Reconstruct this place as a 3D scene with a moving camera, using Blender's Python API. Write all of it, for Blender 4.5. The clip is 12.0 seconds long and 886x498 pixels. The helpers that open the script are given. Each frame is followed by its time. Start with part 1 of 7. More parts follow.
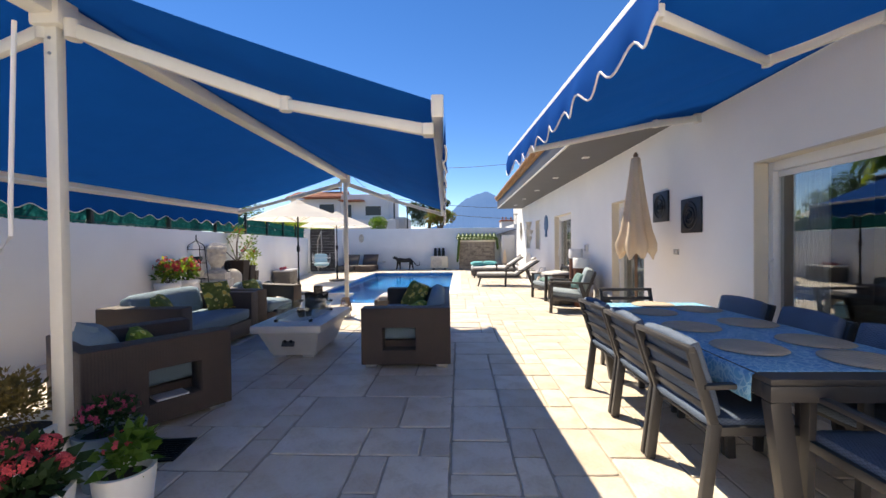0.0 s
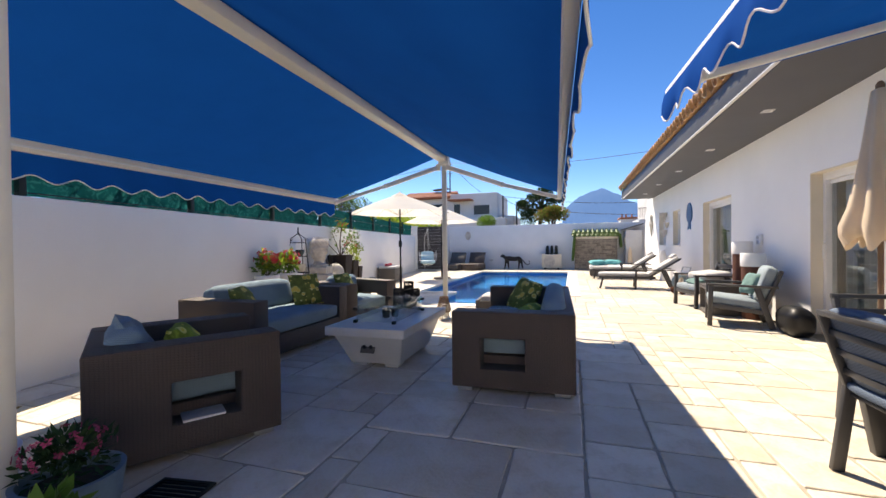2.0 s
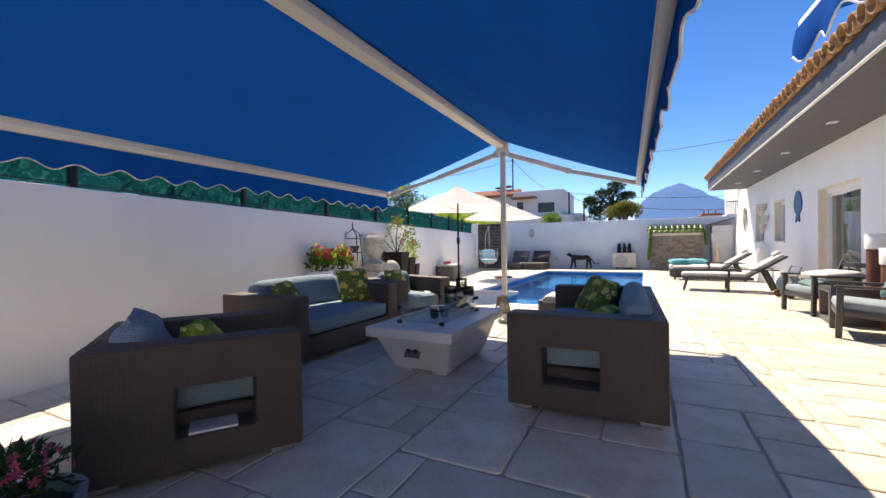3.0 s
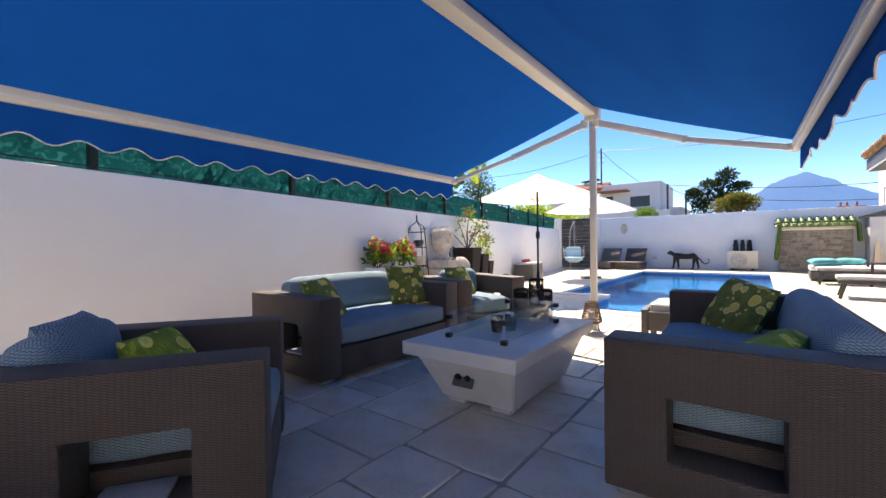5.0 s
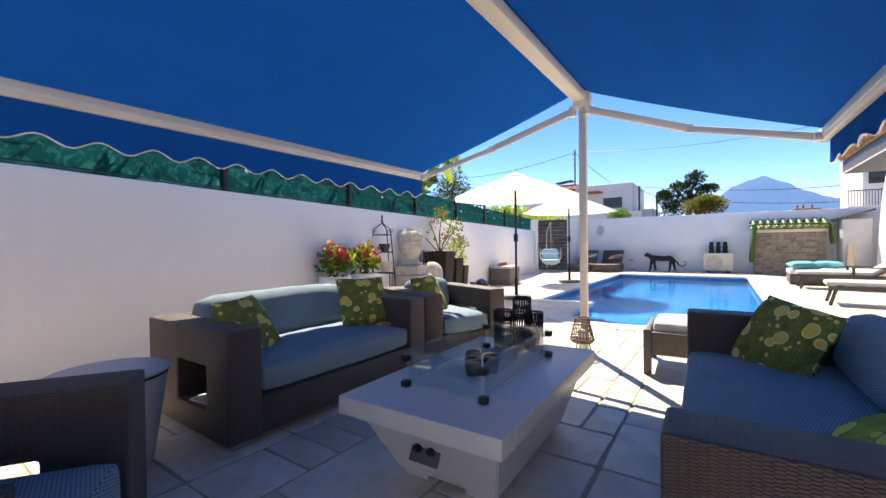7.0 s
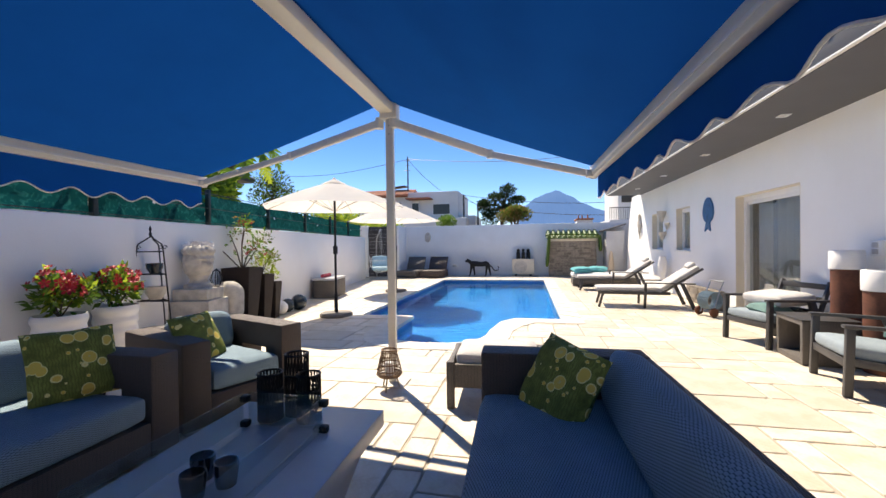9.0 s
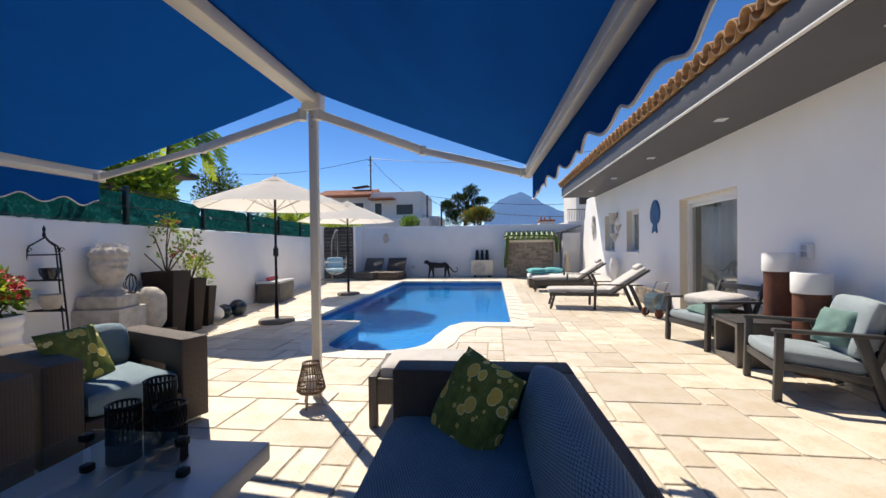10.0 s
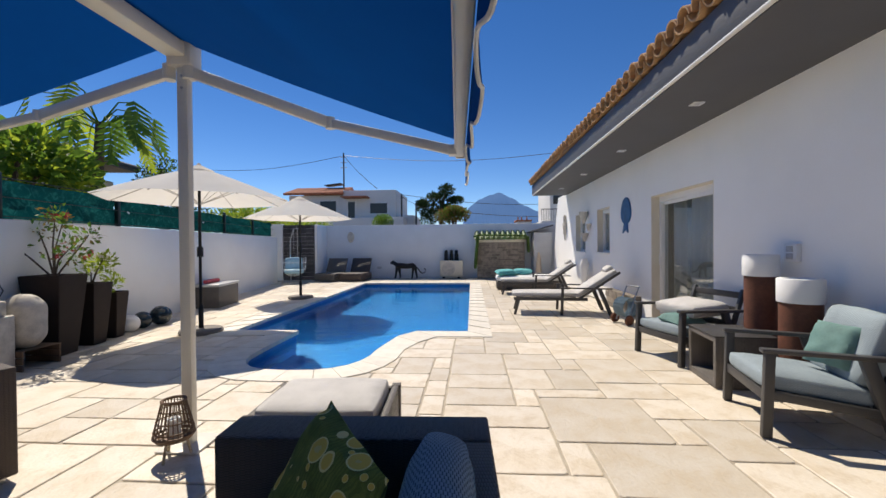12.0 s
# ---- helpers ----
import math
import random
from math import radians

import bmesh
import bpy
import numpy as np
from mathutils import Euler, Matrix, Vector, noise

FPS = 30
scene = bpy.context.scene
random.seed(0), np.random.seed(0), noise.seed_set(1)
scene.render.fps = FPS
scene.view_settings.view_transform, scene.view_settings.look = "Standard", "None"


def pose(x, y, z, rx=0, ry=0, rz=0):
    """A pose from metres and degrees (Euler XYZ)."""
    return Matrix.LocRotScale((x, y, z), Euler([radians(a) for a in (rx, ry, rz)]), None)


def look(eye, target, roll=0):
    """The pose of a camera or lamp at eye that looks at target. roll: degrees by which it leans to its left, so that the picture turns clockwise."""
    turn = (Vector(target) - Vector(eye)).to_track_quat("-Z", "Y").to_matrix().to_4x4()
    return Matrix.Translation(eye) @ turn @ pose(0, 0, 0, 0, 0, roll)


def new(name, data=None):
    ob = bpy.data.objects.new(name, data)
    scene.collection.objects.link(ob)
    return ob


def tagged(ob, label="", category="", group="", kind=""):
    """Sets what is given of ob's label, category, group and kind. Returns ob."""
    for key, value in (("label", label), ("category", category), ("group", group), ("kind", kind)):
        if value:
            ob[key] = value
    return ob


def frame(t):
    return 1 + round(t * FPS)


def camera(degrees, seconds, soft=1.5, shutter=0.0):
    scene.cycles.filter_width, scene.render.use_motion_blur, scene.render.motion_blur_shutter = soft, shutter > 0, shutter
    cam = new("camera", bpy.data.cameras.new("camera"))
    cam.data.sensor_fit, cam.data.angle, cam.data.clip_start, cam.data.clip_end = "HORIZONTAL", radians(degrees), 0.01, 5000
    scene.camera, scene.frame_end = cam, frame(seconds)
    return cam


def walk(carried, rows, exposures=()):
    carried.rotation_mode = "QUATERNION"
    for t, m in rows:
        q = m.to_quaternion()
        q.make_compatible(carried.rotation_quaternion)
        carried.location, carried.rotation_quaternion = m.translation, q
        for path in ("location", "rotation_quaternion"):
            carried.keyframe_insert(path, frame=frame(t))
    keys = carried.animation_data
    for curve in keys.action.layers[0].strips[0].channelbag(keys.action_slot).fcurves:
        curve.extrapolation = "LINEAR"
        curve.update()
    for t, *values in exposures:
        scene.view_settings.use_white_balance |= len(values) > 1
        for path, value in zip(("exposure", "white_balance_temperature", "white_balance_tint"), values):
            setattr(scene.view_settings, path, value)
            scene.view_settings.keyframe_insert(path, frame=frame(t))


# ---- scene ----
cam = camera(95.1, 12.0)
PATH = [
    (0, (0.268, -0.18, 1.361), (0.188, 1.818, 1.334), -0.6),
    (0.5, (0.25, 0.111, 1.339), (0.08, 2.103, 1.313), -0.6),
    (1, (0.232, 0.4, 1.31), (-0.059, 2.378, 1.287), -0.7),
    (1.5, (0.212, 0.685, 1.261), (-0.231, 2.635, 1.241), -0.7),
    (2, (0.14, 0.989, 1.203), (-0.466, 2.895, 1.185), -0.7),
    (2.5, (0.081, 1.257, 1.144), (-0.684, 3.105, 1.129), -0.8),
    (3, (0.04, 1.519, 1.123), (-0.852, 3.309, 1.108), -0.8),
    (5, (-0.296, 2.444, 1.053), (-1.526, 4.021, 1.035), -0.7),
    (5.5, (-0.405, 2.631, 1.037), (-1.655, 4.192, 1.018), -0.7),
    (6, (-0.534, 2.801, 1.043), (-1.788, 4.359, 1.025), -0.7),
    (6.5, (-0.617, 2.957, 1.069), (-1.862, 4.522, 1.053), -0.8),
    (7, (-0.693, 3.114, 1.112), (-1.824, 4.763, 1.095), -0.7),
    (7.5, (-0.748, 3.245, 1.155), (-1.66, 5.025, 1.143), -0.8),
    (7.7, (-0.755, 3.301, 1.178), (-1.571, 5.127, 1.166), -0.7),
    (9.3, (-0.509, 3.808, 1.331), (-0.879, 5.773, 1.31), -0.8),
    (9.5, (-0.45, 3.869, 1.327), (-0.799, 5.838, 1.305), -0.8),
    (10, (-0.32, 4.026, 1.339), (-0.565, 6.011, 1.321), -0.7),
    (10.5, (-0.219, 4.184, 1.333), (-0.399, 6.175, 1.317), -0.7),
    (11, (-0.097, 4.361, 1.326), (-0.243, 6.356, 1.308), -0.6),
    (11.5, (0.001, 4.584, 1.321), (-0.139, 6.579, 1.302), -0.6),
    (12, (0.038, 4.832, 1.332), (-0.103, 6.827, 1.312), -0.5),
]
walk(cam, [(t, look(eye, target, roll)) for t, eye, target, roll in PATH],
     exposures=((0, 1.2, 7600, 12), (3, 1.3, 7600, 14), (5, 1.65, 7700, 15), (7.5, 1.65, 7700, 15), (9.5, 0.95, 7400, 12), (12, 0.5, 7000, 11)))

# world and sun
SUN = Vector((-0.425, 0.53, 1.0)).normalized()
world = bpy.data.worlds.new("world")
scene.world = world
world.use_nodes = True
wn = world.node_tree.nodes
sky = wn.new("ShaderNodeTexSky")
sky.sky_type = 'NISHITA'
sky.sun_disc = False
sky.sun_elevation = math.asin(SUN.z)
sky.sun_rotation = math.atan2(SUN.x, SUN.y)
sky.altitude = 600
sky.air_density, sky.dust_density, sky.ozone_density = 0.7, 0.0, 1.6
hs = wn.new("ShaderNodeHueSaturation")
hs.inputs["Saturation"].default_value, hs.inputs["Value"].default_value = 1.32, 1.0
hs.inputs["Hue"].default_value = 0.508
world.node_tree.links.new(sky.outputs[0], hs.inputs["Color"])
world.node_tree.links.new(hs.outputs[0], wn["Background"].inputs[0])
wn["Background"].inputs[1].default_value = 0.095
lamp = bpy.data.lights.new("sun", 'SUN')
lamp.energy, lamp.angle, lamp.color = 3.8, radians(0.5), (1.0, 0.95, 0.86)
sun = new("sun", lamp)
sun.matrix_world = look(SUN * 40, (0, 0, 0))


# ---- materials ----
def mat(name, base, rough=0.6, metal=0.0, var=0.12, scale=6.0, fine=60.0, bump=0.2, depth=0.004, spec=0.5, tint=None, obj=0.0, island=0.0):
    """A principled material with coarse and fine variation in colour and a fine relief."""
    m = bpy.data.materials.new(name)
    m.use_nodes = True
    nt = m.node_tree
    N, L = nt.nodes, nt.links
    b = N["Principled BSDF"]
    b.inputs["Roughness"].default_value = rough
    b.inputs["Metallic"].default_value = metal
    b.inputs["Specular IOR Level"].default_value = spec
    tc = N.new("ShaderNodeTexCoord")
    n1, n2 = N.new("ShaderNodeTexNoise"), N.new("ShaderNodeTexNoise")
    n1.inputs["Scale"].default_value, n2.inputs["Scale"].default_value = scale, fine
    n1.inputs["Detail"].default_value = n2.inputs["Detail"].default_value = 5
    L.new(tc.outputs["Object"], n1.inputs["Vector"])
    L.new(tc.outputs["Object"], n2.inputs["Vector"])
    mix = N.new("ShaderNodeMix")
    mix.data_type = 'RGBA'
    t = tint or tuple(c * (1 - 2.2 * var) for c in base)
    mix.inputs["A"].default_value = (*base, 1)
    mix.inputs["B"].default_value = (*t, 1)
    add = N.new("ShaderNodeMath")
    add.operation = 'MULTIPLY_ADD'
    add.inputs[1].default_value = 0.35
    L.new(n2.outputs["Fac"], add.inputs[0])
    L.new(n1.outputs["Fac"], add.inputs[2])
    ramp = N.new("ShaderNodeMapRange")
    ramp.inputs["From Min"].default_value, ramp.inputs["From Max"].default_value = 0.45, 0.95
    L.new(add.outputs[0], ramp.inputs["Value"])
    L.new(ramp.outputs[0], mix.inputs["Factor"])
    col = mix.outputs["Result"]
    if obj or island:
        info = N.new("ShaderNodeObjectInfo" if obj else "ShaderNodeNewGeometry")
        hsv = N.new("ShaderNodeHueSaturation")
        r = N.new("ShaderNodeMapRange")
        k = obj or island
        r.inputs["To Min"].default_value, r.inputs["To Max"].default_value = 1 - k, 1 + k
        L.new(info.outputs["Random" if obj else "Random Per Island"], r.inputs["Value"])
        L.new(r.outputs[0], hsv.inputs["Value"])
        L.new(col, hsv.inputs["Color"])
        col = hsv.outputs[0]
    L.new(col, b.inputs["Base Color"])
    if bump:
        bp = N.new("ShaderNodeBump")
        bp.inputs["Strength"].default_value, bp.inputs["Distance"].default_value = bump, depth
        L.new(add.outputs[0], bp.inputs["Height"])
        L.new(bp.outputs[0], b.inputs["Normal"])
    return m


def weave(name, dark, light, sx, sy, rough=0.6, depth=0.004, gap=0.3):
    """Woven strands as two crossed waves, by the surface's own box projection."""
    m = mat(name, light, rough, var=0.1, bump=0)
    N, L = m.node_tree.nodes, m.node_tree.links
    b = N["Principled BSDF"]
    tc, geo = N.new("ShaderNodeTexCoord"), N.new("ShaderNodeNewGeometry")
    sep = N.new("ShaderNodeSeparateXYZ")
    L.new(tc.outputs["Object"], sep.inputs[0])
    vt = N.new("ShaderNodeVectorTransform")
    vt.vector_type, vt.convert_from, vt.convert_to = 'NORMAL', 'WORLD', 'OBJECT'
    L.new(geo.outputs["True Normal"], vt.inputs[0])
    ns = N.new("ShaderNodeSeparateXYZ")
    L.new(vt.outputs[0], ns.inputs[0])

    def op(kind, a, c=None, v=None):
        n = N.new("ShaderNodeMath")
        n.operation = kind
        L.new(a, n.inputs[0])
        if c is not None:
            L.new(c, n.inputs[1])
        elif v is not None:
            n.inputs[1].default_value = v
        return n.outputs[0]

    def pick(c, a, d):
        n = N.new("ShaderNodeMix")
        L.new(c, n.inputs["Factor"])
        L.new(a, n.inputs["A"])
        L.new(d, n.inputs["B"])
        return n.outputs["Result"]
    flat = op('GREATER_THAN', op('ABSOLUTE', ns.outputs[2]), v=0.7)
    side = op('GREATER_THAN', op('ABSOLUTE', ns.outputs[0]), v=0.7)
    u = pick(side, sep.outputs[0], sep.outputs[1])
    v = pick(flat, sep.outputs[2], sep.outputs[1])
    u = pick(flat, u, sep.outputs[0])
    cx, cy = op('MULTIPLY', u, v=sx), op('MULTIPLY', v, v=sy)
    odd = op('MODULO', op('FLOOR', cx), v=2.0)
    shifted = op('ADD', cy, op('MULTIPLY', op('ABSOLUTE', odd), v=0.5))
    fx, fy = op('FRACT', cx), op('FRACT', shifted)
    hx = op('SINE', op('MULTIPLY', fx, v=math.pi))
    hy = op('SINE', op('MULTIPLY', fy, v=math.pi))
    h = op('POWER', op('MULTIPLY', hy, op('ADD', op('MULTIPLY', hx, v=0.5), v=0.5)), v=0.6)
    mix = N.new("ShaderNodeMix")
    mix.data_type = 'RGBA'
    mix.inputs["A"].default_value = (*dark, 1)
    old = b.inputs["Base Color"].links[0].from_socket
    mr = N.new("ShaderNodeMapRange")
    mr.inputs["From Min"].default_value, mr.inputs["From Max"].default_value = gap, gap + 0.35
    L.new(h, mr.inputs["Value"])
    L.new(mr.outputs[0], mix.inputs["Factor"])
    L.new(old, mix.inputs["B"])
    L.new(mix.outputs["Result"], b.inputs["Base Color"])
    bp = N.new("ShaderNodeBump")
    bp.inputs["Strength"].default_value, bp.inputs["Distance"].default_value = 0.7, depth
    L.new(h, bp.inputs["Height"])
    L.new(bp.outputs[0], b.inputs["Normal"])
    return m


def cloth(name, base, through_light, share=0.5, rough=0.9):
    """Thin fabric that lets part of the light through."""
    m = mat(name, base, rough, var=0.06, scale=3, fine=400, bump=0.1, depth=0.001, spec=0.2)
    N, L = m.node_tree.nodes, m.node_tree.links
    t, mx = N.new("ShaderNodeBsdfTranslucent"), N.new("ShaderNodeMixShader")
    t.inputs[0].default_value = (*through_light, 1)
    mx.inputs[0].default_value = share
    L.new(N["Principled BSDF"].outputs[0], mx.inputs[1])
    L.new(t.outputs[0], mx.inputs[2])
    L.new(mx.outputs[0], N["Material Output"].inputs["Surface"])
    return m


def glass(name, tint, rough=0.02, gloss=0.12):
    """A thin pane: clear, with a mirror-like gloss that grows at a slant."""
    m = bpy.data.materials.new(name)
    m.use_nodes = True
    N, L = m.node_tree.nodes, m.node_tree.links
    t, g, mx, f = N.new("ShaderNodeBsdfTransparent"), N.new("ShaderNodeBsdfGlossy"), N.new("ShaderNodeMixShader"), N.new("ShaderNodeLayerWeight")
    t.inputs[0].default_value = (*tint, 1)
    g.inputs["Roughness"].default_value = rough
    pw = N.new("ShaderNodeMath")
    pw.operation = 'POWER'
    pw.inputs[1].default_value = 4.0
    f.inputs["Blend"].default_value = 0.5
    L.new(f.outputs["Facing"], pw.inputs[0])
    ad = N.new("ShaderNodeMath")
    ad.operation = 'MULTIPLY_ADD'
    ad.inputs[1].default_value, ad.inputs[2].default_value = 0.75, gloss
    L.new(pw.outputs[0], ad.inputs[0])
    L.new(ad.outputs[0], mx.inputs[0])
    L.new(t.outputs[0], mx.inputs[1])
    L.new(g.outputs[0], mx.inputs[2])
    L.new(mx.outputs[0], N["Material Output"].inputs["Surface"])
    return m


def spots(name, ground, spot, ring, scale, size=0.5):
    """Printed fabric: round fruit slices of two sizes on a ground of dark fern leaves."""
    m = mat(name, ground, 0.85, var=0.3, scale=16, fine=300, bump=0.15, depth=0.001, spec=0.2)
    N, L = m.node_tree.nodes, m.node_tree.links
    b = N["Principled BSDF"]
    tc = N.new("ShaderNodeTexCoord")
    cur = b.inputs["Base Color"].links[0].from_socket

    def lay(socket, kind, lim, c, share=1.0):
        nonlocal cur
        lt, k, mx = N.new("ShaderNodeMath"), N.new("ShaderNodeMath"), N.new("ShaderNodeMix")
        lt.operation, k.operation = kind, 'MULTIPLY'
        lt.inputs[1].default_value, k.inputs[1].default_value = lim, share
        L.new(socket, lt.inputs[0])
        L.new(lt.outputs[0], k.inputs[0])
        mx.data_type = 'RGBA'
        mx.inputs["B"].default_value = (*c, 1)
        L.new(k.outputs[0], mx.inputs["Factor"])
        L.new(cur, mx.inputs["A"])
        cur = mx.outputs["Result"]

    wv = N.new("ShaderNodeTexWave")
    wv.inputs["Scale"].default_value, wv.inputs["Distortion"].default_value, wv.inputs["Detail Scale"].default_value = scale * 2.2, 7.0, 1.2
    L.new(tc.outputs["Object"], wv.inputs["Vector"])
    lay(wv.outputs["Fac"], 'GREATER_THAN', 0.66, tuple(0.45 * v for v in ground), 0.6)
    for f, q in ((1.7, 0.8), (1.0, 1.0)):
        vo = N.new("ShaderNodeTexVoronoi")
        vo.inputs["Scale"].default_value = scale * f
        vo.inputs["Randomness"].default_value = 0.9
        L.new(tc.outputs["Object"], vo.inputs["Vector"])
        d = vo.outputs["Distance"]
        lay(d, 'LESS_THAN', size * q * (0.62 if f > 1 else 1), ring)
        lay(d, 'LESS_THAN', size * q * (0.54 if f > 1 else 0.88), spot)
        if f == 1.0:
            n3 = N.new("ShaderNodeTexNoise")
            n3.inputs["Scale"].default_value = scale * 5
            L.new(tc.outputs["Object"], n3.inputs["Vector"])
            ad = N.new("ShaderNodeMath")
            ad.operation = 'MULTIPLY_ADD'
            ad.inputs[1].default_value = 0.5
            L.new(n3.outputs["Fac"], ad.inputs[0])
            L.new(d, ad.inputs[2])
            lay(ad.outputs[0], 'LESS_THAN', size * 0.5 + 0.16, tuple(0.8 * v for v in ring), 0.7)
    L.new(cur, b.inputs["Base Color"])
    return m


STONE = mat("limestone", (0.68, 0.625, 0.54), 0.45, var=0.18, scale=3.0, fine=42, bump=0.8, depth=0.016, tint=(0.57, 0.475, 0.35), obj=0.15)
STONE_FAR = mat("limestone_far", (0.68, 0.625, 0.54), 0.45, var=0.18, scale=3.0, fine=42, bump=0.8, depth=0.016, tint=(0.57, 0.475, 0.35), island=0.15)
COPING = mat("coping_stone", (0.74, 0.69, 0.60), 0.6, var=0.1, scale=5, fine=50, bump=0.4, depth=0.006, obj=0.06)
for _m in (STONE, STONE_FAR):
    _n, _l = _m.node_tree.nodes, _m.node_tree.links
    _pits, _mx, _rng = _n.new("ShaderNodeTexNoise"), _n.new("ShaderNodeMix"), _n.new("ShaderNodeMapRange")
    _pits.inputs["Scale"].default_value, _pits.inputs["Detail"].default_value, _pits.inputs["Roughness"].default_value = 5.5, 9, 0.75
    _rng.inputs["From Min"].default_value, _rng.inputs["From Max"].default_value, _rng.inputs["To Max"].default_value = 0.5, 0.7, 0.75
    _mx.data_type = 'RGBA'
    _mx.inputs["B"].default_value = (0.50, 0.405, 0.285, 1)
    _b = _n["Principled BSDF"]
    _l.new(_n.new("ShaderNodeTexCoord").outputs["Object"], _pits.inputs["Vector"])
    _l.new(_pits.outputs["Fac"], _rng.inputs["Value"])
    _l.new(_rng.outputs[0], _mx.inputs["Factor"])
    _l.new(_b.inputs["Base Color"].links[0].from_socket, _mx.inputs["A"])
    _l.new(_mx.outputs["Result"], _b.inputs["Base Color"])
GROUT = mat("grout", (0.46, 0.40, 0.315), 0.9, var=0.15, scale=9, fine=120, bump=0.5)
STUCCO = mat("white_stucco", (0.90, 0.89, 0.87), 0.85, var=0.03, scale=1.2, fine=70, bump=0.25, depth=0.004, spec=0.2)
BACKWALL = mat("painted_wall", (0.82, 0.83, 0.84), 0.85, var=0.04, scale=1.5, fine=60, bump=0.25, depth=0.004, spec=0.2)
REVEAL = mat("cream_render", (0.74, 0.68, 0.56), 0.8, var=0.04, scale=3, fine=60, bump=0.2)
GREYPAINT = mat("dark_grey_paint", (0.085, 0.085, 0.092), 0.6, var=0.06, scale=2, fine=50, bump=0.1)
# white of the awning bar's trim and of the fascia's painted sunlit strip
TRIM_SUNLIT = mat("white_trim_and_sunlit_strip", (0.78, 0.78, 0.76), 0.5, var=0.03, bump=0.05)
CLAY = mat("clay_tile", (0.60, 0.36, 0.17), 0.75, var=0.2, scale=9, fine=60, bump=0.4, depth=0.006, tint=(0.36, 0.20, 0.10), obj=0.15)
ALU = mat("cream_aluminium", (0.74, 0.71, 0.63), 0.35, var=0.04, scale=3, fine=30, bump=0.03)
AWNING = cloth("blue_awning_fabric", (0.0, 0.105, 0.46), (0.0, 0.022, 0.10), 0.42)
AWNING.node_tree.nodes["Principled BSDF"].inputs["Specular IOR Level"].default_value = 0.04
PIPING = mat("white_piping", (0.75, 0.75, 0.73), 0.7, bump=0.1)
WICKER = weave("dark_wicker", (0.009, 0.007, 0.006), (0.105, 0.076, 0.062), 52, 112, 0.55, 0.005)
WICKER_G = weave("grey_wicker", (0.03, 0.028, 0.025), (0.16, 0.14, 0.12), 38, 95, 0.5, 0.005)
CUSHION = weave("blue_weave", (0.012, 0.045, 0.075), (0.26, 0.37, 0.44), 62, 90, 0.85, 0.004, 0.28)
SEAFOAM = weave("seafoam_weave", (0.10, 0.135, 0.16), (0.29, 0.35, 0.385), 46, 90, 0.85, 0.002, 0.1)
GREYCUSH = weave("grey_weave", (0.34, 0.33, 0.32), (0.58, 0.56, 0.54), 90, 120, 0.85, 0.002, 0.1)
NAVY = weave("navy_weave", (0.010, 0.02, 0.04), (0.12, 0.165, 0.235), 70, 70, 0.8, 0.002, 0.15)
GREENPILLOW = mat("green_velvet", (0.13, 0.25, 0.23), 0.8, var=0.15, scale=8, bump=0.15)
TURQ = mat("turquoise_cotton", (0.10, 0.42, 0.44), 0.85, var=0.12, scale=8, bump=0.15)
LEMON = spots("lemon_print", (0.25, 0.29, 0.065), (0.72, 0.54, 0.11), (0.80, 0.72, 0.32), 9.5, 0.37)
LIME = spots("lime_print", (0.36, 0.48, 0.06), (0.66, 0.56, 0.08), (0.7, 0.66, 0.2), 8, 0.36)
CONCRETE = mat("grey_concrete", (0.56, 0.56, 0.56), 0.33, var=0.06, scale=4, fine=45, bump=0.12, depth=0.003)
BLACKMETAL = mat("black_metal", (0.012, 0.012, 0.013), 0.45, metal=0.4, bump=0.1)
STEEL = mat("steel", (0.55, 0.55, 0.54), 0.3, metal=1.0, bump=0.05)
DARKALU = mat("anthracite_aluminium", (0.048, 0.046, 0.046), 0.45, var=0.06, bump=0.05)
RUST = mat("rust_brown", (0.16, 0.055, 0.028), 0.7, var=0.25, scale=5, fine=40, bump=0.3)
WHITEPAINT = mat("white_paint", (0.80, 0.80, 0.79), 0.5, var=0.03, bump=0.05)
CANVAS = cloth("offwhite_canvas", (0.86, 0.84, 0.80), (0.80, 0.74, 0.64), 0.5)
BEIGE = cloth("beige_canvas", (0.76, 0.64, 0.49), (0.7, 0.52, 0.34), 0.25)
MESH = cloth("green_mesh", (0.004, 0.045, 0.045), (0.003, 0.07, 0.07), 0.55)
_n, _l = MESH.node_tree.nodes, MESH.node_tree.links
_tears, _pick = _n.new("ShaderNodeTexNoise"), _n.new("ShaderNodeMix")
_tears.inputs["Scale"].default_value, _tears.inputs["Detail"].default_value, _tears.inputs["Distortion"].default_value = 13.0, 4, 1.2
_pick.data_type = 'RGBA'
_pick.inputs["A"].default_value, _pick.inputs["B"].default_value = (0.002, 0.07, 0.074, 1), (0.02, 0.17, 0.165, 1)
_band = _n.new("ShaderNodeMapRange")
_band.inputs["From Min"].default_value, _band.inputs["From Max"].default_value = 0.50, 0.64
_l.new(_n.new("ShaderNodeTexCoord").outputs["Object"], _tears.inputs["Vector"])
_l.new(_tears.outputs["Fac"], _band.inputs["Value"])
_l.new(_band.outputs[0], _pick.inputs["Factor"])
_l.new(_pick.outputs["Result"], _n["Translucent BSDF"].inputs[0])
WIRE = mat("green_wire", (0.003, 0.016, 0.014), 0.5, bump=0.0)
PANE = glass("window_glass", (0.85, 0.88, 0.88), 0.01, 0.16)
CLEAR = glass("clear_glass", (0.90, 0.95, 0.94), 0.01, 0.09)
CURTAIN = mat("curtain", (0.72, 0.68, 0.60), 0.9, var=0.1, bump=0.1)
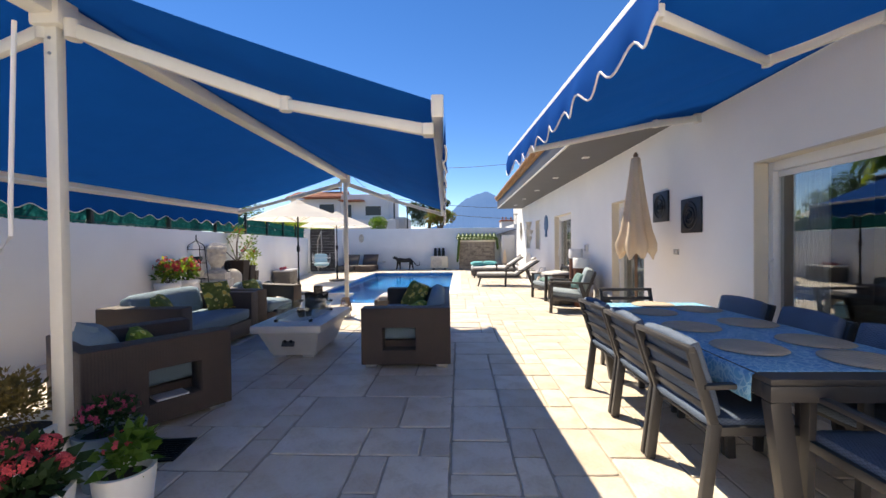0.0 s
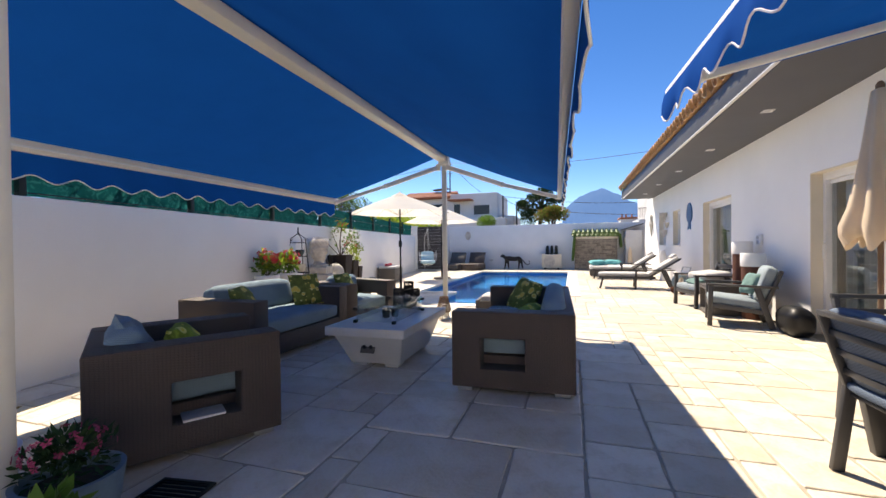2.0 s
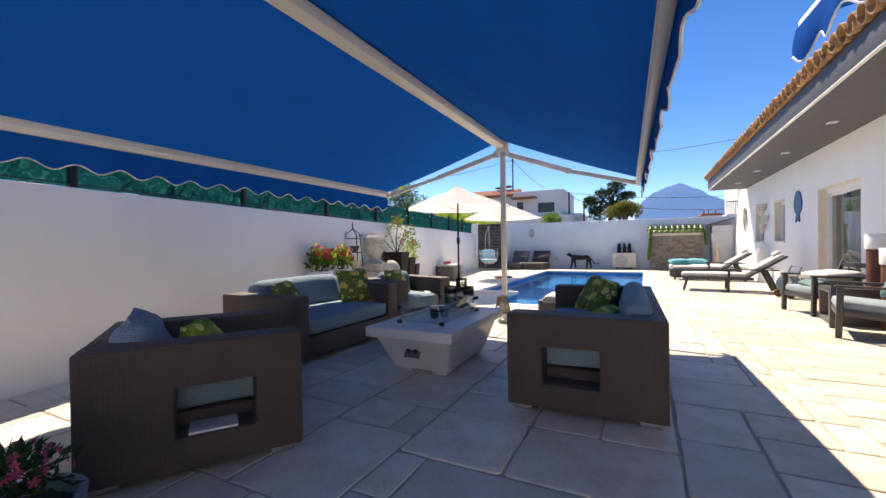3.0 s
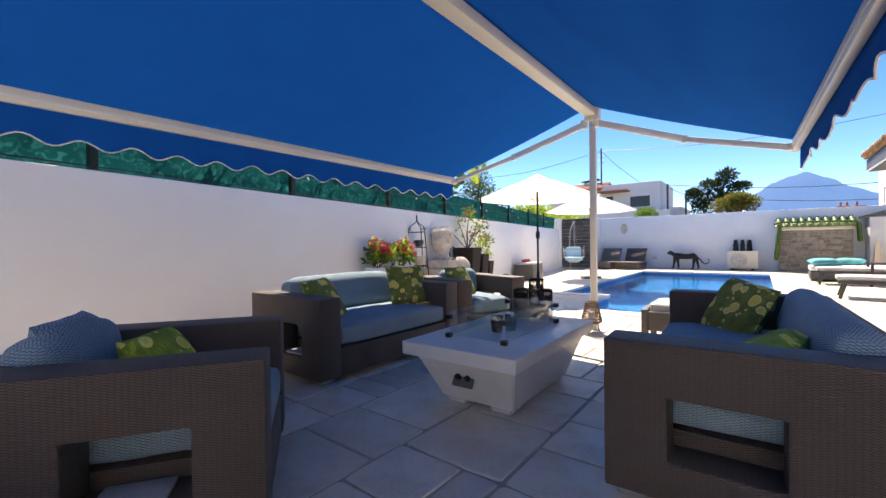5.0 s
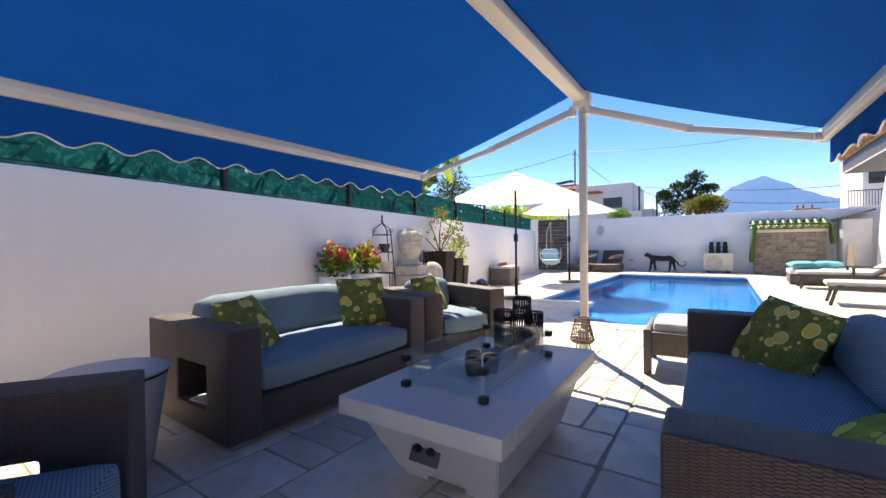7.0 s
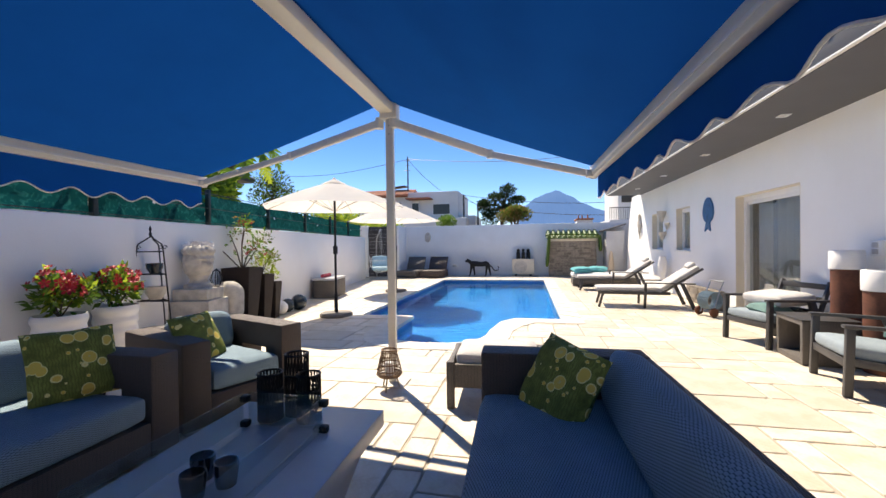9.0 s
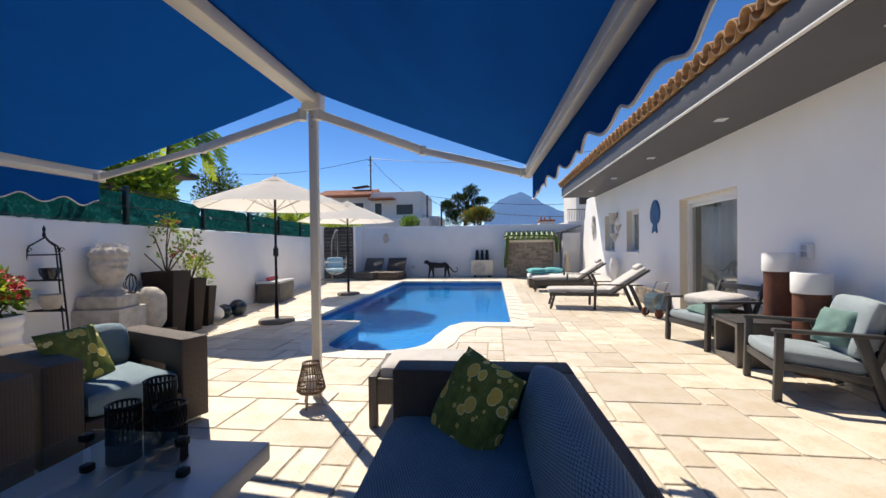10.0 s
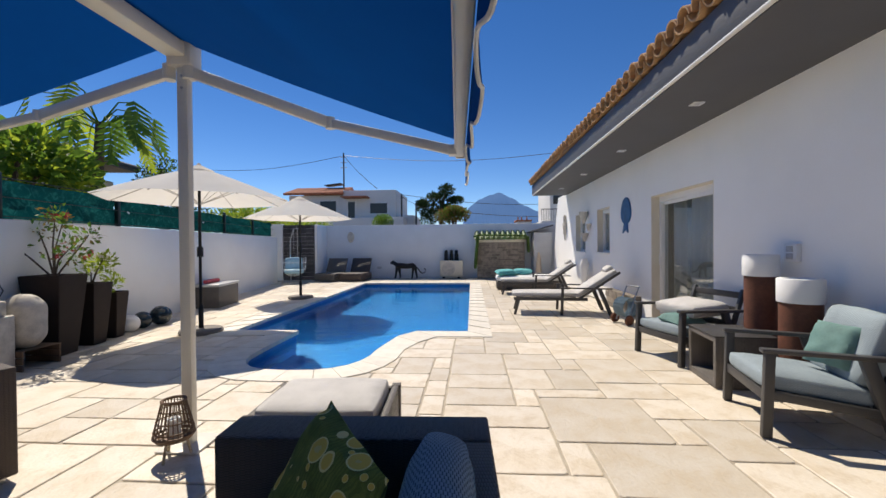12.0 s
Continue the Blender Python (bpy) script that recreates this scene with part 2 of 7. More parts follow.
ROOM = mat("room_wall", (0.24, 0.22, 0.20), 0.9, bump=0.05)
STATUE = mat("cast_stone", (0.66, 0.61, 0.53), 0.85, var=0.2, scale=9, fine=80, bump=0.6, depth=0.01)
TERRA = mat("dark_brown_planter", (0.036, 0.024, 0.019), 0.65, var=0.15, bump=0.2, spec=0.25)
SOIL = mat("soil", (0.05, 0.035, 0.025), 0.95, bump=0.8)
BLUEPOT = mat("blue_grey_pot", (0.16, 0.24, 0.30), 0.4, var=0.12, bump=0.1)
GLAZE = mat("dark_blue_glaze", (0.02, 0.035, 0.05), 0.15, var=0.2, bump=0.05)
TEAK = mat("teak", (0.20, 0.12, 0.07), 0.6, var=0.2, scale=4, fine=90, bump=0.2)
JUTE = weave("jute", (0.16, 0.13, 0.09), (0.55, 0.46, 0.34), 46, 46, 0.9, 0.003, 0.1)
BLUEFISH = mat("blue_enamel", (0.02, 0.13, 0.32), 0.3, var=0.25, scale=12, bump=0.3)
PLAQUE = mat("dark_plaque", (0.012, 0.016, 0.026), 0.45, var=0.2, bump=0.3)
VENEER = mat("stone_veneer", (0.31, 0.265, 0.22), 0.85, var=0.25, scale=8, fine=60, bump=0.6, depth=0.01, obj=0.3)
DARKVENEER = mat("dark_stone_veneer", (0.12, 0.11, 0.11), 0.85, var=0.25, scale=8, fine=60, bump=0.6, depth=0.01, obj=0.35)
GREENTILE = mat("green_tile", (0.10, 0.17, 0.05), 0.5, var=0.2, bump=0.2)
IVY = mat("green_towel", (0.07, 0.13, 0.02), 0.95, var=0.2, scale=30, bump=0.8, depth=0.01)
LEAF = cloth("leaf_green", (0.07, 0.15, 0.025), (0.18, 0.32, 0.04), 0.4, 0.5)
LEAF_Y = cloth("leaf_yellow_green", (0.18, 0.27, 0.03), (0.42, 0.52, 0.05), 0.5, 0.5)
LEAF_D = cloth("leaf_dark", (0.025, 0.055, 0.018), (0.04, 0.08, 0.02), 0.2, 0.6)
LEAF_B = cloth("leaf_olive", (0.20, 0.15, 0.05), (0.30, 0.21, 0.06), 0.3, 0.7)
RED = mat("red_petals", (0.62, 0.02, 0.03), 0.6, var=0.15, bump=0)
PINK = mat("coral_petals", (0.75, 0.09, 0.11), 0.6, var=0.2, bump=0)
MAUVE = mat("pink_petals", (0.42, 0.04, 0.12), 0.6, var=0.2, bump=0)
DARKSTONE = mat("dark_stone", (0.20, 0.18, 0.16), 0.8, var=0.15, scale=8, bump=0.3)
SILVERLEAF = mat("silver_leaf", (0.62, 0.62, 0.66), 0.5, var=0.15, bump=0)
PALEBLUE = mat("pale_blue_cotton", (0.42, 0.66, 0.76), 0.85, var=0.1, scale=8, bump=0.15)
CREAMFLOWER = mat("cream_petals", (0.75, 0.68, 0.52), 0.6, var=0.1, bump=0)
BARK = mat("bark", (0.12, 0.085, 0.06), 0.9, var=0.25, scale=10, bump=0.6, depth=0.02)
BASIN = mat("pool_tile", (0.002, 0.19, 0.48), 0.3, var=0.12, scale=2.5, fine=26, bump=0.05, tint=(0.002, 0.145, 0.40))
FARWHITE = mat("far_render", (0.74, 0.73, 0.72), 0.9, var=0.05, scale=0.4, fine=8, bump=0)
FARTILE = mat("far_roof_tile", (0.42, 0.17, 0.10), 0.85, var=0.15, scale=2, bump=0.2)
FARDARK = mat("far_window", (0.02, 0.022, 0.028), 0.2, bump=0)
# dark slope colour with blue emission put in for the haze of distance
HILL = mat("mountain_haze_glow", (0.022, 0.032, 0.045), 1.0, var=0.2, scale=0.012, fine=0.05, bump=0, spec=0.0)
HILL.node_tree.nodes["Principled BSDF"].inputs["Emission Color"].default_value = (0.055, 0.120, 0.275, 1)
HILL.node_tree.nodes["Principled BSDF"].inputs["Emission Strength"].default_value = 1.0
EARTH = mat("dry_earth", (0.25, 0.20, 0.13), 0.95, var=0.2, scale=0.2, fine=3, bump=0.2)


def water_material():
    m = bpy.data.materials.new("pool_water")
    m.use_nodes = True
    N, L = m.node_tree.nodes, m.node_tree.links
    t, g, mx, f = N.new("ShaderNodeBsdfRefraction"), N.new("ShaderNodeBsdfGlossy"), N.new("ShaderNodeMixShader"), N.new("ShaderNodeFresnel")
    t.inputs[0].default_value = (0.5, 0.92, 1.0, 1)
    t.inputs["Roughness"].default_value, t.inputs["IOR"].default_value = 0.0, 1.33
    g.inputs["Roughness"].default_value = 0.04
    f.inputs["IOR"].default_value = 1.2
    n = N.new("ShaderNodeTexNoise")
    n.inputs["Scale"].default_value, n.inputs["Detail"].default_value = 3.5, 4
    b = N.new("ShaderNodeBump")
    b.inputs["Strength"].default_value, b.inputs["Distance"].default_value = 0.40, 0.025
    tc = N.new("ShaderNodeTexCoord")
    L.new(tc.outputs["Object"], n.inputs["Vector"])
    L.new(n.outputs["Fac"], b.inputs["Height"])
    L.new(b.outputs[0], g.inputs["Normal"])
    L.new(b.outputs[0], f.inputs["Normal"])
    L.new(b.outputs[0], t.inputs["Normal"])
    L.new(f.outputs[0], mx.inputs[0])
    L.new(t.outputs[0], mx.inputs[1])
    L.new(g.outputs[0], mx.inputs[2])
    df, m2 = N.new("ShaderNodeBsdfDiffuse"), N.new("ShaderNodeMixShader")
    df.inputs[0].default_value = (0.001, 0.15, 0.44, 1)
    m2.inputs[0].default_value = 0.22
    L.new(t.outputs[0], m2.inputs[1])
    L.new(df.outputs[0], m2.inputs[2])
    L.new(m2.outputs[0], mx.inputs[1])
    L.new(mx.outputs[0], N["Material Output"].inputs["Surface"])
    return m


WATER = water_material()


# ---- mesh helpers ----
def merge(bm, other):
    me = bpy.data.meshes.new("tmp")
    other.to_mesh(me)
    other.free()
    bm.from_mesh(me)
    bpy.data.meshes.remove(me)
    return bm


def box(lo, hi, bev=0.006, bm=None, m=None, seg=2):
    """A box from corner lo to corner hi, with rounded edges."""
    b = bmesh.new()
    bmesh.ops.create_cube(b, size=1)
    s = Vector(hi) - Vector(lo)
    bmesh.ops.transform(b, matrix=Matrix.Translation((Vector(lo) + Vector(hi)) / 2) @ Matrix.Diagonal((*s, 1)), verts=b.verts)
    if bev:
        bmesh.ops.bevel(b, geom=b.edges[:], offset=min(bev, min(s) * 0.45), segments=seg, affect='EDGES', profile=0.5)
    if m is not None:
        bmesh.ops.transform(b, matrix=m, verts=b.verts)
    return merge(bm, b) if bm else b


def bar(p, q, w, h, bev=0.004, bm=None, up=(0, 0, 1)):
    """A bar of section w by h from p to q; h lies along up."""
    p, q = Vector(p), Vector(q)
    d = (q - p).normalized()
    side = d.cross(Vector(up)).normalized()
    top = side.cross(d)
    m = Matrix.Translation(p) @ Matrix((side, d, top)).transposed().to_4x4()
    return box((-w / 2, 0, -h / 2), (w / 2, (q - p).length, h / 2), bev, bm, m)


def tube(points, r, n=8, bm=None):
    """A round rod along points; r is one radius or one for each point."""
    b = bm or bmesh.new()
    pts = [Vector(p) for p in points]
    rs = r if isinstance(r, (list, tuple)) else [r] * len(pts)
    ref = Vector((0.31, 0.17, 0.93))
    rings = []
    for i, p in enumerate(pts):
        d = (pts[min(i + 1, len(pts) - 1)] - pts[max(i - 1, 0)]).normalized()
        a = d.cross(ref)
        a = a.normalized() if a.length > 1e-4 else d.orthogonal().normalized()
        c = d.cross(a)
        rings.append([b.verts.new(p + (a * math.cos(k * math.tau / n) + c * math.sin(k * math.tau / n)) * rs[i]) for k in range(n)])
    for s, t in zip(rings, rings[1:]):
        for k in range(n):
            b.faces.new((s[k], s[(k + 1) % n], t[(k + 1) % n], t[k]))
    b.faces.new(rings[0][::-1])
    b.faces.new(rings[-1])
    return b


def lathe(profile, n=24, bm=None, at=(0, 0, 0), wave=0.0, waves=0):
    """Turns a profile of (radius, height) round the upright axis."""
    b = bm or bmesh.new()
    rings = []
    for r, z in profile:
        ring = []
        for k in range(n):
            a = k * math.tau / n
            rr = r * (1 + wave * math.cos(waves * a))
            ring.append(b.verts.new((at[0] + rr * math.cos(a), at[1] + rr * math.sin(a), at[2] + z)))
        rings.append(ring)
    for s, t in zip(rings, rings[1:]):
        for k in range(n):
            b.faces.new((s[k], s[(k + 1) % n], t[(k + 1) % n], t[k]))
    b.faces.new(rings[0][::-1])
    b.faces.new(rings[-1])
    return b


def puffed(sx, sy, sz, r=0.05, puff=0.015, n=9, m=None, bm=None, seed=0):
    """A cushion: a soft block centred on its base."""
    b = bmesh.new()
    bmesh.ops.create_cube(b, size=2)
    bmesh.ops.subdivide_edges(b, edges=b.edges[:], cuts=n, use_grid_fill=True)
    h = Vector((sx / 2, sy / 2, sz / 2))
    r = min(r, min(h) * 0.95)
    for v in b.verts:
        p = Vector((v.co.x * h.x, v.co.y * h.y, v.co.z * h.z))
        q = Vector([max(-(h[i] - r), min(h[i] - r, p[i])) for i in range(3)])
        d = p - q
        if d.length > 1e-6:
            p = q + d.normalized() * r
        k = (1 - v.co.x ** 2) * (1 - v.co.y ** 2)
        p.z += math.copysign(puff * k, p.z)
        p += noise.noise_vector(p * 5 + Vector((seed, 0, 0))) * 0.006
        v.co = p + Vector((0, 0, h.z))
    if m is not None:
        bmesh.ops.transform(b, matrix=m, verts=b.verts)
    return merge(bm, b) if bm else b


def pillow(w, h, t, m=None, n=12, seed=0):
    """A scatter cushion with pinched corners; lies flat, centred."""
    b = bmesh.new()
    grid = {}
    for s in (1, -1):
        for i in range(n + 1):
            for j in range(n + 1):
                u, v = 2 * i / n - 1, 2 * j / n - 1
                edge = i in (0, n) or j in (0, n)
                if edge and s < 0:
                    grid[s, i, j] = grid[1, i, j]
                    continue
                k = (max(0, 1 - u ** 4) * max(0, 1 - v ** 4)) ** 0.5
                pin = 1 - 0.09 * (1 - abs(u * v)) * (abs(u) ** 3 + abs(v) ** 3) / 2
                p = Vector((u * w / 2 * pin, v * h / 2 * pin, s * t / 2 * k))
                p += noise.noise_vector(Vector((u * 2 + seed, v * 2, s))) * 0.012 * (0.3 + k)
                grid[s, i, j] = b.verts.new(p)
    for s in (1, -1):
        for i in range(n):
            for j in range(n):
                q = [grid[s, i, j], grid[s, i + 1, j], grid[s, i + 1, j + 1], grid[s, i, j + 1]]
                b.faces.new(q if s > 0 else q[::-1])
    if m is not None:
        bmesh.ops.transform(b, matrix=m, verts=b.verts)
    return b


def holed(w, h, t, hole, bev=0.0):
    """An upright panel in x and z, t thick along y, with a rectangular hole (x0, x1, z0, z1)."""
    x0, x1, z0, z1 = hole
    b = bmesh.new()
    out = [(0, 0), (w, 0), (w, h), (0, h)]
    inn = [(x0, z0), (x1, z0), (x1, z1), (x0, z1)]
    ring = {}
    for y in (0, t):
        for k, (a, c) in enumerate(out):
            ring['o', y, k] = b.verts.new((a, y, c))
        for k, (a, c) in enumerate(inn):
            ring['i', y, k] = b.verts.new((a, y, c))
    for k in range(4):
        l = (k + 1) % 4
        b.faces.new((ring['o', 0, k], ring['o', 0, l], ring['i', 0, l], ring['i', 0, k]))
        b.faces.new((ring['o', t, l], ring['o', t, k], ring['i', t, k], ring['i', t, l]))
        b.faces.new((ring['o', 0, l], ring['o', 0, k], ring['o', t, k], ring['o', t, l]))
        b.faces.new((ring['i', 0, k], ring['i', 0, l], ring['i', t, l], ring['i', t, k]))
    bmesh.ops.recalc_face_normals(b, faces=b.faces)
    if bev:
        sharp = [e for e in b.edges if e.calc_face_angle(0) > 1]
        bmesh.ops.bevel(b, geom=sharp, offset=bev, segments=2, affect='EDGES', profile=0.5)
    return b


def part(name, bm, material, parent=None, label="", m=None, smooth=True):
    """Links a bmesh as one mesh object, under parent where there is one."""
    me = bpy.data.meshes.new(name)
    bm.to_mesh(me)
    bm.free()
    if smooth:
        me.shade_smooth()
        me.set_sharp_from_angle(angle=radians(40))
    me.materials.append(material)
    ob = new(name, me)
    if parent is not None:
        ob.parent = parent
    if m is not None:
        ob.matrix_local = m
    if label:
        ob["label"] = label
    return ob


def raw(name, verts, faces, material, parent=None, smooth=False):
    me = bpy.data.meshes.new(name)
    me.from_pydata(verts, [], faces)
    me.materials.append(material)
    if smooth:
        me.shade_smooth()
    ob = new(name, me)
    if parent is not None:
        ob.parent = parent
    return ob


def thing(name, m, label, category, group="", kind=""):
    ob = new(name)
    ob.empty_display_size = 0.1
    ob.matrix_world = m
    return tagged(ob, label, category, group, kind)


def structure(name, bm, material, label, category, smooth=True):
    return tagged(part(name, bm, material, smooth=smooth), label, category, kind="structure")


# ---- setting ----
WALL_A = 0.165                      # lean of the garden wall's line


def garden_x(y):
    return -4.35 - WALL_A * (y - 2.8)


POOL_X0, POOL_X1, POOL_Y0, POOL_Y1 = -3.75, 0.0, 11.0, 19.0
BAY_X0, BAY_X1, BAY_Y = -2.72, -1.15, 9.0


def pool_outline(grow=0.0):
    """The pool's edge as a ring of points, counter-clockwise; grow widens it."""
    g = grow
    pts = [(POOL_X1 + g, POOL_Y0 - g), (POOL_X1 + g, POOL_Y1 + g), (POOL_X0 - g, POOL_Y1 + g), (POOL_X0 - g, POOL_Y0 - g)]
    cx = (BAY_X0 + BAY_X1) / 2
    rx, ry = (BAY_X1 - BAY_X0) / 2 + g, 0.95 + g
    cy = BAY_Y + 0.95
    pts.append((cx - rx, POOL_Y0 - g))
    for k in range(0, 13):
        a = math.pi + k * math.pi / 12
        e = 0.75
        c, s = math.cos(a), math.sin(a)
        pts.append((cx + rx * math.copysign(abs(c) ** e, c), cy + ry * math.copysign(abs(s) ** e, s)))
    pts.append((cx + rx + 0.12, POOL_Y0 - g - 0.35))
    pts.append((cx + rx + 0.35, POOL_Y0 - g))
    return pts


def inside(x, y, ring):
    hit = False
    for (ax, ay), (bx, by) in zip(ring, ring[1:] + ring[:1]):
        if (ay > y) != (by > y) and x < (bx - ax) * (y - ay) / (by - ay) + ax:
            hit = not hit
    return hit


edge = pool_outline()
b = bmesh.new()
top = [b.verts.new((x, y, 0.0)) for x, y in edge]
low = [b.verts.new((x, y, -1.35)) for x, y in edge]
for k in range(len(edge)):
    l = (k + 1) % len(edge)
    b.faces.new((top[k], top[l], low[l], low[k]))
b.faces.new(low)
for k in range(3):
    box((BAY_X0 + 0.1, BAY_Y + 0.15 + 0.5 * k, -1.35), (BAY_X1 - 0.1, BAY_Y + 0.65 + 0.5 * k, -0.52 - 0.1 * k), 0.02, b)
structure("pool_basin", b, BASIN, "blue tiled swimming pool basin with steps in its bay", "swimming pool", smooth=False)
b = bmesh.new()
b.faces.new([b.verts.new((x, y, -0.11)) for x, y in edge])
water = structure("water", b, WATER, "clear blue rippled water in the swimming pool", "water")
water.visible_shadow = False

# ground under the paving, with the pool left out
b = bmesh.new()


def slab(x0, x1, y0, y1, z=-0.010):
    b.faces.new([b.verts.new(p) for p in ((x0, y0, z), (x1, y0, z), (x1, y1, z), (x0, y1, z))])


BX0, BX1, BY = -3.1, -0.7, 8.6
slab(-8.2, 3.4, -3.5, BY)
slab(-8.2, BX0, BY, POOL_Y0)
slab(BX1, 3.4, BY, POOL_Y0)
slab(-8.2, POOL_X0, POOL_Y0, POOL_Y1)
slab(POOL_X1, 3.4, POOL_Y0, POOL_Y1)
slab(-8.2, 3.4, POOL_Y1, 21.6)
cell = 0.1
y = BY
while y < POOL_Y0 - 1e-6:
    x = BX0
    while x < BX1 - 1e-6:
        if not inside(x + cell / 2, y + cell / 2, pool_outline(0.04)):
            slab(x, x + cell, y, y + cell)
        x += cell
    y += cell
floor = structure("pavement", b, GROUT, "cream natural stone paving round the swimming pool", "paving", smooth=False)

# open country round the plot
b = bmesh.new()
for x0, x1, y0, y1 in ((-900, -8.2, -900, 3000), (12, 900, -900, 3000), (-8.2, 12, -900, -3.5), (-8.2, 12, 21.6, 3000)):
    b.faces.new([b.verts.new(p) for p in ((x0, y0, -0.05), (x1, y0, -0.05), (x1, y1, -0.05), (x0, y1, -0.05))])
structure("ground", b, EARTH, "dry earth ground beyond the garden walls", "ground", smooth=False)

# garden wall on the west
y0, y1 = -3.5, 19.2
b = bmesh.new()
ang = math.atan(WALL_A)
L_W = (y1 - y0) / math.cos(ang)
WM = pose(garden_x(y0), y0, 0, 0, 0, math.degrees(ang))
box((-0.2, 0, -0.05), (0, L_W, 1.68), 0.012, b)
wall_west = structure("wall_west", b, STUCCO, "white rendered garden wall topped by a green mesh fence", "wall")
wall_west.matrix_world = WM

# green mesh fence on the wall
fence = thing("mesh_fence", WM, "green wire fence with shade netting on the garden wall", "fence")
p = 0.9
k = 0
while p < L_W - 0.4:
    part("post", box((-0.13, p - 0.03, 1.66), (-0.07, p + 0.03, 2.24), 0.004), WIRE, fence)
    q = min(p + 2.0, L_W - 0.2)
    n = 40
    vs, fs = [], []
    for i in range(n + 1):
        for j in range(7):
            yy = p + (q - p) * i / n
            off = 0.045 * noise.noise(Vector((yy * 2.2 + j * 0.4, j * 0.7, k))) + 0.022 * noise.noise(Vector((yy * 11, j * 0.9, k)))
            vs.append((-0.15 + off, yy, 1.70 + (0.46 + 0.02 * noise.noise(Vector((yy * 2, 5, 1)))) * j / 6))
    for i in range(n):
        for j in range(6):
            a = i * 7 + j
            fs.append((a, a + 7, a + 8, a + 1))
    raw("netting", vs, fs, MESH, fence, True)
    bw = bmesh.new()
    yy = p
    while yy < q:
        bar((-0.085, yy, 1.69), (-0.085, yy, 2.2), 0.014, 0.014, 0, bw)
        yy += 0.05
    for z in (1.72, 1.95, 2.18):
        bar((-0.08, p, z), (-0.08, q, z), 0.011, 0.011, 0, bw)
    part("wire_panel", bw, WIRE, fence, smooth=False)
    # small crumpled white scraps, added for the pale bits on the netting
    for i in range(k % 3):
        c = Vector((-0.072, p + 0.25 + 0.6 * i + 0.2 * noise.noise(Vector((k, i, 3))), 1.78 + 0.14 * ((k + 2 * i) % 3)))
        part("cable_tie", puffed(0.012, 0.03, 0.035 + 0.03 * ((i + k) % 2), 0.005, 0.01, 3, seed=i + k), WHITEPAINT, fence, "small crumpled white scrap", m=pose(c.x, c.y, c.z, 25 * i + 10 * k, 0, 0))
    p += 2.0
    k += 1

# back wall
b = bmesh.new()
box((-6.05, 21.3, -0.05), (8.0, 21.5, 2.17), 0.012, b)
wall_north = structure("wall_north", b, BACKWALL, "white rendered wall behind the swimming pool", "wall")
b = bmesh.new()
box((-7.9, 20.2, -0.05), (-7.35, 20.4, 2.2), 0.01, b)
box((-6.05, 20.2, -0.05), (-5.95, 21.298, 2.17), 0.01, b)
box((-7.349, 20.32, -0.05), (-6.051, 20.5, 2.16), 0.0, b)
shower_wall = structure("wall_shower", b, STUCCO, "white wall holding a dark stone shower panel", "wall")
# unseen walls that close the plot
b = bmesh.new()
box((-4.0, -3.5, -0.05), (3.1, -3.3, 2.4), 0, b)
structure("wall_south", b, STUCCO, "plain white wall closing the terrace", "wall", smooth=False)

# house wall with its openings
HX, HT = 3.1, 0.28
HY0, HY1, HTOP = -3.5, 19.4, 2.95
OPEN = [(1.2, 3.84, 0.0, 2.11), (6.15, 7.47, 0.0, 2.08), (10.2, 11.99, 0.0, 2.13), (14.08, 14.97, 1.12, 2.16), (16.0, 17.0, 1.12, 2.16)]
b = bmesh.new()
y = HY0
for a, c, z0, z1 in OPEN:
    box((HX, y, -0.05), (HX + HT, a, HTOP), 0, b)
    box((HX, a, z1), (HX + HT, c, HTOP), 0, b)
    if z0 > 0:
        box((HX, a, -0.05), (HX + HT, c, z0), 0, b)
    y = c
box((HX, y, -0.05), (HX + HT, HY1, HTOP), 0, b)
bmesh.ops.remove_doubles(b, verts=b.verts, dist=0.0005)
wall_house = structure("wall_house", b, STUCCO, "white rendered house wall with sliding doors", "wall", smooth=False)
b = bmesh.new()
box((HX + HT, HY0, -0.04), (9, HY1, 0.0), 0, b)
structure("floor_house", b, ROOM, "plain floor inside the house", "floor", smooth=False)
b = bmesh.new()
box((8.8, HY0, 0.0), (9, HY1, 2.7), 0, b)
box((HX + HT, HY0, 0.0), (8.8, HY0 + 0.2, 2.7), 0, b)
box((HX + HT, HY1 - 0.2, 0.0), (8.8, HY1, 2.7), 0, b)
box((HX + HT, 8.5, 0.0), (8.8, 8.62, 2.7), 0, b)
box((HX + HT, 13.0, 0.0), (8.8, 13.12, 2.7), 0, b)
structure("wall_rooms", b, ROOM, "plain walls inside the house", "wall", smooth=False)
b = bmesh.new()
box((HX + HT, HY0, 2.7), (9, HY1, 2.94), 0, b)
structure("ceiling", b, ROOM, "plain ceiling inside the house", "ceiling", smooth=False)

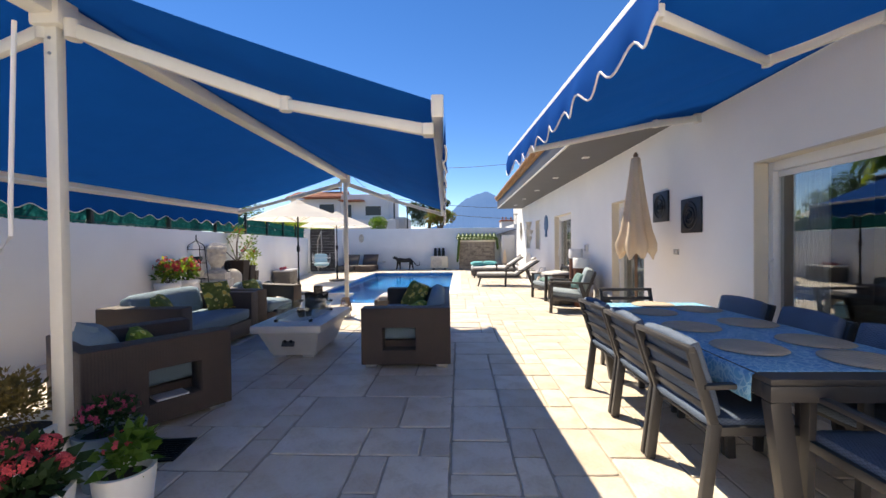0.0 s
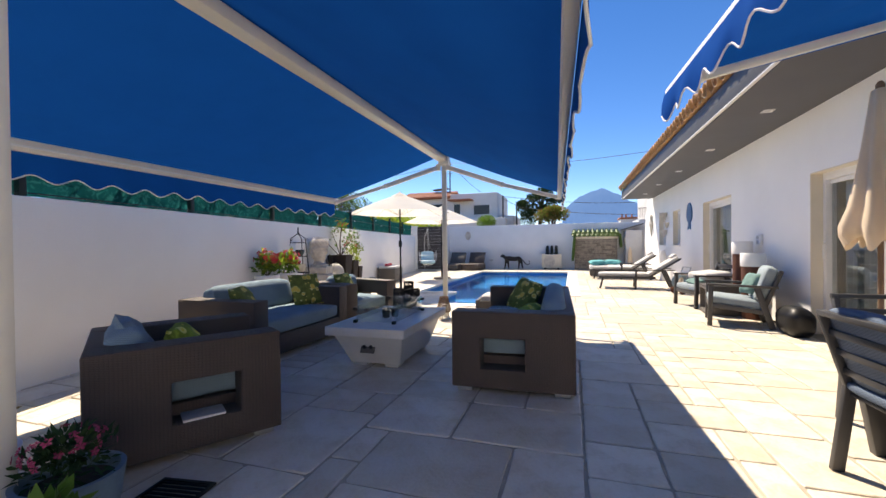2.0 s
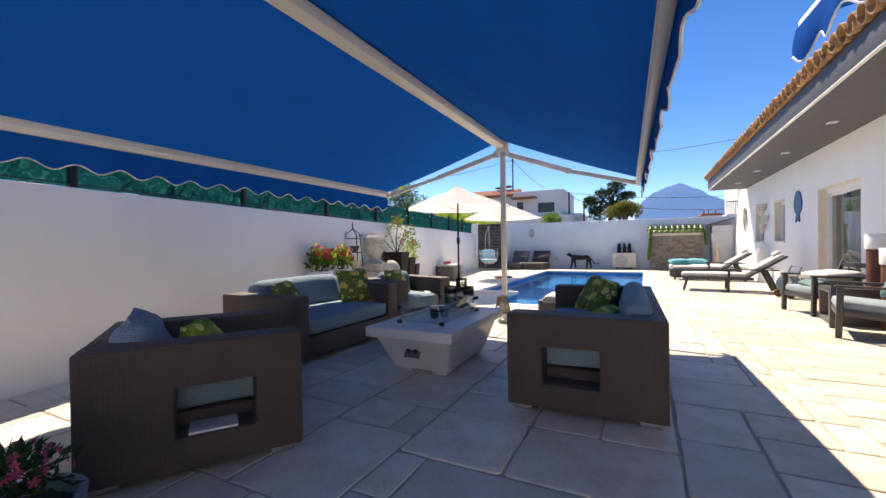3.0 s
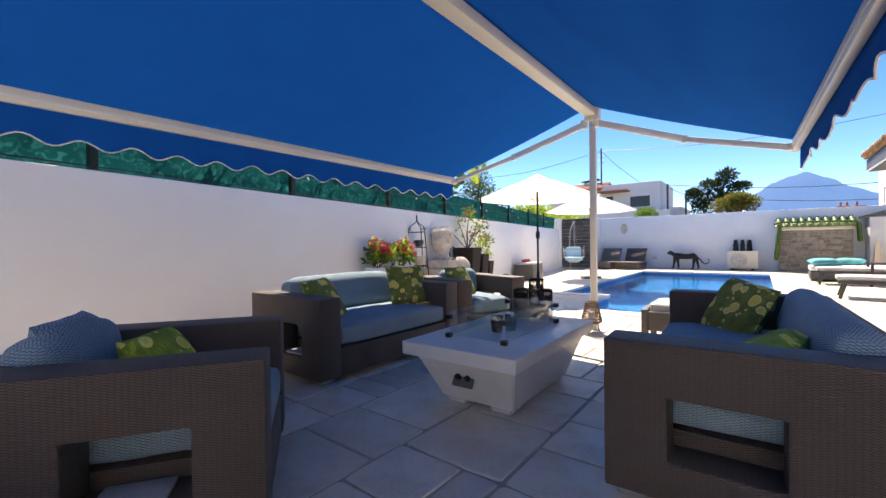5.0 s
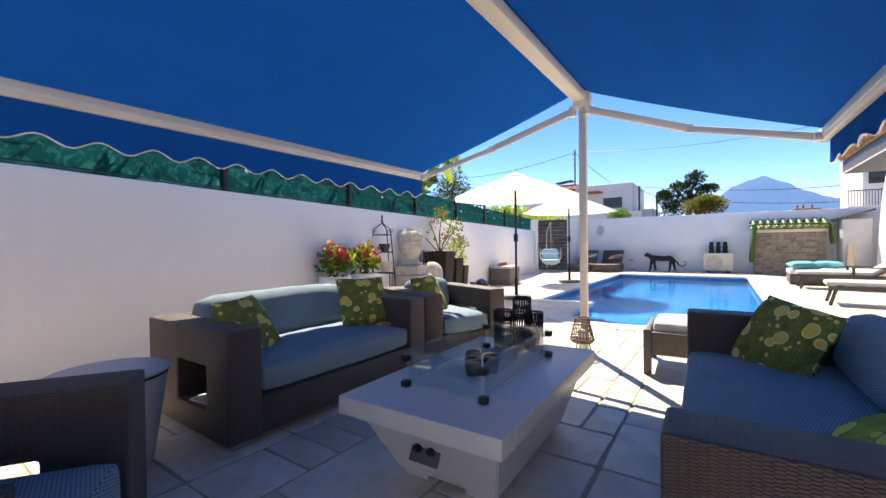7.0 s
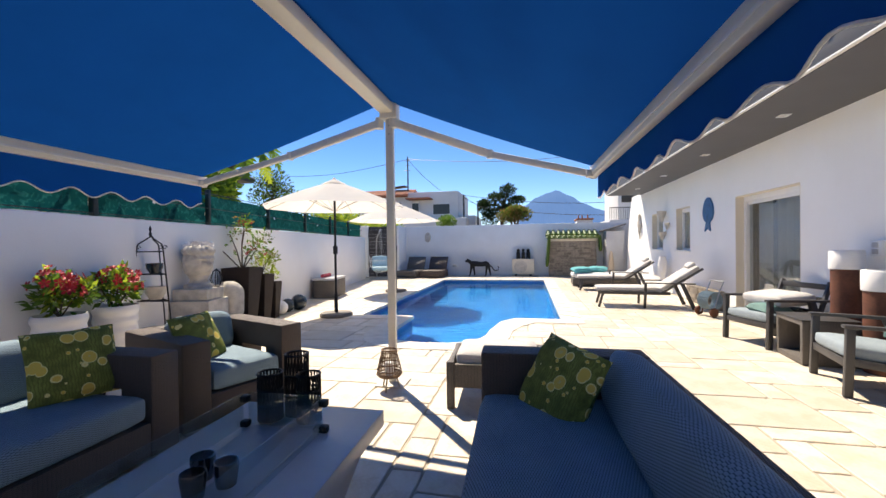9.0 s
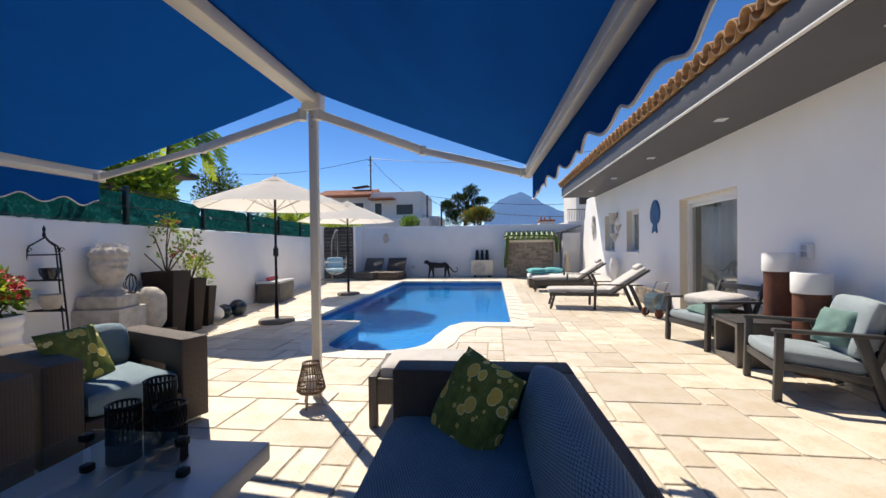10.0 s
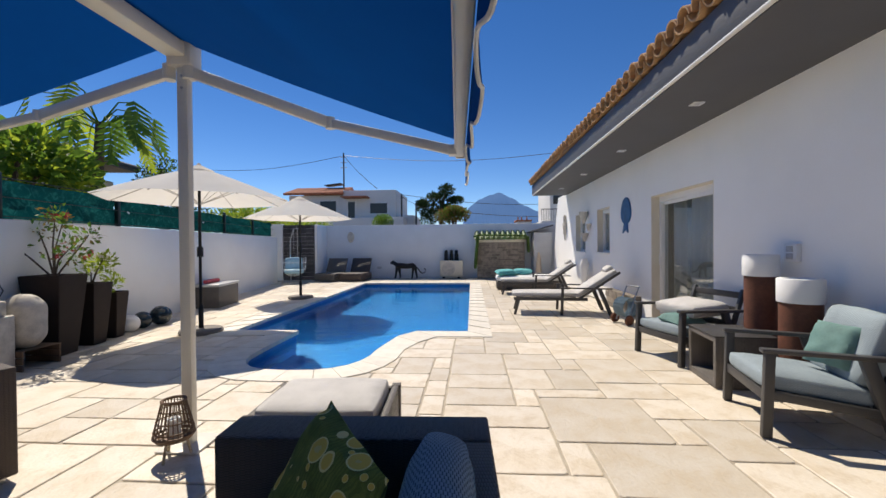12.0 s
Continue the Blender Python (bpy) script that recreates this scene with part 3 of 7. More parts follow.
# reveals, door and window units
for k, (a, c, z0, z1) in enumerate(OPEN):
    b = bmesh.new()
    t = 0.012
    box((HX + 0.001, a + 0.0005, z0), (HX + 0.2, a + t, z1 - 0.001), 0, b)
    box((HX + 0.001, c - t, z0), (HX + 0.2, c - 0.0005, z1 - 0.001), 0, b)
    box((HX + 0.001, a + t, z1 - t), (HX + 0.2, c - t, z1 - 0.0005), 0, b)
    structure("trim_%d" % (k + 1), b, REVEAL, "cream rendered reveal of a house opening", "reveal", smooth=False)
    kind = "door" if z0 == 0 else "window"
    unit = thing("%s_%d" % (kind, k + 1 if kind == "door" else k - 2), Matrix.Identity(4),
                 "white framed glass sliding door, closed, in the house wall" if kind == "door" else "small white framed window with a drawn blind", "sliding door" if kind == "door" else "window", kind="structure")
    X = HX + 0.13
    fw = 0.06
    b = bmesh.new()
    box((X, a + t, z0), (X + 0.1, a + t + fw, z1 - t), 0.004, b)
    box((X, c - t - fw, z0), (X + 0.1, c - t, z1 - t), 0.004, b)
    box((X, a + t + fw, z1 - t - 0.09), (X + 0.1, c - t - fw, z1 - t), 0.004, b)
    box((X, a + t + fw, z0), (X + 0.1, c - t - fw, z0 + 0.05), 0.004, b)
    part("window_frame", b, WHITEPAINT, unit)
    lo, hi = a + t + fw, c - t - fw
    if kind == "door":
        mid = (lo + hi) / 2 if k != 1 else lo + (hi - lo) * 0.5
        for i, (u, v) in enumerate(((lo, mid + 0.03), (mid - 0.03, hi))):
            xx = X + 0.015 + 0.045 * i
            leaf = part("leaf_frame", bar((xx, u, z0 + 0.06), (xx, u, z1 - 0.11), 0.05, 0.035, 0.003), WHITEPAINT, unit)
            bb = bmesh.new()
            bar((xx, v, z0 + 0.06), (xx, v, z1 - 0.11), 0.05, 0.035, 0.003, bb)
            bar((xx, u, z0 + 0.08), (xx, v, z0 + 0.08), 0.035, 0.06, 0.003, bb)
            bar((xx, u, z1 - 0.13), (xx, v, z1 - 0.13), 0.035, 0.05, 0.003, bb)
            part("leaf_rail", bb, WHITEPAINT, unit)
            pane = part("pane", box((xx - 0.004, u + 0.02, z0 + 0.1), (xx + 0.004, v - 0.02, z1 - 0.15), 0), PANE, unit)
            pane.visible_shadow = False
        part("handle", tube([(X - 0.01, hi - 0.02, 0.95), (X - 0.035, hi - 0.02, 0.98), (X - 0.035, hi - 0.02, 1.15), (X - 0.01, hi - 0.02, 1.18)], 0.009), WHITEPAINT, unit)
        vs, fs = [], []
        n = 46
        for i in range(n + 1):
            yy = lo + (hi - lo) * (0.02 + 0.96 * i / n) if k != 0 else lo + (hi - lo) * (0.86 + 0.14 * i / n)
            xx = HX + HT + 0.05 + 0.03 * math.sin(i * 1.1)
            vs += [(xx, yy, 0.02), (xx, yy, z1)]
            if i < n:
                fs.append((2 * i, 2 * i + 2, 2 * i + 3, 2 * i + 1))
        cur = tagged(raw("curtain", vs, fs, CURTAIN, None, True), "beige curtain hanging behind a glass sliding door", "curtain")
    else:
        part("pane", box((X + 0.045, lo, z0 + 0.04), (X + 0.052, hi, z1 - 0.09), 0), PANE, unit).visible_shadow = False
        part("sill", box((HX - 0.03, a - 0.02, z0 - 0.03), (HX + 0.12, c + 0.02, z0 + 0.012), 0.004), WHITEPAINT, unit)
        bb = bmesh.new()
        zz = z0 + 0.06
        while zz < z1 - 0.1:
            box((X + 0.062, lo, zz), (X + 0.075, hi, zz + 0.036), 0.003, bb)
            zz += 0.038
        part("blind", bb, CURTAIN, unit)

# roof overhang
RY0, RY1, RX = 4.5, 18.2, 2.03
b = bmesh.new()
box((RX + 0.02, RY0, 2.9), (HX, RY1, 2.93), 0.0, b)
structure("soffit", b, GREYPAINT, "dark grey painted soffit under the roof overhang", "soffit", smooth=False)
roof = thing("roof", Matrix.Identity(4), "low tiled house roof with a dark grey fascia", "roof", kind="structure")
part("fascia", box((RX - 0.02, RY0, 2.93), (RX + 0.019, RY1, 3.22), 0.003), GREYPAINT, roof)
# white strip painted in for sunlight on the fascia's lower edge
part("sunlit_fascia_strip", box((RX - 0.025, RY0, 2.91), (RX + 0.018, RY1, 2.929), 0.003), TRIM_SUNLIT, roof)
b = bmesh.new()
vs = [(RX, RY0, 3.22), (RX, RY1, 3.22), (9.2, RY1, 4.7), (9.2, RY0, 4.7)]
b.faces.new([b.verts.new(v) for v in vs])
part("deck", b, CLAY, roof, smooth=False)
b = bmesh.new()
box((HX, HY0, 2.951), (9.1, RY0 - 0.01, 3.1), 0.01, b)
part("flat_roof", b, STUCCO, roof)
# a row of barrel tiles along the eave, then courses up the slope
SL = math.atan2(4.7 - 3.22, 9.2 - RX)


def barrel(over, length=0.46, r=0.105):
    bb = bmesh.new()
    n = 8
    rings = []
    for x, rr in ((0, r), (length, r * 0.82)):
        for q in (rr, rr - 0.016):
            rings.append([bb.verts.new((x, q * math.cos(math.pi * i / n), (q * math.sin(math.pi * i / n)) * (1 if over else -1))) for i in range(n + 1)])
    o0, i0, o1, i1 = rings
    for i in range(n):
        bb.faces.new((o0[i], o0[i + 1], o1[i + 1], o1[i]))
        bb.faces.new((i0[i + 1], i0[i], i1[i], i1[i + 1]))
        bb.faces.new((o0[i + 1], o0[i], i0[i], i0[i + 1]))
    bmesh.ops.recalc_face_normals(bb, faces=bb.faces)
    me = bpy.data.meshes.new("roof_tile")
    bb.to_mesh(me)
    bb.free()
    me.shade_smooth()
    me.set_sharp_from_angle(angle=radians(40))
    me.materials.append(CLAY)
    return me


COVER, PAN = barrel(True), barrel(False)
rt = random.Random(5)
yy = RY0 + 0.1
while yy < RY1 - 0.05:
    for me, z, dy, dx in ((PAN, 3.33, 0.11, 0.0), (COVER, 3.30, 0.0, -0.03)):
        o = new("roof_tile", me)
        o.parent = roof
        o.matrix_local = pose(RX - 0.09 + dx + rt.uniform(-0.012, 0.012), yy + dy, z, rt.uniform(-3, 3), -math.degrees(SL), rt.uniform(-1.5, 1.5))
    yy += 0.22
b = bmesh.new()
for course in range(1, 12):
    yy = RY0 + 0.1
    while yy < RY1 - 0.05:
        x = RX - 0.12 + 0.4 * course
        tube([(x, yy, 3.27 + 0.4 * course * math.tan(SL)), (x + 0.42, yy, 3.27 + (0.4 * course + 0.42) * math.tan(SL))], 0.1, 8, b)
        yy += 0.22
far = part("upper_tiles", b, CLAY, roof)
far["kind"] = "stuff"
# spotlights in the soffit
for k, yy in enumerate((7.3, 9.6, 11.9, 14.2, 16.5)):
    o = thing("ceiling_spotlight", pose(2.58, yy, 2.9), "small square white recessed spotlight in the soffit", "spotlight", "spotlights in the soffit")
    part("frame", holed(0.12, 0.12, 0.012, (0.025, 0.095, 0.025, 0.095)), WHITEPAINT, o, m=pose(-0.06, -0.06, 0.0, -90, 0, 0))
    part("lens", box((-0.035, -0.035, -0.004), (0.035, 0.035, 0.0), 0.001), STEEL, o)


# ---- awnings ----
def scallop(p, q, drop, name, parent, deep=0.03, step=0.30, belly=0.02, gathered=0.0):
    """A hanging valance from p to q with a scalloped, piped hem."""
    p, q = Vector(p), Vector(q)
    ln = (q - p).length
    d = (q - p).normalized()
    out = d.cross(Vector((0, 0, 1)))
    n = int(ln / 0.035)
    rows = 6
    vs, fs, hem = [], [], []
    for i in range(n + 1):
        s = ln * i / n
        ph = (s / step) % 1.0
        hgt = drop - deep * (1 + math.cos(math.tau * ph)) + 0.012 * noise.noise(Vector((s * 1.3, 4, 2)))
        wob = gathered * math.sin(s * 14 + 2 * noise.noise(Vector((s, 0, 3)))) + 0.015 * noise.noise(Vector((s * 2.2, 1, 7)))
        for j in range(rows + 1):
            f = j / rows
            vs.append(p + d * s + out * (wob * f + belly * math.sin(f * 2)) - Vector((0, 0, hgt * f)))
        hem.append(vs[-1])
    for i in range(n):
        for j in range(rows):
            a = i * (rows + 1) + j
            fs.append((a, a + rows + 1, a + rows + 2, a + 1))
    o = raw(name, vs, fs, AWNING, parent, True)
    part("piping", tube(hem, 0.006, 5), PIPING, o)
    return o


def canvas(a, c, d, e, name, parent, sag=0.03, n=40):
    """Stretched cloth between a-c (high edge) and d-e (low edge)."""
    a, c, d, e = (Vector(v) for v in (a, c, d, e))
    vs, fs = [], []
    for i in range(n + 1):
        for j in range(n + 1):
            u, v = i / n, j / n
            p = (a.lerp(c, u)).lerp(d.lerp(e, u), v)
            p.z -= sag * math.sin(math.pi * v) * (0.7 + 0.3 * math.sin(math.pi * u))
            w = min(1, 4 * math.sin(math.pi * u)) * min(1, 5 * math.sin(math.pi * v))
            p.z += w * (0.020 * noise.noise(Vector((u * 5 + v * 2, v * 7 - u * 3, 2))) + 0.012 * noise.noise(Vector((u * 14 - v * 9, v * 5, 4))) + 0.003 * math.sin(u * 40 + 6 * noise.noise(Vector((u * 2, v * 2, 9)))))
            vs.append(p)
    for i in range(n):
        for j in range(n):
            k = i * (n + 1) + j
            fs.append((k, k + n + 1, k + n + 2, k + 1))
    return raw(name, vs, fs, AWNING, parent, True)


awn = thing("butterfly_awning", Matrix.Identity(4), "freestanding two-sided awning of blue fabric on white posts", "awning")
RZ = 2.63
near, far_ = Vector((-1.90, 1.38, RZ)), Vector((-1.89, 7.5, RZ))
part("ridge_beam", bar(near, far_, 0.13, 0.09, 0.01), ALU, awn)
part("fabric_roller", tube([near + Vector((0.0, 0.05, 0.09)), far_ + Vector((0.0, -0.05, 0.09))], 0.05, 12), AWNING, awn)
for x, y in ((-1.885, 1.92), (-1.872, 7.43)):
    post = part("post", box((x - 0.037, y - 0.027, 0.012), (x + 0.037, y + 0.027, RZ - 0.05), 0.006), ALU, awn)
    part("base_plate", box((x - 0.14, y - 0.14, 0.0), (x + 0.14, y + 0.14, 0.014), 0.004), ALU, post)
    part("bracket", box((x - 0.085, y - 0.06, RZ - 0.1), (x + 0.085, y + 0.06, RZ + 0.07), 0.012), ALU, post)
    for z in (RZ - 0.16, RZ - 0.24):
        part("bolt", tube([(x, y - 0.032, z), (x, y - 0.026, z)], 0.009, 8), STEEL, post)
Rn, Rf = Vector((0.17, 1.78, 2.02)), Vector((-0.03, 7.38, 1.93))
Ln, Lf = Vector((-4.08, 1.7, 2.05)), Vector((-3.88, 7.34, 2.01))
for tag, p, q, sg in (("right", Rn, Rf, 1), ("left", Ln, Lf, -1)):
    fb = part("front_bar", bar(p, q, 0.055, 0.10, 0.012), ALU, awn)
    part("groove", bar(p + Vector((-sg * 0.03, 0.02, -0.01)), q + Vector((-sg * 0.03, -0.02, -0.01)), 0.006, 0.018, 0.001), TRIM_SUNLIT, fb)
    for e, s in ((p, -1), (q, 1)):
        part("end_cap", bar(e, e + Vector((0, 0.02 * s, 0)), 0.06, 0.11, 0.008), ALU, fb)
    canvas(near + Vector((sg * 0.04, 0.08, 0.06)), far_ + Vector((sg * 0.04, -0.08, 0.06)), p + Vector((0, 0.05, 0.04)), q + Vector((0, -0.05, 0.04)), "canopy", awn)
    if sg > 0:
        scallop(p + Vector((0.035, 0, 0.0)), q + Vector((0.035, 0, 0.0)), 0.23, "valance", awn, deep=0.021, belly=0.0, gathered=0.010)
    else:
        scallop(q + Vector((-0.03, 0, 0.0)), p + Vector((-0.03, 0, 0.0)), 0.28, "valance", awn, belly=0.0, gathered=0.006)


def folding_arm(parent, s, e, t):
    """An awning arm from shoulder s over elbow e to the front bar at t."""
    s, e, t = Vector(s), Vector(e), Vector(t)
    arm = part("arm", bar(s, e, 0.045, 0.075, 0.012), ALU, parent)
    part("forearm", bar(e, t, 0.04, 0.06, 0.012), ALU, arm)
    part("elbow", tube([e - Vector((0, 0, 0.038)), e + Vector((0, 0, 0.038))], 0.033, 12), ALU, arm)
    part("shoulder", tube([s - Vector((0, 0, 0.05)), s + Vector((0, 0, 0.05))], 0.04, 12), ALU, arm)
    part("bar_joint", box(t - Vector((0.03, 0.04, 0.03)), t + Vector((0.03, 0.04, 0.03)), 0.008), ALU, arm)


folding_arm(awn, (-1.83, 7.42, 2.50), (-0.93, 7.58, 2.18), (-0.07, 7.32, 1.91))
folding_arm(awn, (-1.97, 7.42, 2.50), (-2.95, 7.45, 2.25), (-3.84, 7.28, 1.99))
folding_arm(awn, (-1.78, 1.92, 2.52), (-0.66, 1.98, 2.12), (0.12, 1.86, 1.93))
folding_arm(awn, (-1.94, 1.92, 2.52), (-2.95, 2.05, 2.27), (-4.03, 1.8, 2.03))
part("crank_rod", tube([(-1.95, 1.78, 2.5), (-1.97, 1.76, 1.6), (-1.97, 1.76, 1.42), (-2.02, 1.74, 1.33), (-2.15, 1.70, 1.28)], 0.011, 8), WHITEPAINT, awn)

awn2 = thing("wall_awning", Matrix.Identity(4), "retractable blue awning on the house wall, let out", "awning")
An, Af = Vector((1.06, 1.32, 2.36)), Vector((0.88, 4.58, 2.36))
part("cassette", bar((3.025, 1.30, 2.90), (3.025, 4.70, 2.90), 0.12, 0.10, 0.02), ALU, awn2)
fb = part("front_bar", bar(An, Af, 0.06, 0.09, 0.012), WHITEPAINT, awn2)
canvas((3.08, 1.28, 2.835), (3.08, 4.70, 2.835), An + Vector((0, 0.02, 0.04)), Af + Vector((0, -0.02, 0.04)), "canopy", awn2, 0.02)
scallop(Af + Vector((-0.036, 0, 0.0)), An + Vector((-0.036, 0, 0.0)), 0.24, "valance", awn2, deep=0.04, gathered=0.014)
folding_arm(awn2, (3.0, 4.58, 2.76), (2.42, 4.34, 2.64), (1.0, 4.2, 2.34))
folding_arm(awn2, (3.0, 2.5, 2.78), (2.55, 2.92, 2.68), (1.12, 1.62, 2.34))


# ---- lounge under the awning ----
def wicker_seat(name, m, length, depth, label, group, back_fall=12):
    """A deep wicker seat with holed arms; x runs along it, it faces -y."""
    o = thing(name, m, label, "sofa" if length > 1.3 else "armchair", group)
    H, A = 0.66, 0.2
    hole = (0.235, 0.595, 0.155, 0.405)
    for x in (-length / 2 + A, length / 2):
        part("arm", holed(depth, H - 0.04, A, hole, 0.012), WICKER, o, m=pose(x, -depth / 2, 0.04, 0, 0, 90))
    part("backrest", box((-length / 2 + A + 0.001, depth / 2 - 0.17, 0.04), (length / 2 - A - 0.001, depth / 2, H - 0.003), 0.012), WICKER, o)
    part("seat_base", box((-length / 2 + A + 0.001, -depth / 2 + 0.005, 0.05), (length / 2 - A - 0.001, depth / 2 - 0.171, 0.26), 0.01), WICKER, o)
    for x in (-length / 2 + 0.1, length / 2 - 0.1):
        for y in (-depth / 2 + 0.1, depth / 2 - 0.1):
            part("foot", box((x - 0.06, y - 0.06, 0), (x + 0.06, y + 0.06, 0.042), 0.004), STEEL, o, "pale metal foot")
    w = length - 2 * A - 0.02
    part("seat_cushion", puffed(w, depth - 0.19, 0.17, 0.05, 0.02), CUSHION, o, "blue-grey woven cushion", m=pose(0, -0.09, 0.262))
    part("back_cushion", puffed(w - 0.02, 0.21, 0.38 if 1.3 < length < 2 else 0.34, 0.09, 0.01), CUSHION, o, "blue-grey woven cushion", m=pose(0, depth / 2 - 0.235, 0.40, -back_fall, 0, 0))
    return o


def scatter(m, w, h, t, material, label, seed=0):
    o = part("scatter_cushion", pillow(w, h, t, seed=seed), material)
    o.matrix_world = m
    return tagged(o, label, "cushion", "scatter cushions")


wicker_seat("wicker_sofa", pose(-0.36, 5.31, 0, 0, 0, -88.2), 2.2, 0.98, "dark brown wicker sofa with blue-grey cushions", "wicker lounge set", 16)
wicker_seat("wicker_sofa", pose(-3.355, 5.1, 0, 0, 0, 90), 1.74, 1.0, "dark brown wicker loveseat with blue-grey cushions by the wall", "wicker lounge set", 16)
wicker_seat("wicker_armchair", pose(-2.365, 3.055, 0, 0, 0, 146), 1.0, 0.98, "dark brown wicker armchair turned to the fire table", "wicker lounge set")
wicker_seat("wicker_armchair", pose(-3.18, 6.68, 0, 0, 0, 68.8), 0.98, 0.95, "dark brown wicker armchair with blue-grey cushions near the pool", "wicker lounge set")
scatter(pose(-0.42, 5.99, 0.56, 62, 8, -52), 0.46, 0.46, 0.17, LEMON, "green scatter cushion printed with lemon slices", 1)
scatter(pose(-0.30, 4.62, 0.55, 32, 0, -100), 0.48, 0.34, 0.16, LIME, "lime green scatter cushion with yellow print", 2)
scatter(pose(-3.30, 5.66, 0.63, 66, 0, 68), 0.44, 0.44, 0.15, LEMON, "green scatter cushion printed with lemon slices", 3)
scatter(pose(-3.32, 4.62, 0.58, 58, 0, 118), 0.44, 0.44, 0.15, LEMON, "green scatter cushion printed with lemon slices", 4)
scatter(pose(-3.19, 6.50, 0.60, 62, 0, 92), 0.42, 0.42, 0.14, LEMON, "green scatter cushion printed with lemon slices", 5)
scatter(pose(-2.38, 3.09, 0.57, 52, 0, 132), 0.32, 0.27, 0.15, LIME, "lime green scatter cushion with yellow print", 6)
scatter(pose(-2.53, 2.87, 0.60, 60, 0, 150), 0.44, 0.40, 0.15, CUSHION, "blue-grey woven scatter cushion on an armchair", 7)

# fire table
ft = thing("fire_table", pose(-1.757, 5.085, 0, 0, 0, 1.5), "grey concrete fire table with a glass wind guard", "fire table")
part("tabletop", box((-0.41, -0.705, 0.345), (0.41, 0.705, 0.43), 0.006), CONCRETE, ft)
b = bmesh.new()
rows = []
for w, l, z in ((0.265, 0.455, 0.03), (0.275, 0.47, 0.06), (0.36, 0.63, 0.344)):
    rows.append([b.verts.new((sx * w, sy * l, z)) for sx, sy in ((-1, -1), (1, -1), (1, 1), (-1, 1))])
for r0, r1 in zip(rows, rows[1:]):
    for k in range(4):
        b.faces.new((r0[k], r0[(k + 1) % 4], r1[(k + 1) % 4], r1[k]))
b.faces.new(rows[0][::-1])
b.faces.new(rows[-1])
bmesh.ops.bevel(b, geom=b.edges[:], offset=0.008, segments=2, affect='EDGES')
part("base", b, CONCRETE, ft)
for sy in (-1, 1):
    for sx in (-1, 1):
        part("foot", box((sx * 0.17 - 0.07, sy * 0.36 - 0.08, 0), (sx * 0.17 + 0.07, sy * 0.36 + 0.08, 0.03), 0.004), CONCRETE, ft)
pan = part("control_panel", box((-0.075, -0.006, -0.055), (0.075, 0.006, 0.055), 0.004), GREYPAINT, ft, "steel control plate", m=pose(-0.02, -0.562, 0.215, -29.4, 0, 0))
for x in (-0.035, 0.035):
    part("knob", lathe([(0.018, 0), (0.019, 0.02), (0.014, 0.028)], 14), BLACKMETAL, pan, m=pose(x, -0.006, 0, 90, 0, 0))
part("burner_lid", box((-0.17, -0.42, 0.431), (0.17, 0.37, 0.438), 0.003), CONCRETE, ft)
for a, c in (((-0.21, -0.455), (0.21, -0.455)), ((0.21, -0.455), (0.21, 0.405)), ((0.21, 0.405), (-0.21, 0.405)), ((-0.21, 0.405), (-0.21, -0.455))):
    d = Vector((c[0] - a[0], c[1] - a[1], 0)).normalized() * 0.02
    o = part("glass_panel", bar((a[0] + d.x, a[1] + d.y, 0.525), (c[0] - d.x, c[1] - d.y, 0.525), 0.008, 0.16, 0.001), CLEAR, ft)
    o.visible_shadow = False
for x in (-0.21, 0.21):
    for y in (-0.455, 0.405):
        for z in (0.431, 0.555):
            part("clip", box((x - 0.02, y - 0.02, z), (x + 0.02, y + 0.02, z + 0.032), 0.006), BLACKMETAL, ft)


def mesh_holder(x, y, h, r):
    """A candle holder of pierced black metal."""
    o = thing("candle_holder", pose(x, y, 0.4385), "black pierced metal candle holder on the fire table", "candle holder", "candle holders")
    bb = bmesh.new()
    n, rows = 22, int(h / 0.018)
    for k in range(n):
        a0 = k * math.tau / n
        for s in (-1, 1):
            pts = []
            for j in range(5):
                z = h * j / 4
                a = a0 + s * 0.5 * j / 4 * (h / 0.25)
                pts.append((r * math.cos(a), r * math.sin(a), z))
            tube(pts, 0.0034, 4, bb)
    for z in (0.004, h * 0.33, h * 0.66, h - 0.004):
        pts = [(r * math.cos(k * math.tau / 24), r * math.sin(k * math.tau / 24), z) for k in range(25)]
        tube(pts, 0.006, 5, bb)
    part("lattice", bb, BLACKMETAL, o)
    part("cup", lathe([(r * 0.85, 0.0), (r * 0.85, h * 0.25), (r * 0.8, h * 0.25), (r * 0.8, 0.02)], 20), BLACKMETAL, o)


mesh_holder(-1.90, 5.575, 0.24, 0.06)
mesh_holder(-1.80, 5.66, 0.32, 0.06)
mesh_holder(-1.69, 5.59, 0.24, 0.058)
for x, y in ((-1.82, 5.04), (-1.70, 5.02), (-1.76, 4.93)):
    o = part("tealight_glass", lathe([(0.035, 0), (0.045, 0.07), (0.043, 0.09), (0.038, 0.09), (0.036, 0.02), (0.01, 0.018)], 18), glass("smoky_glass", (0.35, 0.32, 0.34), 0.08, 0.12))
    o.location = (x, y, 0.4385)
    tagged(o, "small smoky glass tealight holder on the fire table", "tealight holder", "tealight holders")

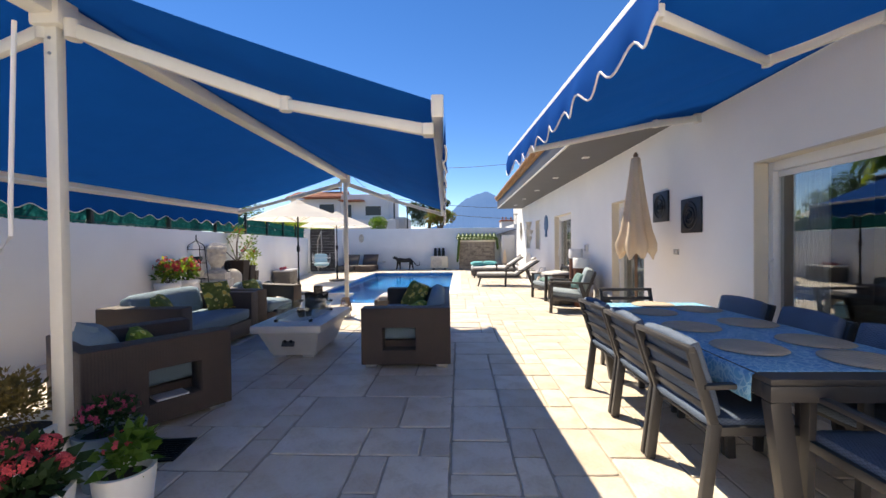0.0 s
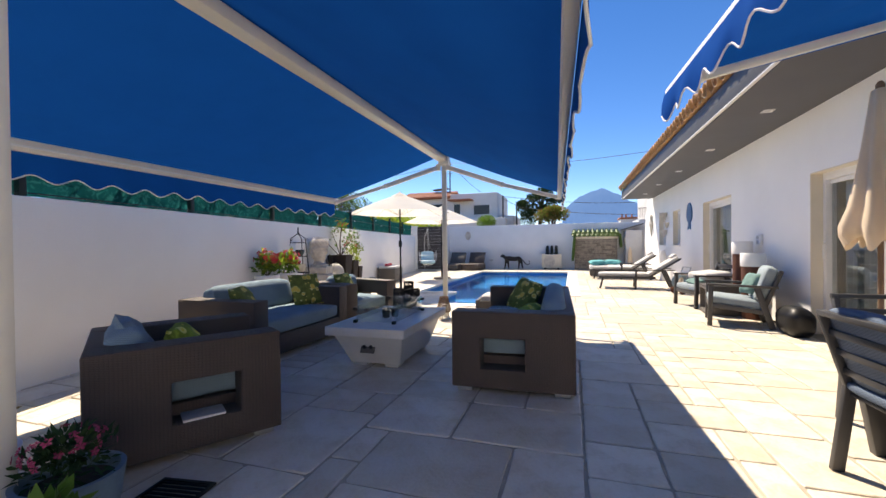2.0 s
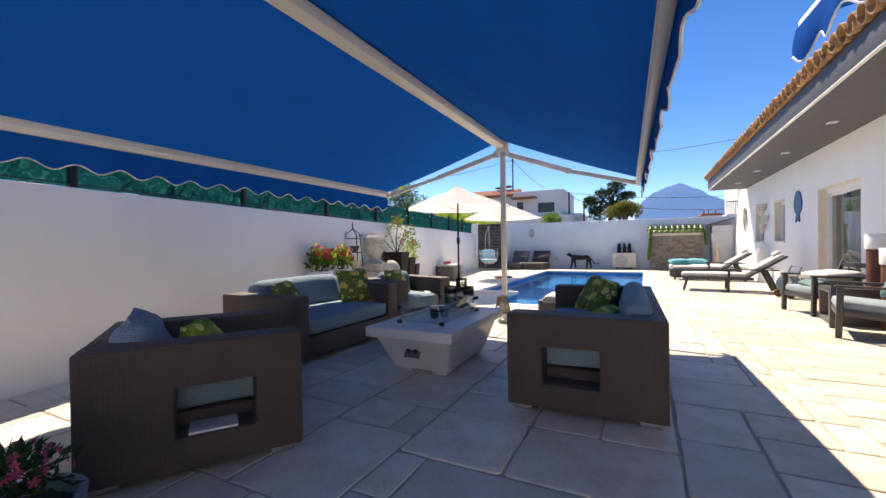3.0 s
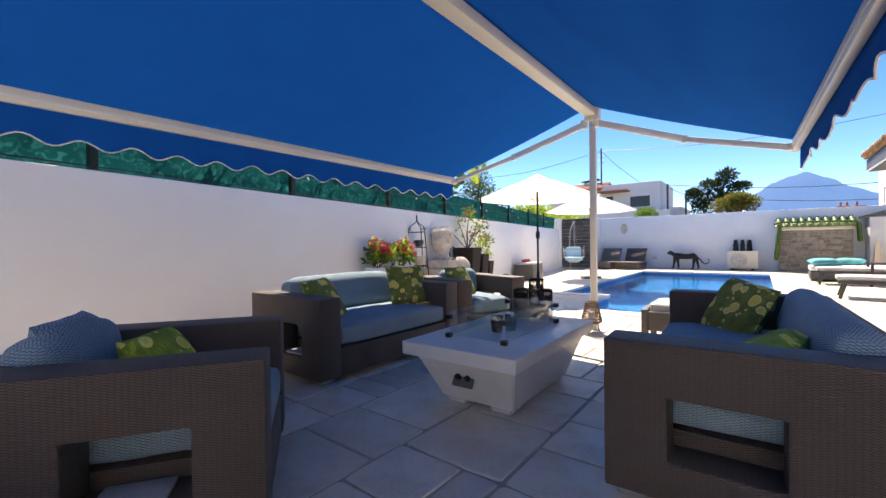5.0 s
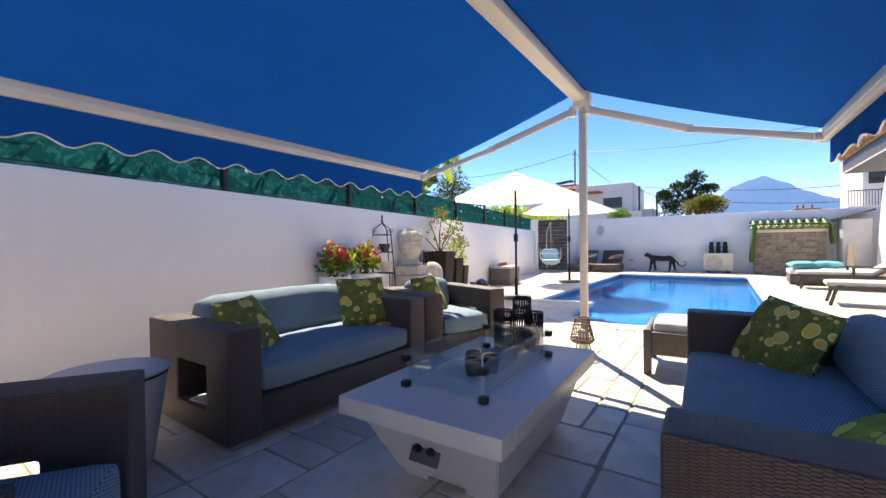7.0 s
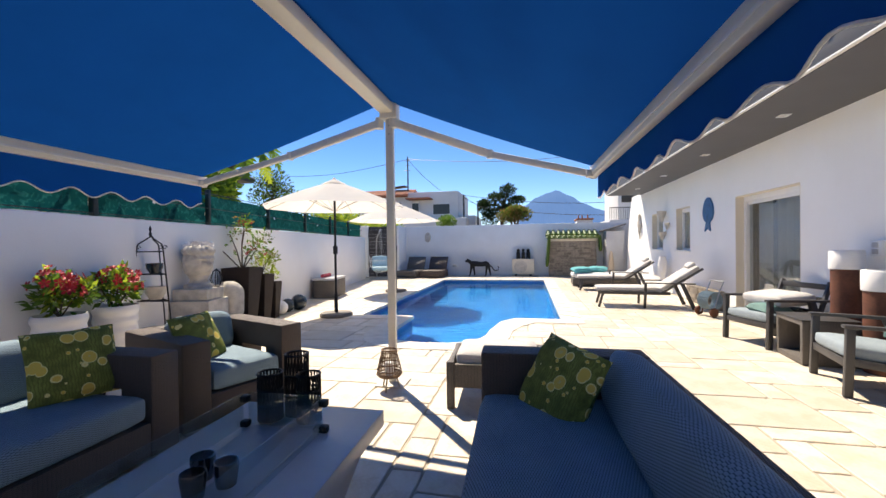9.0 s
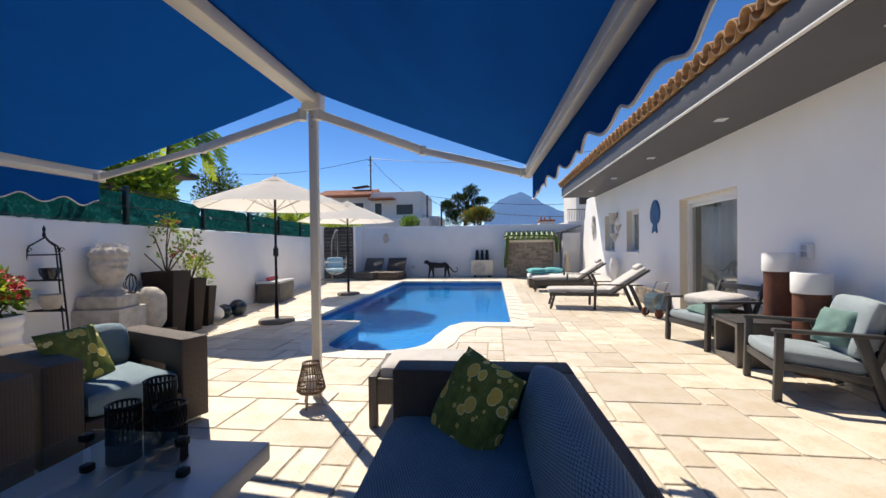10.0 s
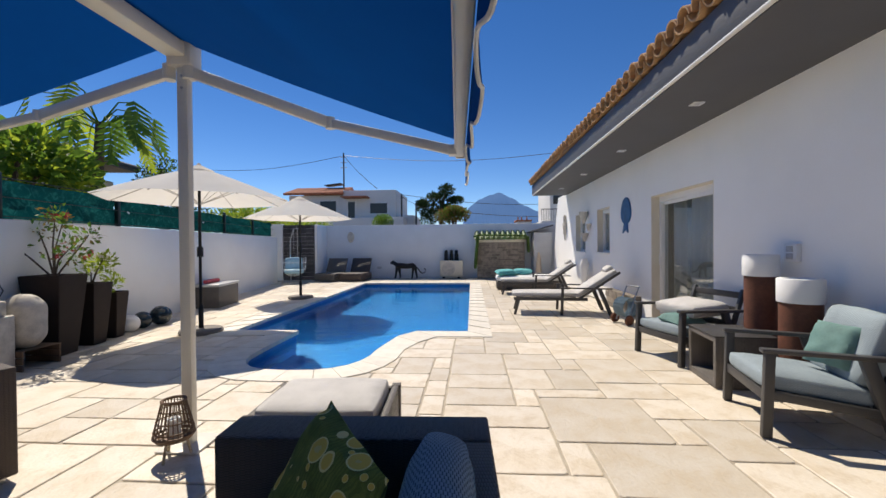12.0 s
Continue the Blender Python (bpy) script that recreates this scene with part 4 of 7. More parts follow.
# cage lantern by the post
lan = thing("lantern", pose(-1.85, 7.26, 0), "brown cane cage lantern on three pale legs on the paving", "lantern")
prof = [(0.098, 0.13), (0.112, 0.15), (0.110, 0.18), (0.096, 0.24), (0.078, 0.31), (0.066, 0.365)]
for k in range(26):
    a = k * math.tau / 26
    part("cage_wire", tube([(r * math.cos(a), r * math.sin(a), z) for r, z in prof], 0.0036, 5), TEAK, lan)
for (r, z), w in ((prof[0], 0.007), (prof[1], 0.009), (prof[2], 0.006), (prof[3], 0.005), (prof[4], 0.005), (prof[5], 0.009)):
    part("hoop", tube([(r * math.cos(k * math.tau / 24), r * math.sin(k * math.tau / 24), z) for k in range(25)], w, 6), TEAK, lan)
for k in range(3):
    a = k * math.tau / 3 + 0.5
    part("leg", tube([(0.06 * math.cos(a), 0.06 * math.sin(a), 0.14), (0.095 * math.cos(a), 0.095 * math.sin(a), 0.0)], 0.009, 6), JUTE, lan, "pale wooden leg")
part("floor_plate", lathe([(0.1, 0.125), (0.1, 0.135)], 20), TEAK, lan)
part("candle", lathe([(0.038, 0.136), (0.038, 0.25), (0.03, 0.25)], 16), WHITEPAINT, lan, "white candle")

# footstool
fs_ = thing("footstool", pose(-0.85, 7.26, 0, 0, 0, 3), "brown wicker footstool with a pale grey cushion", "footstool")
for x in (-0.38, 0.38):
    for y in (-0.3, 0.3):
        part("leg", box((x - 0.03, y - 0.03, 0), (x + 0.03, y + 0.03, 0.38), 0.004), WICKER_G, fs_)
for y in (-0.3, 0.3):
    part("apron", box((-0.349, y - 0.02, 0.17), (0.349, y + 0.02, 0.36), 0.004), WICKER_G, fs_)
for x in (-0.38, 0.38):
    part("apron", box((x - 0.02, -0.269, 0.17), (x + 0.02, 0.269, 0.38), 0.004), WICKER_G, fs_)
part("seat_deck", box((-0.349, -0.269, 0.30), (0.349, 0.269, 0.33), 0.004), WICKER_G, fs_)
part("cushion", puffed(0.68, 0.56, 0.11, 0.04, 0.015), GREYCUSH, fs_, "pale grey cushion", m=pose(0, 0, 0.33))

# round side table
rt_ = thing("side_table", pose(-3.22, 3.83, 0), "round grey conical side table with a dark rim", "side table")
part("cone", lathe([(0.17, 0), (0.185, 0.05), (0.245, 0.46), (0.24, 0.475)], 32), CONCRETE, rt_)
part("rim", lathe([(0.25, 0.475), (0.252, 0.482), (0.25, 0.489)], 32), BLACKMETAL, rt_)
part("tabletop", lathe([(0.255, 0.489), (0.26, 0.5), (0.25, 0.507)], 32), CONCRETE, rt_)

for x, y, m_, lab in ((-3.24, 4.34, pose(-3.24, 4.34, 0.1965, 0, 0, 6), "white paper magazine in the sofa's arm niche"), (-2.0, 2.8, pose(-2.0, 2.88, 0.1965, 0, 0, 56), "pale magazine in the armchair's arm niche")):
    o = thing("magazine", m_, lab, "magazine", "magazines")
    part("pages", box((-0.11, -0.075, 0), (0.11, 0.075, 0.012), 0.001), WHITEPAINT, o)
    part("cover", box((-0.112, -0.077, 0.0121), (0.112, 0.077, 0.0135), 0.0005), GREYCUSH, o)

# drain grate
dr = thing("drain_grate", pose(-1.72, 2.42, 0.002, 0, 0, 8), "dark metal drain grate set in the paving", "drain")
part("surround", holed(0.30, 0.30, 0.012, (0.02, 0.28, 0.02, 0.28)), BLACKMETAL, dr, m=pose(-0.15, -0.15, 0.012, -90, 0, 0))
for k in range(9):
    part("grate_bar", box((-0.13, -0.125 + k * 0.03, 0.0), (0.13, -0.113 + k * 0.03, 0.009), 0.001), BLACKMETAL, dr)


# ---- dining set ----
def table_chair(m, label, material=NAVY, back=True):
    """An aluminium dining chair with a slatted back; it faces +x."""
    o = thing("dining_chair", m, label, "chair", "chairs round the dining table")
    w = 0.27
    for y in (-w, w):
        part("front_leg", bar((0.24, y, 0), (0.22, y, 0.64), 0.035, 0.05, 0.004, up=(1, 0, 0)), DARKALU, o)
        part("back_leg", bar((-0.26, y, 0), (-0.20, y, 0.46), 0.035, 0.055, 0.004, up=(1, 0, 0)), DARKALU, o)
        part("back_upright", bar((-0.20, y, 0.43), (-0.318, y, 0.82), 0.03, 0.045, 0.004, up=(1, 0, 0)), DARKALU, o)
        part("armrest", bar((-0.26, y, 0.64), (0.26, y, 0.655), 0.05, 0.025, 0.006), DARKALU, o)
        part("side_rail", bar((-0.22, y, 0.42), (0.225, y, 0.42), 0.03, 0.045, 0.003), DARKALU, o)
    for k, z in enumerate((0.53, 0.63, 0.73)):
        x = -0.20 - 0.13 * (z - 0.43) / 0.43
        part("slat", bar((x, -w, z), (x, w, z), 0.018, 0.034, 0.003), DARKALU, o)
    part("top_rail", bar((-0.321, -w - 0.02, 0.825), (-0.321, w + 0.02, 0.825), 0.035, 0.03, 0.006), DARKALU, o)
    part("seat_deck", box((-0.21, -w + 0.016, 0.40), (0.215, w - 0.016, 0.42), 0.004), DARKALU, o)
    part("seat_cushion", puffed(0.48, 0.52, 0.06, 0.028, 0.008, 6), material, o, "dark blue woven cushion", m=pose(0.01, 0, 0.422))
    if back:
        part("back_cushion", puffed(0.075, 0.52, 0.41, 0.034, 0.006, 7), material, o, "dark blue woven cushion", m=pose(-0.175, 0, 0.47, 0, -16, 0))
    return o


for k, y in enumerate((3.36, 2.73, 2.14)):
    table_chair(pose(1.72, y, 0, 0, 0, (2, -1, 1)[k]), "dark grey aluminium dining chair with navy cushions")
for k, y in enumerate((3.42, 2.76, 2.12)):
    table_chair(pose(2.44, y, 0, 0, 0, 180 + (2, -3, 1)[k]), "dark grey aluminium dining chair with navy cushions")
table_chair(pose(2.12, 4.12, 0, 0, 0, -90), "dark grey aluminium chair with only a seat cushion", back=False)
table_chair(pose(2.14, 1.52, 0, 0, 0, 90), "dark grey aluminium chair at the table's near end")

dt = thing("dining_table", Matrix.Identity(4), "long dark grey aluminium dining table under a blue cloth", "dining table")
TX0, TX1, TY0, TY1 = 1.64, 2.62, 1.66, 3.94
part("tabletop", box((TX0, TY0, 0.715), (TX1, TY1, 0.745), 0.006), DARKALU, dt)
for x in (TX0 + 0.03, TX1 - 0.03):
    part("side_rail", box((x - 0.025, TY0 + 0.06, 0.64), (x + 0.025, TY1 - 0.06, 0.714), 0.004), DARKALU, dt)
for y in (TY0 + 0.03, TY1 - 0.03):
    part("end_rail", box((TX0, y - 0.03, 0.64), (TX1, y + 0.03, 0.714), 0.004), DARKALU, dt)
for x, s in ((TX0 + 0.05, 1), (TX1 - 0.05, -1)):
    for y, q in ((TY0 + 0.04, 1), (TY1 - 0.04, -1)):
        part("leg", bar((x + s * 0.10, y + q * 0.02, 0), (x, y, 0.64), 0.06, 0.09, 0.005, up=(1, 0, 0)), DARKALU, dt)


def blue_cloth():
    m = mat("blue_patterned_cloth", (0.08, 0.27, 0.50), 0.85, var=0.3, scale=7, fine=70, bump=0.2, depth=0.002, tint=(0.15, 0.43, 0.62))
    N, L = m.node_tree.nodes, m.node_tree.links
    b_ = N["Principled BSDF"]
    tc, w = N.new("ShaderNodeTexCoord"), N.new("ShaderNodeTexVoronoi")
    w.feature = 'DISTANCE_TO_EDGE'
    w.inputs["Scale"].default_value = 26
    nz = N.new("ShaderNodeTexNoise")
    nz.inputs["Scale"].default_value = 9
    va = N.new("ShaderNodeVectorMath")
    L.new(tc.outputs["Object"], nz.inputs["Vector"])
    L.new(tc.outputs["Object"], va.inputs[0])
    sc = N.new("ShaderNodeVectorMath")
    sc.operation = 'SCALE'
    sc.inputs["Scale"].default_value = 0.12
    L.new(nz.outputs["Color"], sc.inputs[0])
    L.new(sc.outputs[0], va.inputs[1])
    L.new(va.outputs[0], w.inputs["Vector"])
    lt = N.new("ShaderNodeMath")
    lt.operation = 'LESS_THAN'
    lt.inputs[1].default_value = 0.09
    L.new(w.outputs["Distance"], lt.inputs[0])
    mx = N.new("ShaderNodeMix")
    mx.data_type = 'RGBA'
    mx.inputs["B"].default_value = (0.36, 0.60, 0.70, 1)
    half = N.new("ShaderNodeMath")
    half.operation = 'MULTIPLY'
    half.inputs[1].default_value = 0.6
    L.new(lt.outputs[0], half.inputs[0])
    L.new(half.outputs[0], mx.inputs["Factor"])
    L.new(b_.inputs["Base Color"].links[0].from_socket, mx.inputs["A"])
    L.new(mx.outputs["Result"], b_.inputs["Base Color"])
    return m


nx, ny = 40, 70
vs, fs = [], []
CX0, CX1, CY0, CY1 = TX0 - 0.14, TX1 + 0.14, TY0 + 0.10, TY1 + 0.06
for i in range(nx + 1):
    for j in range(ny + 1):
        x, y = CX0 + (CX1 - CX0) * i / nx, CY0 + (CY1 - CY0) * j / ny
        ox, oy = max(TX0 - x, x - TX1, 0), max(TY0 - y, y - TY1, 0)
        sx, sy = min(max(x, TX0 - 0.012), TX1 + 0.012), min(max(y, TY0 - 0.012), TY1 + 0.012)
        fold = 0.012 * math.sin(y * 11) * min(1, ox * 12) + 0.012 * math.sin(x * 13) * min(1, oy * 12)
        z = 0.749 - max(ox, oy) + 0.002 * noise.noise(Vector((x * 6, y * 6, 0)))
        vs.append((sx + (fold if x > TX1 else -abs(fold) if x < TX0 else 0), sy, z))
for i in range(nx):
    for j in range(ny):
        a = i * (ny + 1) + j
        fs.append((a, a + ny + 1, a + ny + 2, a + 1))
tc_ = raw("tablecloth", vs, fs, blue_cloth(), None, True)
so = tc_.modifiers.new("thick", 'SOLIDIFY')
so.thickness = 0.002
tagged(tc_, "blue patterned cotton tablecloth on the dining table", "tablecloth")
MATS = [(1.92, 3.35), (2.38, 3.5), (1.90, 2.75), (2.38, 2.88), (1.90, 2.18), (2.38, 2.32), (2.30, 1.93), (2.12, 3.78)]
for x, y in MATS:
    o = part("placemat", lathe([(0.18, 0.0), (0.187, 0.004), (0.18, 0.009), (0.1, 0.009)], 30, wave=0.012, waves=9), JUTE)
    o.location = (x, y, 0.7525)
    tagged(o, "round woven jute placemat on the blue tablecloth", "placemat", "placemats on the table")


# ---- along the house ----
def lounge_chair(m, label, group="armchairs by the house"):
    """A low aluminium armchair that faces -x."""
    o = thing("garden_armchair", m, label, "armchair", group)
    w = 0.35
    for y in (-w, w):
        part("front_leg", bar((-0.36, y, 0), (-0.34, y, 0.58), 0.05, 0.06, 0.006, up=(1, 0, 0)), DARKALU, o)
        part("back_leg", bar((0.36, y, 0), (0.18, y, 0.58), 0.05, 0.075, 0.006, up=(1, 0, 0)), DARKALU, o)
        part("armrest", bar((-0.39, y, 0.595), (0.42, y, 0.575), 0.07, 0.03, 0.008), DARKALU, o)
        part("side_rail", bar((-0.36, y, 0.30), (0.28, y, 0.22), 0.04, 0.06, 0.005), DARKALU, o)
        part("back_upright", bar((0.24, y * 0.93, 0.2), (0.46, y * 0.93, 0.80), 0.035, 0.05, 0.005, up=(1, 0, 0)), DARKALU, o)
    part("front_rail", bar((-0.35, -w, 0.28), (-0.35, w, 0.28), 0.04, 0.07, 0.005), DARKALU, o)
    for z in (0.42, 0.58, 0.74):
        x = 0.24 + 0.22 * (z - 0.2) / 0.6
        part("back_slat", bar((x, -w, z), (x, w, z), 0.02, 0.07, 0.004), DARKALU, o)
    part("seat_deck", bar((-0.33, 0, 0.285), (0.28, 0, 0.215), 0.62, 0.02, 0.003), DARKALU, o)
    part("seat_cushion", puffed(0.66, 0.64, 0.13, 0.05, 0.015, 7), SEAFOAM, o, "pale seafoam woven cushion", m=pose(-0.05, 0, 0.275, 0, 6.5, 0))
    return o


cb = lounge_chair(pose(2.46, 7.99, 0, 0, 0, -13), "dark grey aluminium armchair with seafoam cushions")
part("back_cushion", puffed(0.16, 0.62, 0.5, 0.06, 0.01, 7), SEAFOAM, cb, "pale seafoam woven cushion", m=pose(0.21, 0, 0.37, 0, 20, 0))
scatter(pose(2.60, 7.90, 0.60, 66, 0, -80), 0.32, 0.32, 0.13, GREENPILLOW, "seafoam green velvet scatter cushion on an armchair", 11)
ca = lounge_chair(pose(2.52, 9.75, 0, 0, 0, 15), "dark grey aluminium armchair with its back cushion laid flat")
part("back_cushion", puffed(0.5, 0.62, 0.15, 0.06, 0.01, 7), GREYCUSH, ca, "grey woven cushion lying on the arms", m=pose(0.1, 0.02, 0.50, 0, -4, 0))
scatter(pose(2.42, 9.62, 0.46, 8, 0, 20), 0.42, 0.30, 0.13, GREENPILLOW, "dark seafoam scatter cushion on an armchair", 12)

tb = thing("wicker_cube_table", pose(2.52, 8.93, 0, 0, 0, -6), "dark grey wicker cube table, open at the side", "side table")
b = holed(0.58, 0.47, 0.5, (0.05, 0.53, 0.06, 0.42), 0.004)
part("body", b, WICKER_G, tb, m=pose(0.25, -0.29, 0, 0, 0, 90))
part("tabletop", box((-0.26, -0.3, 0.471), (0.26, 0.3, 0.482), 0.003), DARKALU, tb, "dark glass top")


def drum(x, y, r, h, hw, label):
    o = thing("drum_lamp", pose(x, y, 0), label, "lamp", "column lamps")
    part("column", lathe([(r, 0), (r, h - hw)], 36), RUST, o, "rust brown column")
    part("shade", lathe([(r + 0.012, h - hw), (r + 0.015, h - hw + 0.01), (r + 0.015, h - 0.01), (r + 0.008, h), (r - 0.03, h), (r - 0.04, h - 0.02)], 36), WHITEPAINT, o, "white drum top")


drum(2.88, 9.04, 0.135, 1.21, 0.21, "tall rust brown column lamp with a white top")
drum(2.84, 8.50, 0.15, 1.02, 0.205, "shorter rust brown column lamp with a white top")

so_ = thing("power_socket", pose(HX, 8.9, 1.23), "white outdoor double socket box on the house wall", "socket")
part("box", box((-0.05, -0.075, -0.085), (0, 0.075, 0.085), 0.008), WHITEPAINT, so_)
for z in (-0.035, 0.035):
    part("socket_flap", box((-0.058, -0.04, z - 0.028), (-0.05, 0.04, z + 0.028), 0.004), GREYCUSH, so_)
sw = thing("light_switch", pose(HX, 5.22, 1.22), "small grey switch plate on the house wall", "switch")
part("plate", box((-0.012, -0.06, -0.035), (0, 0.06, 0.035), 0.004), STEEL, sw)
part("rocker", box((-0.018, -0.04, -0.018), (-0.012, 0.0, 0.018), 0.003), WHITEPAINT, sw)


def plaque(y, z, w, h):
    o = thing("wall_plaque", pose(HX, y, z), "dark blue-black square relief plaque on the house wall", "wall plaque", "plaques on the house wall")
    part("plate", box((-0.03, -w / 2, -h / 2), (0, w / 2, h / 2), 0.01), PLAQUE, o)
    for k, (ry, rz) in enumerate(((0.14, 0.16), (0.09, 0.1), (0.05, 0.05))):
        pts = [(-0.034 - 0.003 * k, ry * math.cos(a * math.tau / 28), rz * math.sin(a * math.tau / 28)) for a in range(29)]
        part("ring_relief", tube(pts, 0.012, 6), PLAQUE, o)


plaque(5.60, 1.84, 0.42, 0.42)
plaque(4.86, 1.67, 0.42, 0.42)


def flat_shape(points, t):
    """A plate cut to an outline in y and z, t thick, standing off the wall towards -x."""
    bb = bmesh.new()
    f = bb.faces.new([bb.verts.new((0, y, z)) for y, z in points])
    ex = bmesh.ops.extrude_face_region(bb, geom=[f])
    bmesh.ops.translate(bb, vec=(-t, 0, 0), verts=[v for v in ex["geom"] if isinstance(v, bmesh.types.BMVert)])
    bmesh.ops.recalc_face_normals(bb, faces=bb.faces)
    return bb


fish = thing("fish_wall_ornament", pose(HX, 13.08, 1.9), "glossy blue enamel fish ornament on the house wall", "wall ornament")
pts = [(0.24 * math.sin(a * math.tau / 30) * (1 - 0.2 * math.cos(a * math.tau / 30)), 0.08 + 0.26 * math.cos(a * math.tau / 30)) for a in range(30)]
part("body", flat_shape(pts, 0.03), BLUEFISH, fish)
part("tail", flat_shape([(0.08, -0.14), (0.17, -0.36), (0.04, -0.29), (-0.1, -0.36), (-0.06, -0.14)], 0.026), BLUEFISH, fish)
liz = tagged(part("lizard_ornament", tube([(0, 0.03 * math.sin(k * 0.9), 0.42 - k * 0.07) for k in range(13)], [0.02, 0.05, 0.05, 0.04, 0.07, 0.08, 0.07, 0.05, 0.05, 0.035, 0.03, 0.02, 0.012], 8), STATUE), "grey cast lizard ornament climbing the house wall", "wall ornament")
liz.matrix_world = pose(HX - 0.05, 18.2, 1.85)
for k, (y, z, r, h) in enumerate(((15.72, 2.02, 0.12, 0.3), (15.45, 1.75, 0.07, 0.18), (15.7, 1.50, 0.10, 0.22))):
    bb = lathe([(r * 0.3, -h / 2), (r * 0.8, h * 0.1), (r, h / 2), (r * 0.8, h / 2), (r * 0.5, 0)], 16)
    o = tagged(part("wall_planter", bb, STATUE), "small grey conical wall planter on the house wall", "wall planter", "wall planters")
    o.location = (HX - r, y, z)


def lounger(m, label, cushion):
    """An aluminium sun lounger; x runs from the foot to the raised head."""
    o = thing("sun_lounger", m, label, "sun lounger", "sun loungers by the house")
    w = 0.33
    for y in (-w, w):
        part("side_rail", bar((0.0, y, 0.30), (1.35, y, 0.30), 0.035, 0.06, 0.005), DARKALU, o)
        part("foot_leg", bar((0.02, y, 0), (0.10, y, 0.29), 0.035, 0.05, 0.004, up=(1, 0, 0)), DARKALU, o)
        part("middle_leg", bar((0.88, y * 1.1, 0), (0.90, y * 1.1, 0.50), 0.035, 0.05, 0.004, up=(1, 0, 0)), DARKALU, o)
        part("back_leg", bar((1.76, y * 1.1, 0), (1.55, y * 1.1, 0.50), 0.04, 0.07, 0.004, up=(1, 0, 0)), DARKALU, o)
        part("armrest", bar((0.86, y * 1.1, 0.51), (1.78, y * 1.1, 0.50), 0.05, 0.025, 0.006), DARKALU, o)
        part("backrest_rail", bar((1.2, y, 0.31), (1.92, y, 0.80), 0.03, 0.045, 0.004), DARKALU, o)
    for k in range(5):
        part("slat", box((0.1 + 0.24 * k, -w + 0.018, 0.31), (0.2 + 0.24 * k, w - 0.018, 0.325), 0.003), DARKALU, o)
    part("mattress", puffed(1.26, 0.62, 0.09, 0.04, 0.01, 8), cushion, o, "pale grey mattress", m=pose(0.6, 0, 0.327))
    part("back_mattress", puffed(0.86, 0.62, 0.09, 0.04, 0.01, 8), cushion, o, "pale grey mattress", m=pose(1.54, 0, 0.55, 0, -34, 0))
    part("head_roll", puffed(0.16, 0.34, 0.09, 0.04, 0.0, 6), cushion, o, "grey head roll", m=pose(1.80, 0, 0.81, 0, -34, 0))
    return o


lounger(pose(0.86, 12.95, 0, 0, 0, -5), "dark grey aluminium sun lounger with a pale grey mattress", GREYCUSH)
lounger(pose(0.84, 16.0, 0, 0, 0, -3), "dark grey sun lounger with a pale mattress beside another", GREYCUSH)
db = thing("daybed", pose(0.72, 17.2, 0, 0, 0, -2), "low woven daybed with a white mattress and turquoise cushions", "daybed")
part("base", box((0.05, -0.45, 0.02), (2.0, 0.45, 0.26), 0.05), WICKER_G, db)
part("mattress", puffed(1.95, 0.88, 0.14, 0.05, 0.015), WHITEPAINT, db, "white mattress", m=pose(1.02, 0, 0.26))
for k, (x, y, a) in enumerate(((1.05, 17.0, 10), (1.55, 17.25, -15))):
    scatter(pose(x, y, 0.50, 6, 0, a), 0.62, 0.42, 0.17, TURQ, "turquoise cotton cushion lying on the daybed", 20 + k)

# low stone kerb by the house
b = bmesh.new()
box((HX - 0.12, 12.4, 0), (HX, 13.9, 0.36), 0.0, b)
kerb = structure("wall_plinth", b, VENEER, "low plinth of rough stone at the house wall", "plinth", smooth=False)
hr = thing("hose_reel", pose(2.62, 11.75, 0, 0, 0, 20), "garden hose reel trolley with a blue hose by the door", "hose reel")
part("trolley_bars", tube([(-0.12, -0.14, 0.06), (0.02, -0.14, 0.45), (0.1, -0.14, 0.62), (0.1, 0.14, 0.62), (0.02, 0.14, 0.45), (-0.12, 0.14, 0.06)], 0.012, 8), STEEL, hr)
for k in range(7):
    y = -0.11 + 0.036 * k
    part("hose", tube([(0.15 * math.cos(a * math.tau / 20) - 0.05, y, 0.28 + 0.15 * math.sin(a * math.tau / 20)) for a in range(21)], 0.013, 6), BLUEPOT, hr)
for y in (-0.17, 0.17):
    part("wheel", lathe([(0.075, -0.02), (0.085, 0), (0.075, 0.02)], 18), RUST, hr, "orange-red wheel", m=pose(-0.12, y, 0.085, 90, 0, 0))
bag = tagged(part("black_cover_bag", puffed(0.3, 0.5, 0.34, 0.12, 0.03, 8, seed=4), BLACKMETAL), "black folded cover heaped beside an armchair", "cover bag")
bag.location = (2.86, 7.3, 0)


